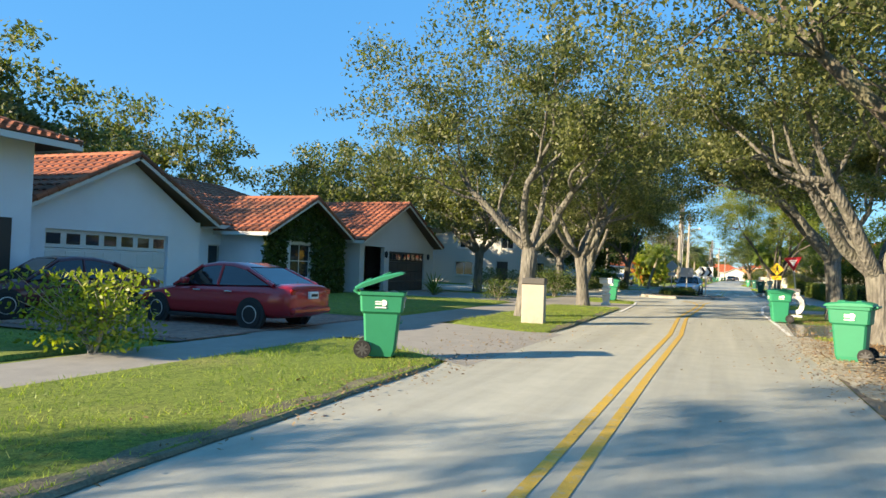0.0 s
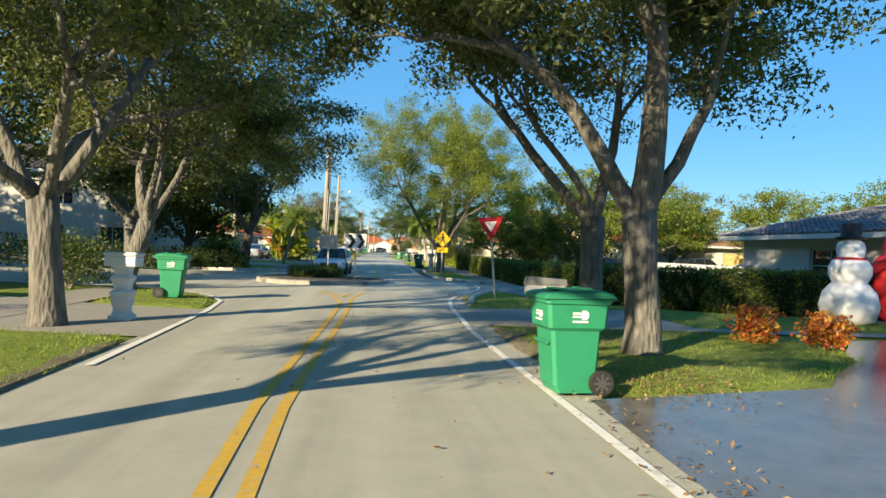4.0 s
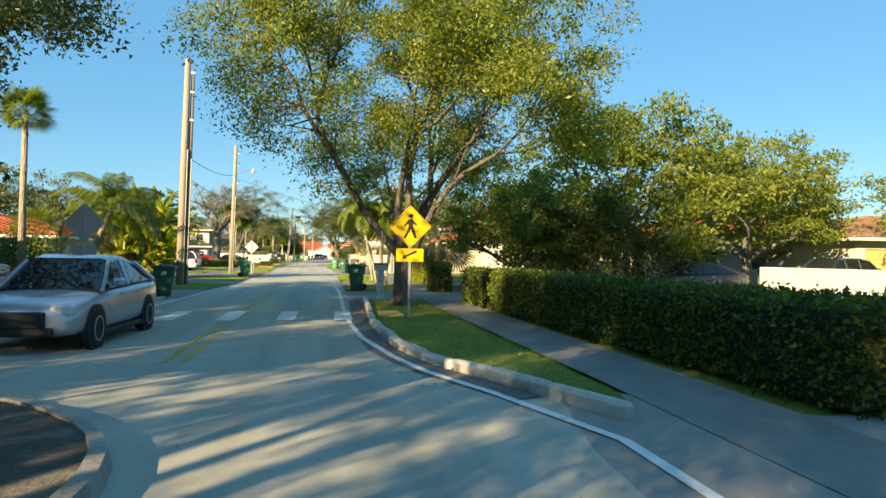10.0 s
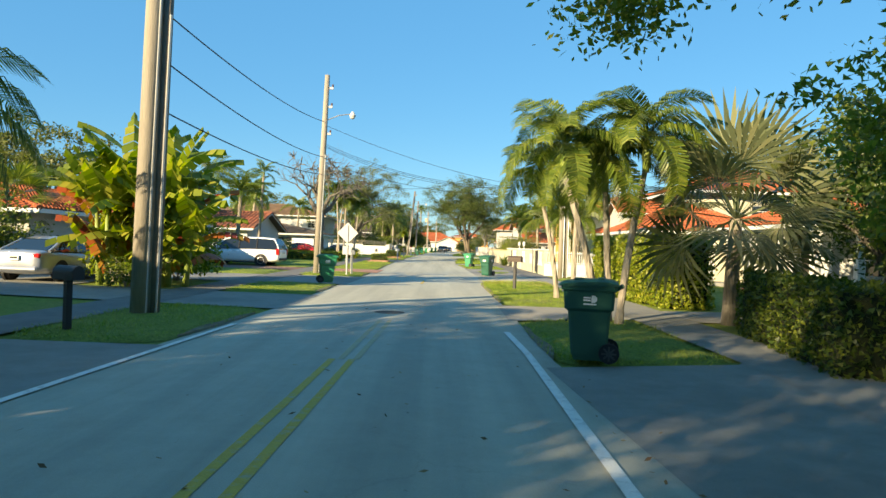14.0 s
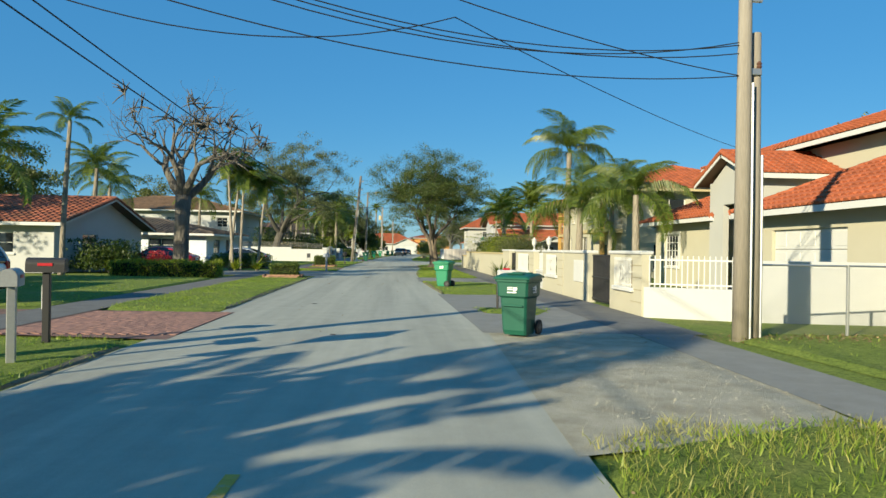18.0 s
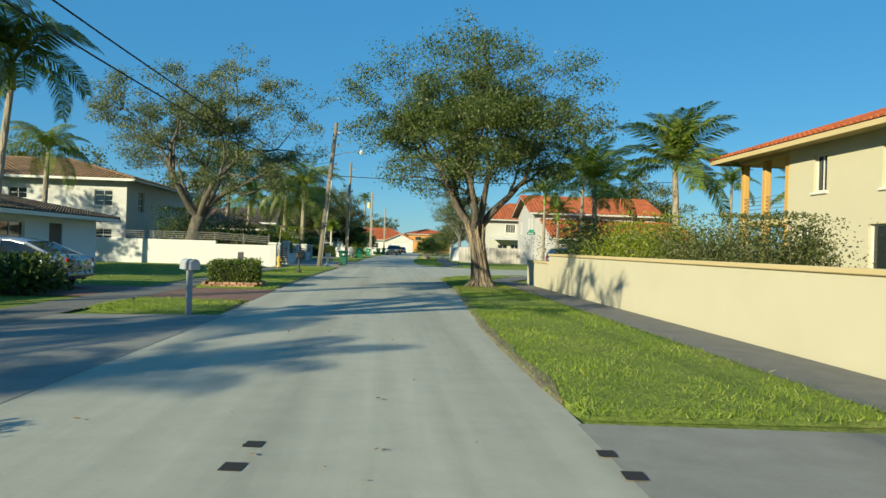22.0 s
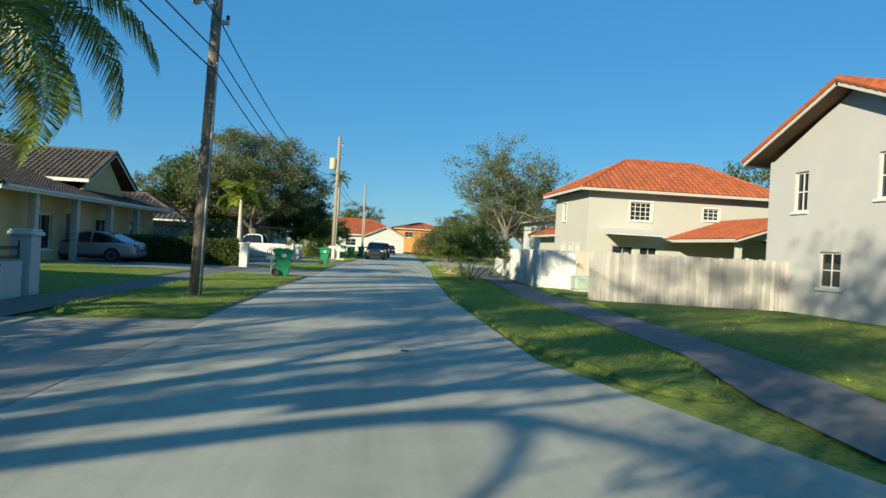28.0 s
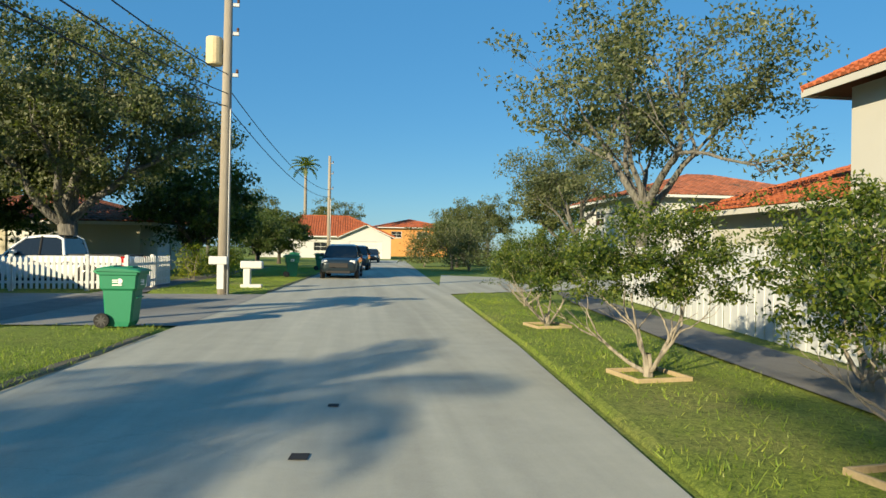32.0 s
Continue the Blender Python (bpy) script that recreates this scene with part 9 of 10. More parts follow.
part("plate", Geo().prism(fillet([(0, 2.75), (-0.52, 2.23), (0, 1.71), (0.52, 2.23)], 3, 0.06), 0.01, 0.016, RX), SIGN_YELLOW, t)
part("border", Geo().prism([(0, 2.71), (-0.48, 2.23), (-0.465, 2.23), (0, 2.695), (0.465, 2.23), (0, 1.765), (-0.465, 2.2299), (-0.48, 2.2299), (0, 1.75), (0.48, 2.23)], 0.0165, 0.018, RX), SIGN_BLACK, t)
sym = Geo()
for q in ([(-0.05, 2.4), (0.06, 2.42), (0.08, 2.2), (-0.04, 2.18)], [(-0.04, 2.2), (0.03, 2.2), (-0.1, 1.95), (-0.17, 1.95)], [(0.01, 2.2), (0.08, 2.2), (0.17, 1.96), (0.1, 1.94)], [(-0.05, 2.4), (-0.16, 2.24), (-0.13, 2.22), (-0.02, 2.33)], [(0.05, 2.41), (0.17, 2.28), (0.15, 2.25), (0.03, 2.33)]):
    sym.prism(q, 0.0165, 0.0185, RX)
sym.prism([(0.02 + 0.055 * math.cos(k * 0.5236), 2.49 + 0.055 * math.sin(k * 0.5236)) for k in range(12)], 0.0165, 0.0185, RX)
part("symbol", sym, SIGN_BLACK, t)
pl = part("arrow_plate", Geo().prism(fillet([(-0.33, 1.38), (0.33, 1.38), (0.33, 1.7), (-0.33, 1.7)], 3, 0.03), 0.01, 0.016, RX), SIGN_YELLOW, t)
part("arrow", Geo().prism([(-0.19, 1.45), (-0.06, 1.45), (-0.09, 1.49), (0.18, 1.61), (0.15, 1.66), (-0.12, 1.53), (-0.15, 1.57)], 0.0165, 0.0185, RX), SIGN_BLACK, pl)
t = post_sign("chevron_sign", "black and white chevron board on a metal post", (-0.38, 45.3, 0.12), -4, 1.98)
part("plate", Geo().prism(fillet([(-0.45, 1.32), (0.45, 1.32), (0.45, 1.98), (-0.45, 1.98)], 3, 0.04), 0.01, 0.016, RX), SIGN_WHITE, t)
for o in (-0.36, 0.05):
    part("chevron", Geo().prism([(o, 1.36), (o + 0.17, 1.36), (o + 0.36, 1.65), (o + 0.17, 1.94), (o, 1.94), (o + 0.19, 1.65)], 0.0165, 0.0185, RX), SIGN_BLACK, t)
t = post_sign("chevron_sign", "back of a grey metal chevron board on a post", (-1.63, 46.9, 0.12), 176, 1.9)
part("plate", Geo().prism(fillet([(-0.42, 1.28), (0.42, 1.28), (0.42, 1.9), (-0.42, 1.9)], 3, 0.04), 0.01, 0.016, RX), SIGN_BACK, t)
t = post_sign("crossing_sign", "grey backs of a diamond sign and plate", (-3.45, 59.84, 0.03), 178, 2.5)
part("plate", Geo().prism(fillet([(0, 2.75), (-0.52, 2.23), (0, 1.71), (0.52, 2.23)], 3, 0.06), 0.01, 0.016, RX), SIGN_BACK, t)
part("lower_plate", Geo().prism([(-0.3, 1.4), (0.3, 1.4), (0.3, 1.68), (-0.3, 1.68)], 0.01, 0.016, RX), SIGN_BACK, t)
t = post_sign("road_sign", "back of a grey diamond road sign with a small plate", (-2.2, 93.0, 0.0), 176, 2.4)
part("plate", Geo().prism(fillet([(0, 2.52), (-0.5, 2.02), (0, 1.52), (0.5, 2.02)], 3, 0.05), 0.01, 0.016, RX), SIGN_BACK, t)
part("lower_plate", Geo().prism([(-0.22, 1.0), (0.22, 1.0), (0.22, 1.4), (-0.22, 1.4)], 0.01, 0.016, RX), SIGN_BACK, t)
t = post_sign("street_name_sign", "green street name blades on a metal post", (13.0, 167.6, 0.0), 20, 2.7)
GREEN_SIGN = mat("green sign sheet", (0.01, 0.22, 0.14), 0.4)
part("blade", Geo().box(-0.35, -0.01, 2.72, 0.35, 0.01, 2.9), GREEN_SIGN, t)
part("blade", Geo().box(-0.01, -0.35, 2.92, 0.01, 0.35, 3.1), GREEN_SIGN, t)
for x in (-0.25, 0.0):
    part("bar", Geo().box(x, -0.014, 2.78, x + 0.2, -0.0105, 2.84), SIGN_WHITE, t)


# mailboxes and posts
def mailbox(label, at, rz, kind, hgt=1.1, colour=None, post_col=None):
    t = thing("mailbox", label, "mailbox", at, rz)
    c, pc = colour or BLACK_METAL, post_col or BLACK_METAL
    if kind == "post":
        part("post", Geo().box(-0.05, -0.05, -0.1, 0.05, 0.05, hgt - 0.2, 0.008), pc, t)
        g = Geo()
        w, zz = 0.1, hgt - 0.2
        prof = [(-w, zz), (w, zz), (w, zz + 0.12)] + [(w * math.cos(a), zz + 0.12 + w * math.sin(a)) for a in np.linspace(0.3, 2.84, 7)] + [(-w, zz + 0.12)]
        g.prism(prof, -0.26, 0.26, RX)
        part("box", g, c, t)
        part("door", Geo().prism([(x * 0.93, zz + (z - zz) * 0.95 + 0.004) for x, z in prof], 0.262, 0.268, RX), c, t)
        part("flag", Geo().box(w + 0.002, -0.1, zz + 0.1, w + 0.01, 0.1, zz + 0.14), SIGN_RED, t)
    return t


mailbox("black metal mailbox on a post at the verge", (-3.68, 71.4, 0.04), 60, "post", 0.98)
mailbox("dark brown mailbox on a thick post", (4.95, 85.9, 0.04), 60, "post", 1.2, mat("dark brown plastic", (0.06, 0.04, 0.03), 0.6))
mailbox("grey metal mailbox on a post", (-2.15, 94.4, 0.04), 20, "post", 1.15, mat("grey metal paint", (0.32, 0.33, 0.33), 0.5), METAL)
t = mailbox("black mailbox on a black post with white number plate", (-2.62, 96.2, 0.04), -80, "post", 1.25)
part("number_plate", Geo().box(-0.03, -0.062, 0.5, 0.03, -0.052, 0.85), SIGN_WHITE, t)
for k in range(4):
    part("bar", Geo().box(-0.02, -0.066, 0.53 + k * 0.08, 0.02, -0.0625, 0.58 + k * 0.08), SIGN_BLACK, t)
mailbox("small dark mailbox on a thin post", (-2.0, 130.9, 0.04), 40, "post", 1.08, mat("blue grey plastic", (0.3, 0.33, 0.38), 0.6), mat("blue grey plastic", (0.3, 0.33, 0.38), 0.6))
mailbox("white mailbox under a grey wrap", (23.45, 171.0, 0.04), 0, "post", 1.2, WHITE_PLASTIC, TRIM_WHITE)
# ornate black mailbox
t = thing("mailbox", "ornate black cast mailbox on a flared post", "mailbox", (-2.35, 151.5, 0.04), 20)
part("post", Geo().lathe([(0.14, -0.04), (0.14, 0.04), (0.07, 0.12), (0.045, 0.2), (0.04, 0.72), (0.08, 0.76)], 10), BLACK_METAL, t)
part("box", Geo().box(-0.14, -0.2, 0.76, 0.14, 0.2, 1.02, 0.015), BLACK_METAL, t)
part("roof", Geo().add([(-0.2, -0.25, 1.02), (0.2, -0.25, 1.02), (0.2, 0.25, 1.02), (-0.2, 0.25, 1.02), (0, -0.1, 1.13), (0, 0.1, 1.13)], [(0, 1, 4), (1, 2, 5, 4), (2, 3, 5), (3, 0, 4, 5), (3, 2, 1, 0)]), BLACK_METAL, t)
part("finial", Geo().lathe([(0.02, 0), (0.03, 0.03), (0.005, 0.08)], 8, (0, 0, 1.12)), BLACK_METAL, t)
# stone pillar mailbox
t = thing("mailbox", "pale rendered pillar mailbox with a dark cap", "mailbox", (-4.25, 15.6, 0.03), 6)
part("pillar", Geo().box(-0.31, -0.22, -0.05, 0.31, 0.22, 1.08, 0.015), mat("stained pale render", (0.4, 0.37, 0.31), 0.9, 0.14, 40, 3, 0.3, stain=(0.31, 0.285, 0.23)), t)
part("box", Geo().box(-0.33, -0.24, 1.08, 0.33, 0.24, 1.26, 0.03), mat("dark grey cap", (0.1, 0.095, 0.09), 0.8, 0.2), t)


def baluster_mailbox(label, at, hgt, s, cap):
    t = thing("mailbox", label, "mailbox", at)
    k = hgt / 1.2
    prof = [(0.2, -0.04), (0.2, 0.08), (0.15, 0.12), (0.13, 0.2), (0.17, 0.36), (0.16, 0.44), (0.19, 0.46), (0.19, 0.52), (0.13, 0.56), (0.14, 0.66), (0.18, 0.74), (0.19, 0.78), (0.13, 0.84), (0.14, 0.94), (0.18, 0.98)]
    sq = Geo()
    for r, z in prof:
        r *= s
        sq.v += [(-r, -r, z * k), (r, -r, z * k), (r, r, z * k), (-r, r, z * k)]
    for i in range(len(prof) - 1):
        sq.f += [(4 * i + j, 4 * i + (j + 1) % 4, 4 * i + 4 + (j + 1) % 4, 4 * i + 4 + j) for j in range(4)]
    sq.f += [(3, 2, 1, 0), tuple(4 * (len(prof) - 1) + j for j in range(4))]
    part("pedestal", sq, mat("white painted concrete", (0.62, 0.66, 0.66), 0.8, 0.06, 40, 3, 0.2), t)
    part("box", Geo().box(-0.3 * s, -0.24 * s, 0.98 * k, 0.3 * s, 0.24 * s, 1.16 * k, 0.02), mat("white painted concrete", (0.62, 0.66, 0.66)), t)
    part("cap", Geo().box(-0.32 * s, -0.26 * s, 1.16 * k, 0.32 * s, 0.26 * s, 1.24 * k, 0.03), cap, t)


baluster_mailbox("white turned concrete mailbox pedestal with grey cap", (4.55, 63.5, 0.04), 1.2, 0.72, mat("grey stone cap", (0.3, 0.29, 0.27), 0.9, 0.15))
baluster_mailbox("white turned concrete mailbox pedestal", (-4.3, 28.85, 0.0), 1.22, 0.95, TRIM_WHITE)
# arch mailbox
t = thing("mailbox", "white ring shaped mailbox stand with a grey lid", "mailbox", (3.15, 26.4, 0.03), -8)
g = Geo()
ro, ri = [], []
for k in range(9):
    a = radians(-75 + 205 * k / 8)
    ro.append((0.05 + 0.36 * math.cos(a), 0.5 + 0.42 * math.sin(a)))
    ri.append((0.05 + 0.19 * math.cos(a), 0.5 + 0.235 * math.sin(a)))
g.add([RX @ Vector((x, z, s)) for s in (-0.1, 0.1) for x, z in ro + ri],
      [f for k in range(8) for f in ((k, k + 1, 10 + k, 9 + k), (18 + k, 27 + k, 28 + k, 19 + k), (k, 18 + k, 19 + k, k + 1), (9 + k, 10 + k, 28 + k, 27 + k))] + [(0, 9, 27, 18), (8, 26, 35, 17)])
part("ring", g, TRIM_WHITE, t)
part("foot", Geo().box(-0.08, -0.12, -0.05, 0.34, 0.12, 0.1, 0.01), TRIM_WHITE, t)
part("box", Geo().box(-0.4, -0.14, 0.84, 0.24, 0.14, 1.0, 0.015), TRIM_WHITE, t)
part("lid", Geo().prism([(-0.42, 1.0), (0.26, 1.0), (0.24, 1.1), (-0.38, 1.13)], -0.16, 0.16, RX), mat("grey slate lid", (0.2, 0.2, 0.2), 0.7, 0.15), t)
for k in range(4):
    part("bar", Geo().box(-0.16 + k * 0.07, -0.146, 0.845, -0.115 + k * 0.07, -0.141, 0.9), SIGN_BLACK, t)
# white post mailboxes
t = thing("mailbox", "white mailbox on a moulded white post with a red flower", "mailbox", (5.32, 102.4, 0.04), 0)
part("post", Geo().box(-0.09, -0.09, -0.05, 0.09, 0.09, 0.14, 0.02).box(-0.06, -0.06, 0.14, 0.06, 0.06, 0.8, 0.01), TRIM_WHITE, t)
part("box", Geo().box(-0.22, -0.16, 0.8, 0.22, 0.16, 1.0, 0.02), TRIM_WHITE, t)
part("flag", Geo().box(-0.1, -0.05, 1.0, 0.08, 0.03, 1.05, 0.02), SIGN_RED, t)
part("side_post", Geo().tube([(-0.18, 0.3, -0.05), (-0.18, 0.3, 0.85)], 0.03, 8), BLACK_METAL, t)
t = thing("mailbox", "white stone mailbox with red tile cap", "mailbox", (-1.85, 162.7, 0.04), 0)
part("post", Geo().lathe([(0.17, -0.04), (0.17, 0.06), (0.08, 0.12), (0.07, 0.6), (0.12, 0.66)], 10), TRIM_WHITE, t)
part("box", Geo().box(-0.17, -0.22, 0.66, 0.17, 0.22, 0.9, 0.02), TRIM_WHITE, t)
part("cap", Geo().box(-0.12, -0.16, 0.9, 0.12, 0.16, 1.02, 0.05), TILE_ORANGE, t)
t = thing("mailbox", "low white curved mailbox stand beside the pole", "mailbox", (0.15, 223.6, 0.04), 0)
part("stand", Geo().box(-0.45, -0.15, -0.04, 0.3, 0.15, 0.12, 0.03).box(-0.35, -0.12, 0.1, -0.1, 0.12, 0.7, 0.03).box(-0.45, -0.17, 0.68, 0.32, 0.17, 0.95, 0.04), TRIM_WHITE, t)
t = thing("mailbox", "white box mailbox fixed to the utility pole", "mailbox", (-0.35, 220.2, 0.0), 0)
part("box", Geo().box(-0.35, -0.2, 0.95, 0.2, -0.0, 1.2, 0.02), TRIM_WHITE, t)
part("strap", Geo().box(-0.1, -0.2, 0.2, 0.1, -0.16, 0.95), TRIM_WHITE, t)
t = thing("mailbox", "low white rectangular mailbox on a short post", "mailbox", (-2.1, 199.0, 0.02), 10)
t.scale = (0.9, 0.9, 0.6)
part("box", Geo().box(-0.28, -0.15, 0.92, 0.28, 0.15, 1.18, 0.03), TRIM_WHITE, t)
part("post", Geo().box(-0.06, -0.06, -0.05, 0.06, 0.06, 0.92), TRIM_WHITE, t)
t = thing("gate_post", "white square gate post", "post", (-3.9, 202.1, 0), 0)
part("post", Geo().box(-0.2, -0.2, -0.05, 0.2, 0.2, 1.15, 0.015), TRIM_WHITE, t)
part("cap", Geo().box(-0.25, -0.25, 1.15, 0.25, 0.25, 1.25, 0.02), TRIM_WHITE, t)
# hydrant
t = thing("fire_hydrant", "yellow fire hydrant before the white wall", "hydrant", (-4.75, 160.6, 0.03))
YEL = mat("yellow hydrant paint", (0.65, 0.4, 0.04), 0.5, 0.1)
part("barrel", Geo().lathe([(0.15, -0.03), (0.15, 0.04), (0.1, 0.06), (0.095, 0.45), (0.13, 0.47), (0.13, 0.52), (0.11, 0.6), (0.06, 0.68), (0.03, 0.7), (0.03, 0.76)], 14), YEL, t)
for s in (-1, 1):
    part("outlet", Geo().tube([(0, 0, 0.38), (s * 0.17, 0, 0.38)], 0.05, 10), YEL, t)
part("front_outlet", Geo().tube([(0, 0, 0.36), (0, -0.18, 0.36)], 0.065, 10), YEL, t)
# transformer cabinet
t = thing("utility_cabinet", "faded green electrical cabinet on a pad", "utility cabinet", (11.3, 193.9, 0.03), -2)
part("body", Geo().box(-0.55, -0.4, 0.06, 0.5, 0.38, 0.62, 0.05), mat("faded green paint", (0.34, 0.45, 0.38), 0.6, 0.12, 20, 2.5, 0.1, stain=(0.42, 0.38, 0.22)), t)
part("pad", Geo().box(-0.62, -0.46, -0.04, 0.57, 0.44, 0.06, 0.02), KERB, t)
part("side_box", Geo().box(0.58, -0.2, -0.03, 0.7, 0.2, 0.3, 0.01), BLACK_METAL, t)
# wooden planting rings
for x, y in ((7.15, 206.1), (7.43, 211.3), (7.35, 202.3), (7.05, 197.5)):
    t = thing("planting_frame", "wooden board edging round the small tree", "edging", (x, y, 0.04), 8, "board edging round the small trees")
    for a, b in ((-0.36, -0.33), (0.33, 0.36)):
        part("board", Geo().box(-0.36, a, -0.04, 0.36, b, 0.055, 0.006), mat("pale timber", (0.38, 0.29, 0.17), 0.85, 0.25), t)
        part("board", Geo().box(a, -0.328, -0.04, b, 0.328, 0.055, 0.006), mat("pale timber", (0.5, 0.32, 0.14)), t)
# brick edging round the shrubs
BRICKM = mat("old brick", (0.34, 0.2, 0.14), 0.9, 0.2, 40, 5, 0.3, rand=0.35)
bm_ = mesh_of("brick", Geo().box(-0.1, -0.05, 0, 0.1, 0.05, 0.075, 0.008), BRICKM)
for x, y in ((-3.0, 120.0), (-3.05, 140.1)):
    t = thing("brick_edging", "ring of old bricks round the shrub", "edging", (x, y, 0.03), 4)
    rng = np.random.default_rng(4)
    for lay in range(2):
        for k in range(7):
            for sx, sy, rz in (((k - 3) * 0.225, -0.74, 0), ((k - 3) * 0.225, 0.74, 0)):
                o = part("brick", bm_, BRICKM, t)
                o.matrix_basis = pose(sx + 0.1 * lay - 0.05, sy, 0.078 * lay, 0, 0, rz + rng.normal() * 3)
        for k in range(6):
            for sx in (-0.9, 0.9):
                o = part("brick", bm_, BRICKM, t)
                o.matrix_basis = pose(sx, (k - 2.5) * 0.225, 0.078 * lay, 0, 0, 90 + rng.normal() * 3)

# brick pavers of the driveways: the ones beside the road singly, the rest joined
PAVE_BRICK = mat("red clay paver", (0.36, 0.19, 0.145), 0.9, 0.18, 60, 6, 0.3, rand=0.2, stain=(0.24, 0.15, 0.12))
PAVE_BED = mat("red clay pavers further in", (0.36, 0.19, 0.145), 0.9, 0.18, 60, 6, 0.3, island=0.2, stain=(0.24, 0.15, 0.12))


def pavers(drive, x0, x1, y0, y1, split, z):
    """Running bond of 0.2 by 0.1 m pavers; those past x = split are parts of their own."""
    rng = np.random.default_rng(12)
    me = mesh_of("paver", Geo().box(-0.0485, -0.0985, -0.02, 0.0485, 0.0985, 0.012, 0.004), PAVE_BRICK)
    bed = Geo()
    for i in range(int((x1 - x0) / 0.101)):
        x = x1 - 0.05 - i * 0.101
        for j in range(int((y1 - y0) / 0.201)):
            y = y0 + 0.1 + (j + 0.5 * (i % 2)) * 0.201
            dz = float(rng.normal()) * 0.0012
            if x > split:
                o = part("paver", me, PAVE_BRICK, drive)
                o.matrix_basis = pose(x, y, z + dz, 0, float(rng.normal()) * 0.4, float(rng.normal()) * 0.5)
            else:
                bed.box(x - 0.048, y - 0.098, z - 0.02, x + 0.048, y + 0.098, z + 0.012 + dz)
    tagged(part("paver_bed", bed, PAVE_BED, drive), kind="stuff")


DRIVES = {o["label"]: o for o in bpy.data.objects if o.name.startswith("driveway") and "label" in o}
pavers(DRIVES["red brick paved driveway"], -4.2, -1.12, 97.45, 101.6, -2.5, 0.004)
pavers(DRIVES["red brown brick paved driveway"], -14.0, -8.5, 6.9, 14.1, 0.0, 0.006)

# small things on the lawn before the white wall
t = thing("yard_sign", "black metal frame sign standing on the lawn", "sign", (-6.6, 158.0, 0.045), 12)
for x in (-0.17, 0.17):
    part("leg", Geo().tube([(x, 0, -0.04), (x * 0.95, 0.05, 0.86)], 0.014, 6), BLACK_METAL, t)
part("panel", Geo().box(-0.155, 0.03, 0.42, 0.155, 0.05, 0.85, 0.008), mat("dark grey sign panel", (0.09, 0.092, 0.095), 0.6, 0.2, 30, 4, 0.1), t)
for z in (0.26, 0.87):
    part("crossbar", Geo().tube([(-0.165, 0.03, z), (0.165, 0.03, z)], 0.012, 6), BLACK_METAL, t)
t = thing("bamboo_cane", "thin pale cane leaning upright by the gate", "cane", (-4.55, 158.9, 0.045), 0)
part("cane", Geo().tube([(0, 0, -0.05), (0.05, 0.0, 1.2), (0.13, 0.02, 2.5)], [0.022, 0.02, 0.012], 6), mat("pale bamboo", (0.5, 0.43, 0.27), 0.7, 0.2, 20, 3, 0.1), t)

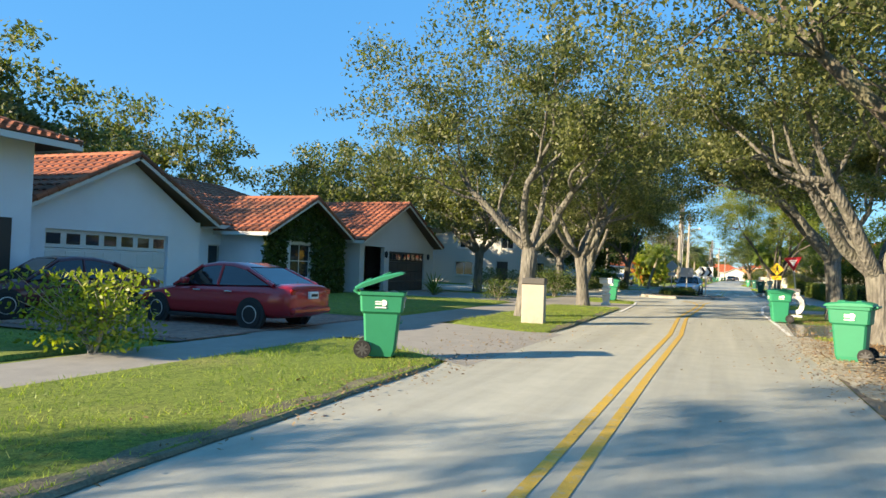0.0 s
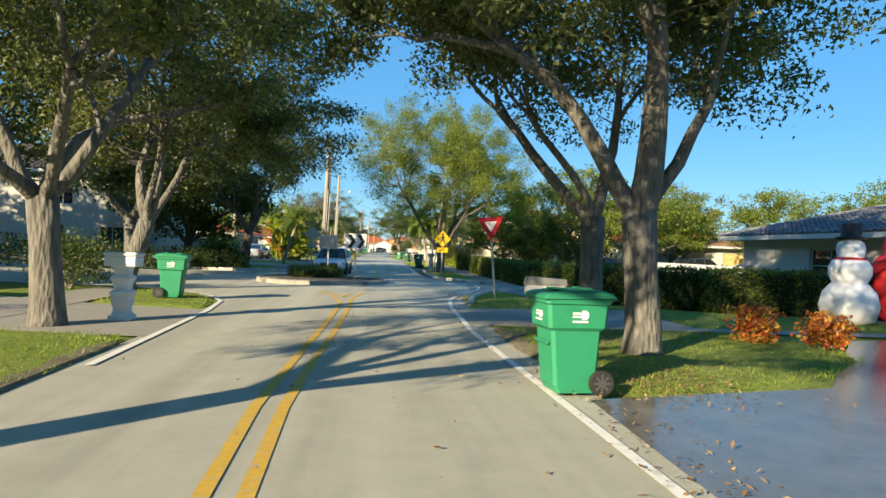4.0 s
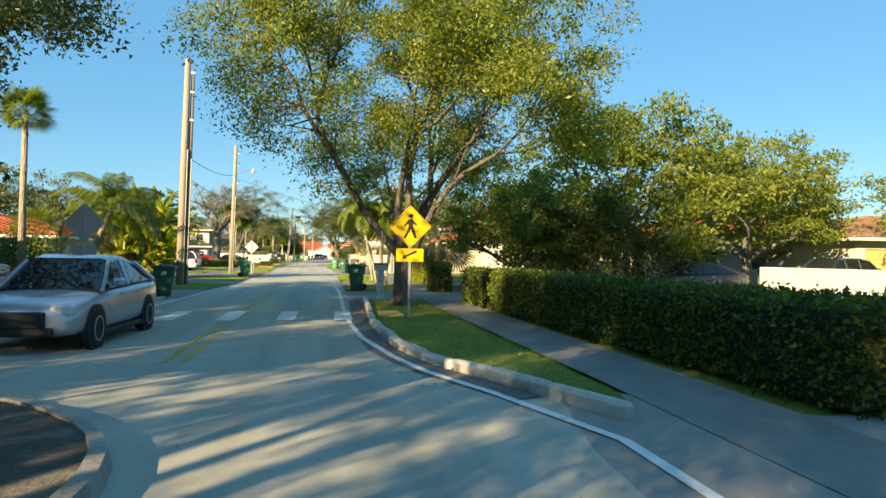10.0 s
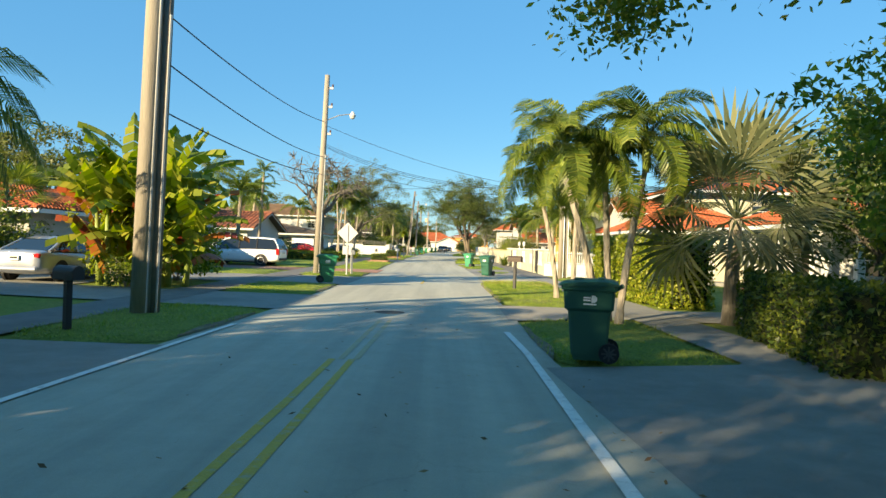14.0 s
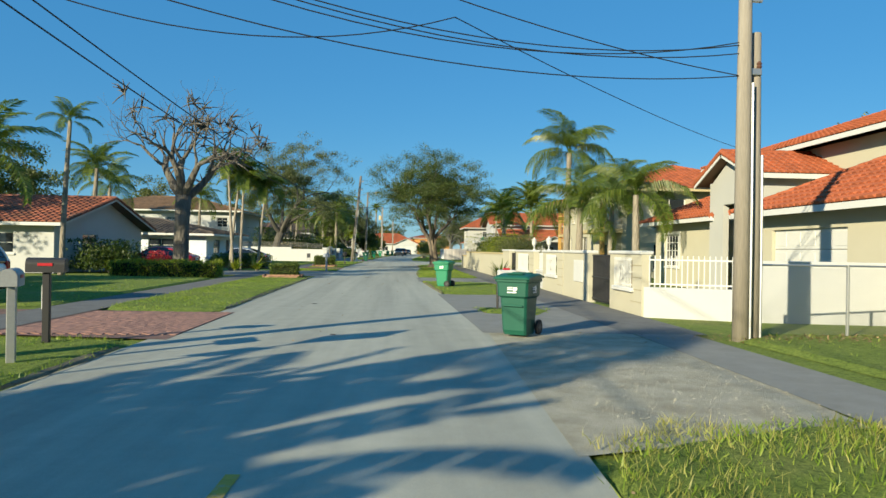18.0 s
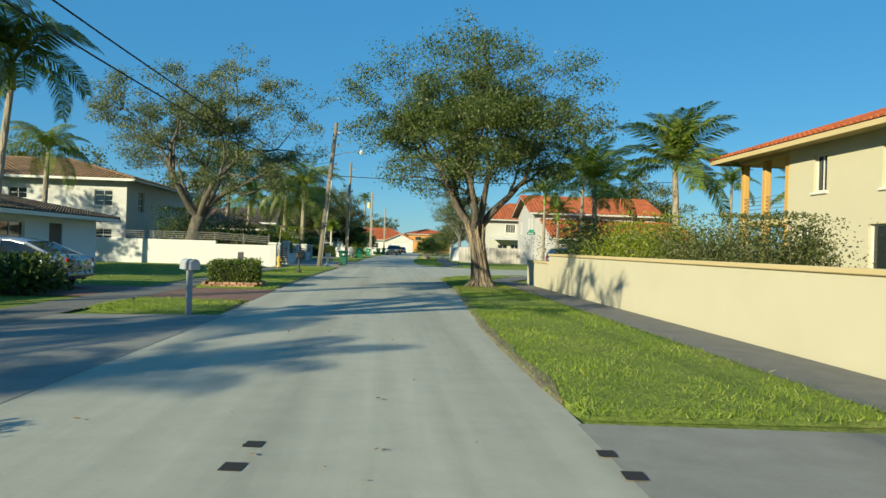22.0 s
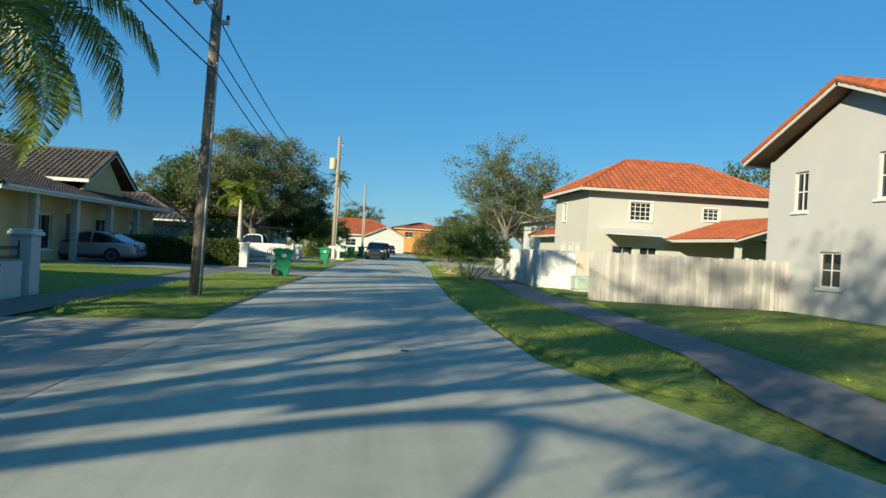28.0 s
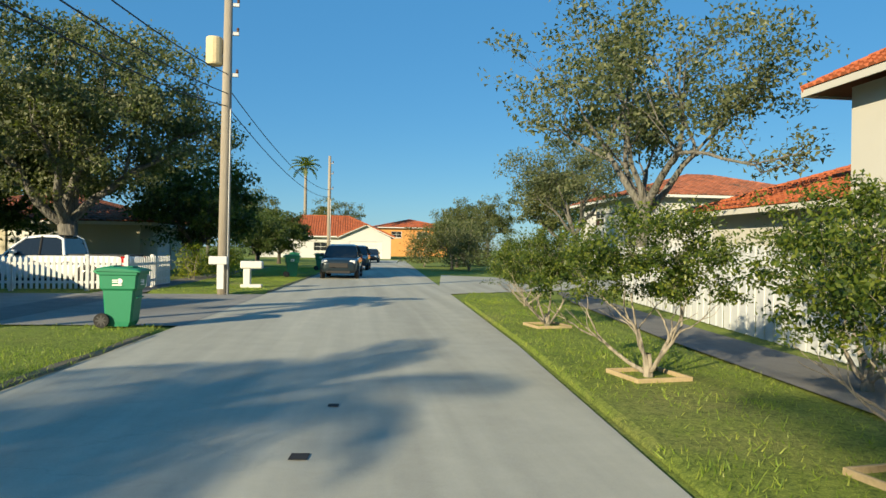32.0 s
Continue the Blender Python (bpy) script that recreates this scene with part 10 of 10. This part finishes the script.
# ---- vehicles ----
TAIL_RED, LAMP_CLEAR = mat("red lamp plastic", (0.4, 0.01, 0.012), 0.2, 0.05, 20, 2, 0), mat("clear lamp plastic", (0.6, 0.62, 0.64), 0.12, 0.05, 20, 2, 0)
CAR_GLASS = glass_mat("car glass", (0.012, 0.016, 0.02), 0.03)
RIM, DARK_PLASTIC = mat("alloy rim", (0.5, 0.51, 0.53), 0.35, 0.05, 20, 2, 0, metal=0.7), mat("black trim plastic", (0.02, 0.02, 0.021), 0.6, 0.05)
PROFILES = {
    # body stations: x from the nose as a share of length, low edge, top edge, half width share; cabin stations: x, belt, roof
    "sedan": ([(0.0, 0.32, 0.6, 0.74), (0.02, 0.24, 0.66, 0.86), (0.08, 0.2, 0.74, 0.96), (0.2, 0.19, 0.82, 1.0), (0.3, 0.19, 0.9, 1.0), (0.5, 0.19, 0.93, 1.0), (0.8, 0.19, 0.97, 1.0), (0.93, 0.22, 1.0, 0.97), (0.985, 0.28, 0.96, 0.88), (1.0, 0.36, 0.88, 0.76)],
              [(0.27, 0.88, 0.9), (0.36, 0.9, 1.16), (0.43, 0.91, 1.38), (0.52, 0.92, 1.44), (0.62, 0.93, 1.43), (0.72, 0.94, 1.34), (0.82, 0.96, 1.14), (0.9, 0.97, 0.99)], (0.18, 0.78), 0.31),
    "van": ([(0.0, 0.32, 0.66, 0.76), (0.02, 0.24, 0.74, 0.88), (0.07, 0.2, 0.84, 0.97), (0.17, 0.19, 0.95, 1.0), (0.28, 0.19, 1.0, 1.0), (0.5, 0.19, 1.02, 1.0), (0.85, 0.19, 1.03, 1.0), (0.97, 0.22, 1.03, 0.97), (0.995, 0.3, 1.0, 0.92), (1.0, 0.36, 0.9, 0.86)],
            [(0.14, 0.94, 0.96), (0.24, 0.98, 1.3), (0.32, 1.0, 1.6), (0.42, 1.01, 1.71), (0.6, 1.02, 1.73), (0.8, 1.02, 1.72), (0.93, 1.02, 1.66), (0.975, 1.02, 1.3), (0.995, 1.02, 1.05)], (0.18, 0.78), 0.33),
    "suv": ([(0.0, 0.36, 0.78, 0.78), (0.02, 0.28, 0.9, 0.9), (0.07, 0.24, 0.98, 0.97), (0.2, 0.23, 1.03, 1.0), (0.3, 0.23, 1.06, 1.0), (0.55, 0.23, 1.07, 1.0), (0.85, 0.23, 1.1, 1.0), (0.97, 0.26, 1.1, 0.96), (1.0, 0.4, 1.0, 0.84)],
            [(0.26, 1.04, 1.06), (0.33, 1.06, 1.34), (0.4, 1.06, 1.6), (0.5, 1.07, 1.68), (0.7, 1.08, 1.68), (0.87, 1.1, 1.62), (0.95, 1.1, 1.36), (0.985, 1.1, 1.12)], (0.19, 0.79), 0.36),
    "pickup": ([(0.0, 0.4, 0.84, 0.8), (0.02, 0.32, 0.98, 0.92), (0.07, 0.28, 1.06, 0.98), (0.2, 0.28, 1.1, 1.0), (0.3, 0.28, 1.12, 1.0), (0.6, 0.28, 1.13, 1.0), (0.97, 0.3, 1.14, 1.0), (1.0, 0.42, 1.1, 0.94)],
               [(0.25, 1.1, 1.12), (0.32, 1.12, 1.5), (0.38, 1.12, 1.76), (0.46, 1.12, 1.82), (0.56, 1.13, 1.81), (0.6, 1.13, 1.7), (0.62, 1.13, 1.15)], (0.17, 0.77), 0.38),
}


def car(label, at, rz, kind, length, width, paint, category="car", rear_plate=True):
    """A parked vehicle, nose towards +x."""
    t = thing({"van": "minivan", "pickup": "pickup_truck", "suv": "suv", "sedan": "car"}[kind], label, category, at, rz)
    stn, cab, axles, wr = PROFILES[kind]
    hw = width / 2
    g = Geo()
    rows = []
    for u, lo, hi, w in stn:
        x, w = (0.5 - u) * length, hw * w
        prof = [(w * 0.86, lo), (w * 0.97, lo + 0.1), (w, lo + (hi - lo) * 0.45), (w * 0.985, lo + (hi - lo) * 0.75), (w * 0.93, hi - 0.05), (w * 0.8, hi), (w * 0.4, hi + 0.02)]
        rows.append([(x, y, z) for y, z in prof] + [(x, -y, z) for y, z in reversed(prof)])
    n = len(rows[0])
    for r in rows:
        g.v += r
    for i in range(len(rows) - 1):
        g.f += [(i * n + k, i * n + (k + 1) % n, (i + 1) * n + (k + 1) % n, (i + 1) * n + k) for k in range(n)]
    g.f += [tuple(range(n)), tuple(reversed(range((len(rows) - 1) * n, len(rows) * n)))]
    body = part("body", g, paint, t, smooth=True)
    rnd = body.modifiers.new("rounding", "SUBSURF")
    rnd.levels = rnd.render_levels = 1
    c, top = Geo(), Geo()
    rows, pill = [], []
    hr = max(r for _, _, r in cab)
    for u, b, r in cab:
        x = (0.5 - u) * length
        k = (r - b) / (hr - b + 1e-6)
        wb, wt = hw * 0.9, hw * (0.9 - 0.2 * k)
        rows.append([(x, wb, b), (x, wt, r - 0.05), (x, wt - 0.1, r), (x, -wt + 0.1, r), (x, -wt, r - 0.05), (x, -wb, b)])
        pill.append((x, wb, b, wt, r))
    for r in rows:
        c.v += r
    for i in range(len(rows) - 1):
        c.f += [(i * 6 + k, i * 6 + k + 1, i * 6 + 7 + k, i * 6 + 6 + k) for k in range(5)]
    c.f += [tuple(range(6)), tuple(reversed(range((len(rows) - 1) * 6, len(rows) * 6)))]
    part("glazing", c, CAR_GLASS, t, "dark tinted glass", smooth=False)["kind"] = "stuff"
    roofs = [q for q in pill if q[4] > hr - 0.12]
    for x, wb, b, wt, r in roofs:
        top.v += [(x, wt + 0.012, r - 0.075), (x, wt + 0.004, r - 0.03), (x, wt - 0.1, r + 0.012), (x, -wt + 0.1, r + 0.012), (x, -wt - 0.004, r - 0.03), (x, -wt - 0.012, r - 0.075)]
    for i in range(len(roofs) - 1):
        top.f += [(i * 6 + k, i * 6 + k + 1, i * 6 + 7 + k, i * 6 + 6 + k) for k in range(5)]
    part("roof", top, paint, t, smooth=True)
    ri = [pill.index(q) for q in roofs]
    for s in (-1, 1):
        front = [(pill[i][0], s * (pill[i][3] + 0.006 if i else pill[i][1]), pill[i][4] - 0.03) for i in range(0, ri[0] + 1)]
        back = [(pill[i][0], s * (pill[i][3] + 0.006), pill[i][4] - 0.03) for i in range(ri[-1], len(pill))]
        part("pillar", Geo().tube(front, 0.035, 6), paint, t)
        part("pillar", Geo().tube(back, 0.05 if kind != "van" else 0.04, 6), paint, t)
        us = {"sedan": (0.56,), "van": (0.5, 0.72), "suv": (0.56, 0.78), "pickup": (0.47,)}[kind]
        for u in us:
            b = np.interp(u, [q[0] for q in cab], [q[1] for q in cab])
            r = np.interp(u, [q[0] for q in cab], [q[2] for q in cab])
            k = (r - b) / (hr - b)
            part("pillar", Geo().tube([((0.5 - u) * length, s * hw * 0.905, b), ((0.5 - u) * length, s * (hw * (0.9 - 0.2 * k) + 0.005), r - 0.05)], 0.035, 6), paint if kind == "sedan" else DARK_PLASTIC, t)
        part("wing_mirror", Geo().box((0.5 - cab[1][0]) * length - 0.12, s * hw * 0.92 - 0.0, cab[1][1] + 0.03, (0.5 - cab[1][0]) * length + 0.06, s * (hw * 0.92 + 0.2), cab[1][1] + 0.17, 0.04) if s > 0 else Geo().box((0.5 - cab[1][0]) * length - 0.12, -(hw * 0.92 + 0.2), cab[1][1] + 0.03, (0.5 - cab[1][0]) * length + 0.06, -hw * 0.92, cab[1][1] + 0.17, 0.04), paint, t)
        for u in (0.42, 0.62):
            part("door_handle", Geo().box((0.5 - u) * length - 0.2, min(s * hw * 0.985, s * (hw + 0.02)), 0.78 if kind == "sedan" else 0.88, (0.5 - u) * length, max(s * hw * 0.985, s * (hw + 0.02)), 0.81 if kind == "sedan" else 0.91, 0.005), RIM if kind != "pickup" else DARK_PLASTIC, t)
        part("sill", Geo().box(-length * 0.24, min(s * hw * 0.86, s * (hw - 0.01)), 0.16, length * 0.26, max(s * hw * 0.86, s * (hw - 0.01)), 0.25, 0.02), DARK_PLASTIC, t)
        zl = {"sedan": 0.66, "van": 0.74, "suv": 0.84, "pickup": 0.88}[kind]
        part("headlight", Geo().box(length * 0.44, s * hw * 0.72 - 0.16, zl - 0.1, length * 0.488, s * hw * 0.72 + 0.14, zl + 0.06, 0.03), LAMP_CLEAR, t)
        zt = {"sedan": 0.82, "van": 0.86, "suv": 0.95, "pickup": 0.9}[kind]
        part("tail_light", Geo().box(-length * 0.494, s * hw * 0.66 - 0.17, zt - 0.07, -length * 0.455, s * hw * 0.66 + 0.13, zt + 0.08, 0.03) if kind == "sedan" else Geo().box(-length * 0.503, s * hw * 0.86 - 0.07, zt - 0.2, -length * 0.46, s * hw * 0.86 + 0.09, zt + 0.2, 0.03), TAIL_RED, t)
        for a in axles:
            x = (0.5 - a) * length
            rot = Matrix.Translation((x, s * (hw - 0.1), wr)) @ Matrix.Rotation(radians(-90 * s), 4, "X")
            part("wheel_arch", Geo().lathe([(wr * 0.9, 0.0), (wr + 0.07, 0.0), (wr + 0.07, 0.098), (wr * 0.9, 0.098)], 24, m=rot), DARK_PLASTIC, t)
            w = part("wheel", Geo().lathe([(wr * 0.62, -0.1), (wr * 0.95, -0.1), (wr, -0.06), (wr, 0.07), (wr * 0.95, 0.115), (wr * 0.64, 0.12)], 24, m=rot), BLACK_RUBBER, t)
            rim = Geo().lathe([(wr * 0.6, 0.05), (wr * 0.64, 0.125), (wr * 0.58, 0.128), (wr * 0.54, 0.07)], 20, m=rot)
            for k in range(5):
                rim.box(0.02, -0.035, 0.07, wr * 0.58, 0.035, 0.118, 0.008, rot @ Matrix.Rotation(k * 1.2566, 4, "Z"))
            part("rim", rim, RIM, w)
    zg = {"sedan": 0.5, "van": 0.55, "suv": 0.65, "pickup": 0.72}[kind]
    part("grille", Geo().box(length * 0.487, -hw * 0.5, zg - 0.12, length * 0.503, hw * 0.5, zg + 0.12, 0.02), DARK_PLASTIC, t)
    part("front_bumper_intake", Geo().box(length * 0.482, -hw * 0.62, 0.26, length * 0.5, hw * 0.62, 0.4, 0.03), DARK_PLASTIC, t)
    part("rear_bumper", Geo().box(-length * 0.508, -hw * 0.8, 0.34, -length * 0.47, hw * 0.8, 0.5, 0.05), paint if kind == "sedan" else DARK_PLASTIC, t)
    zp = {"sedan": 0.76, "van": 0.8, "suv": 0.85, "pickup": 0.6}[kind]
    pl = part("number_plate", Geo().box(-length * 0.512, -0.16, zp - 0.08, -length * 0.497, 0.16, zp + 0.08, 0.005), SIGN_WHITE, t)
    part("bar", Geo().box(-length * 0.5135, -0.12, zp - 0.03, -length * 0.5125, 0.12, zp + 0.03), DARK_PLASTIC, pl)
    if kind == "pickup":
        part("bed", Geo().box(-length * 0.485, -hw * 0.82, 0.8, -length * 0.13, hw * 0.82, 1.16), DARK_PLASTIC, t)
    return t


def paint_of(name, c, metal=0.3):
    return mat(name, c, 0.35, 0.04, 8, 1, 0, metal=metal, coat=0.8)


RED = paint_of("metallic red car paint", (0.42, 0.012, 0.022))
car("metallic red sedan parked nose in on the driveway", (-10.25, 10.2, 0.012), 178, "sedan", 4.6, 1.8, RED)
car("dark maroon sedan parked before the garage", (-14.6, 9.0, 0.01), 255, "sedan", 4.6, 1.8, paint_of("dark maroon car paint", (0.09, 0.008, 0.014)))
car("white coupe sedan parked on the driveway", (12.4, 27.6, 0.01), 72, "sedan", 4.5, 1.8, paint_of("white car paint", (0.75, 0.76, 0.77), 0))
SILVER = paint_of("silver car paint", (0.42, 0.45, 0.5), 0.6)
car("silver sedan on the street", (-1.75, 53.9, 0.012), -93, "sedan", 4.5, 1.8, SILVER)
car("silver sedan parked before the planting", (-10.8, 84.1, 0.006), 86, "sedan", 4.5, 1.8, SILVER)
car("white minivan parked beside the bungalow", (-10.0, 103.4, 0), 176, "van", 5.0, 1.95, paint_of("white car paint", (0.75, 0.76, 0.77), 0), "van")
car("blue minivan parked before the corner house", (17.9, 171.6, 0.04), 6, "van", 5.1, 1.95, paint_of("blue car paint", (0.02, 0.09, 0.32)), "van")
car("black sedan parked before the corner house", (23.2, 172.0, 0.04), 176, "sedan", 4.7, 1.82, paint_of("black car paint", (0.012, 0.013, 0.016)))
car("silver grey sedan parked before the brown roofed house", (-10.8, 201.0, 0.01), 176, "sedan", 4.6, 1.8, paint_of("grey silver car paint", (0.3, 0.33, 0.38), 0.6))
car("white pickup truck behind the picket fence", (-6.8, 224.4, 0), 175, "pickup", 5.6, 1.95, paint_of("white car paint", (0.75, 0.76, 0.77), 0), "truck")
car("white hatchback behind the picket fence", (-9.5, 218.6, 0), 170, "suv", 4.3, 1.78, paint_of("white car paint", (0.75, 0.76, 0.77), 0))
car("dark blue green suv on the street", (3.15, 234.0, 0.01), -94, "suv", 4.6, 1.86, paint_of("dark teal car paint", (0.012, 0.025, 0.035)), "suv")
car("dark grey suv further down the street", (3.9, 247.0, 0.01), -94, "suv", 4.8, 1.9, paint_of("dark grey car paint", (0.05, 0.055, 0.065)), "suv")
car("dark car parked at the street's end", (5.6, 272.0, 0.01), -94, "sedan", 4.6, 1.8, paint_of("black car paint", (0.012, 0.013, 0.016)))
car("red car parked beside the planting", (-11.5, 127.2, 0.0), 176, "sedan", 4.5, 1.78, RED)
car("grey sedan parked before the blue house", (-9.2, 137.6, 0.01), 175, "sedan", 4.6, 1.8, paint_of("grey silver car paint", (0.3, 0.33, 0.38), 0.6))
car("dark grey sedan parked behind the hedge", (18.5, 68.2, 0), 172, "sedan", 4.6, 1.8, paint_of("dark grey car paint", (0.05, 0.055, 0.065)))
car("dark blue suv parked by the low beige house", (27.5, 69.4, 0), 15, "suv", 4.6, 1.85, paint_of("dark blue car paint", (0.02, 0.035, 0.07)), "suv")
car("silver sedan parked by the low beige house", (30.5, 66.5, 0), 12, "sedan", 4.5, 1.8, SILVER)
car("dark blue car parked under the trees", (-11.6, 69.7, 0.004), 175, "sedan", 4.6, 1.8, paint_of("dark blue car paint", (0.02, 0.035, 0.07)))

# inflatable yard figures
WHITE_CLOTH, RED_CLOTH = mat("white nylon", (0.72, 0.74, 0.78), 0.6, 0.05), mat("red nylon", (0.5, 0.02, 0.025), 0.6, 0.08)
g = Geo().lathe([(0.35, 0.0), (0.62, 0.15), (0.7, 0.5), (0.62, 0.85), (0.45, 1.05), (0.4, 1.1), (0.5, 1.3), (0.5, 1.5), (0.4, 1.68), (0.3, 1.75), (0.34, 1.95), (0.3, 2.12), (0.2, 2.2), (0.36, 2.22), (0.36, 2.26), (0.24, 2.3), (0.25, 2.6), (0.2, 2.63)], 20, (12.5, 31.9, 0))
fig = part("inflatable_figure", g, WHITE_CLOTH, smooth=True)
fig.data.materials.append(mat("black nylon", (0.02, 0.02, 0.022), 0.6))
fig.data.materials.append(RED_CLOTH)
for pg in fig.data.polygons:
    z = pg.center.z
    pg.material_index = 1 if z > 2.19 else (2 if 1.66 < z < 1.8 else 0)
tagged(fig, "white inflatable yard figure of stacked balls with a black hat", "inflatable")
g = Geo().lathe([(0.3, 0.0), (0.45, 0.2), (0.5, 0.8), (0.62, 1.2), (0.6, 1.55), (0.45, 1.8), (0.3, 1.9), (0.34, 2.1), (0.28, 2.3), (0.3, 2.38), (0.12, 2.65)], 18, (15.0, 33.4, 0))
g.tube([(14.6, 33.3, 1.6), (14.1, 33.2, 1.45), (13.7, 33.1, 1.7)], [0.17, 0.16, 0.14], 10).tube([(15.4, 33.4, 1.6), (15.8, 33.4, 1.7), (16.0, 33.4, 2.05)], [0.17, 0.16, 0.14], 10)
tagged(part("inflatable_figure", g, RED_CLOTH, smooth=True), "plain red inflatable yard figure with raised arms", "inflatable")
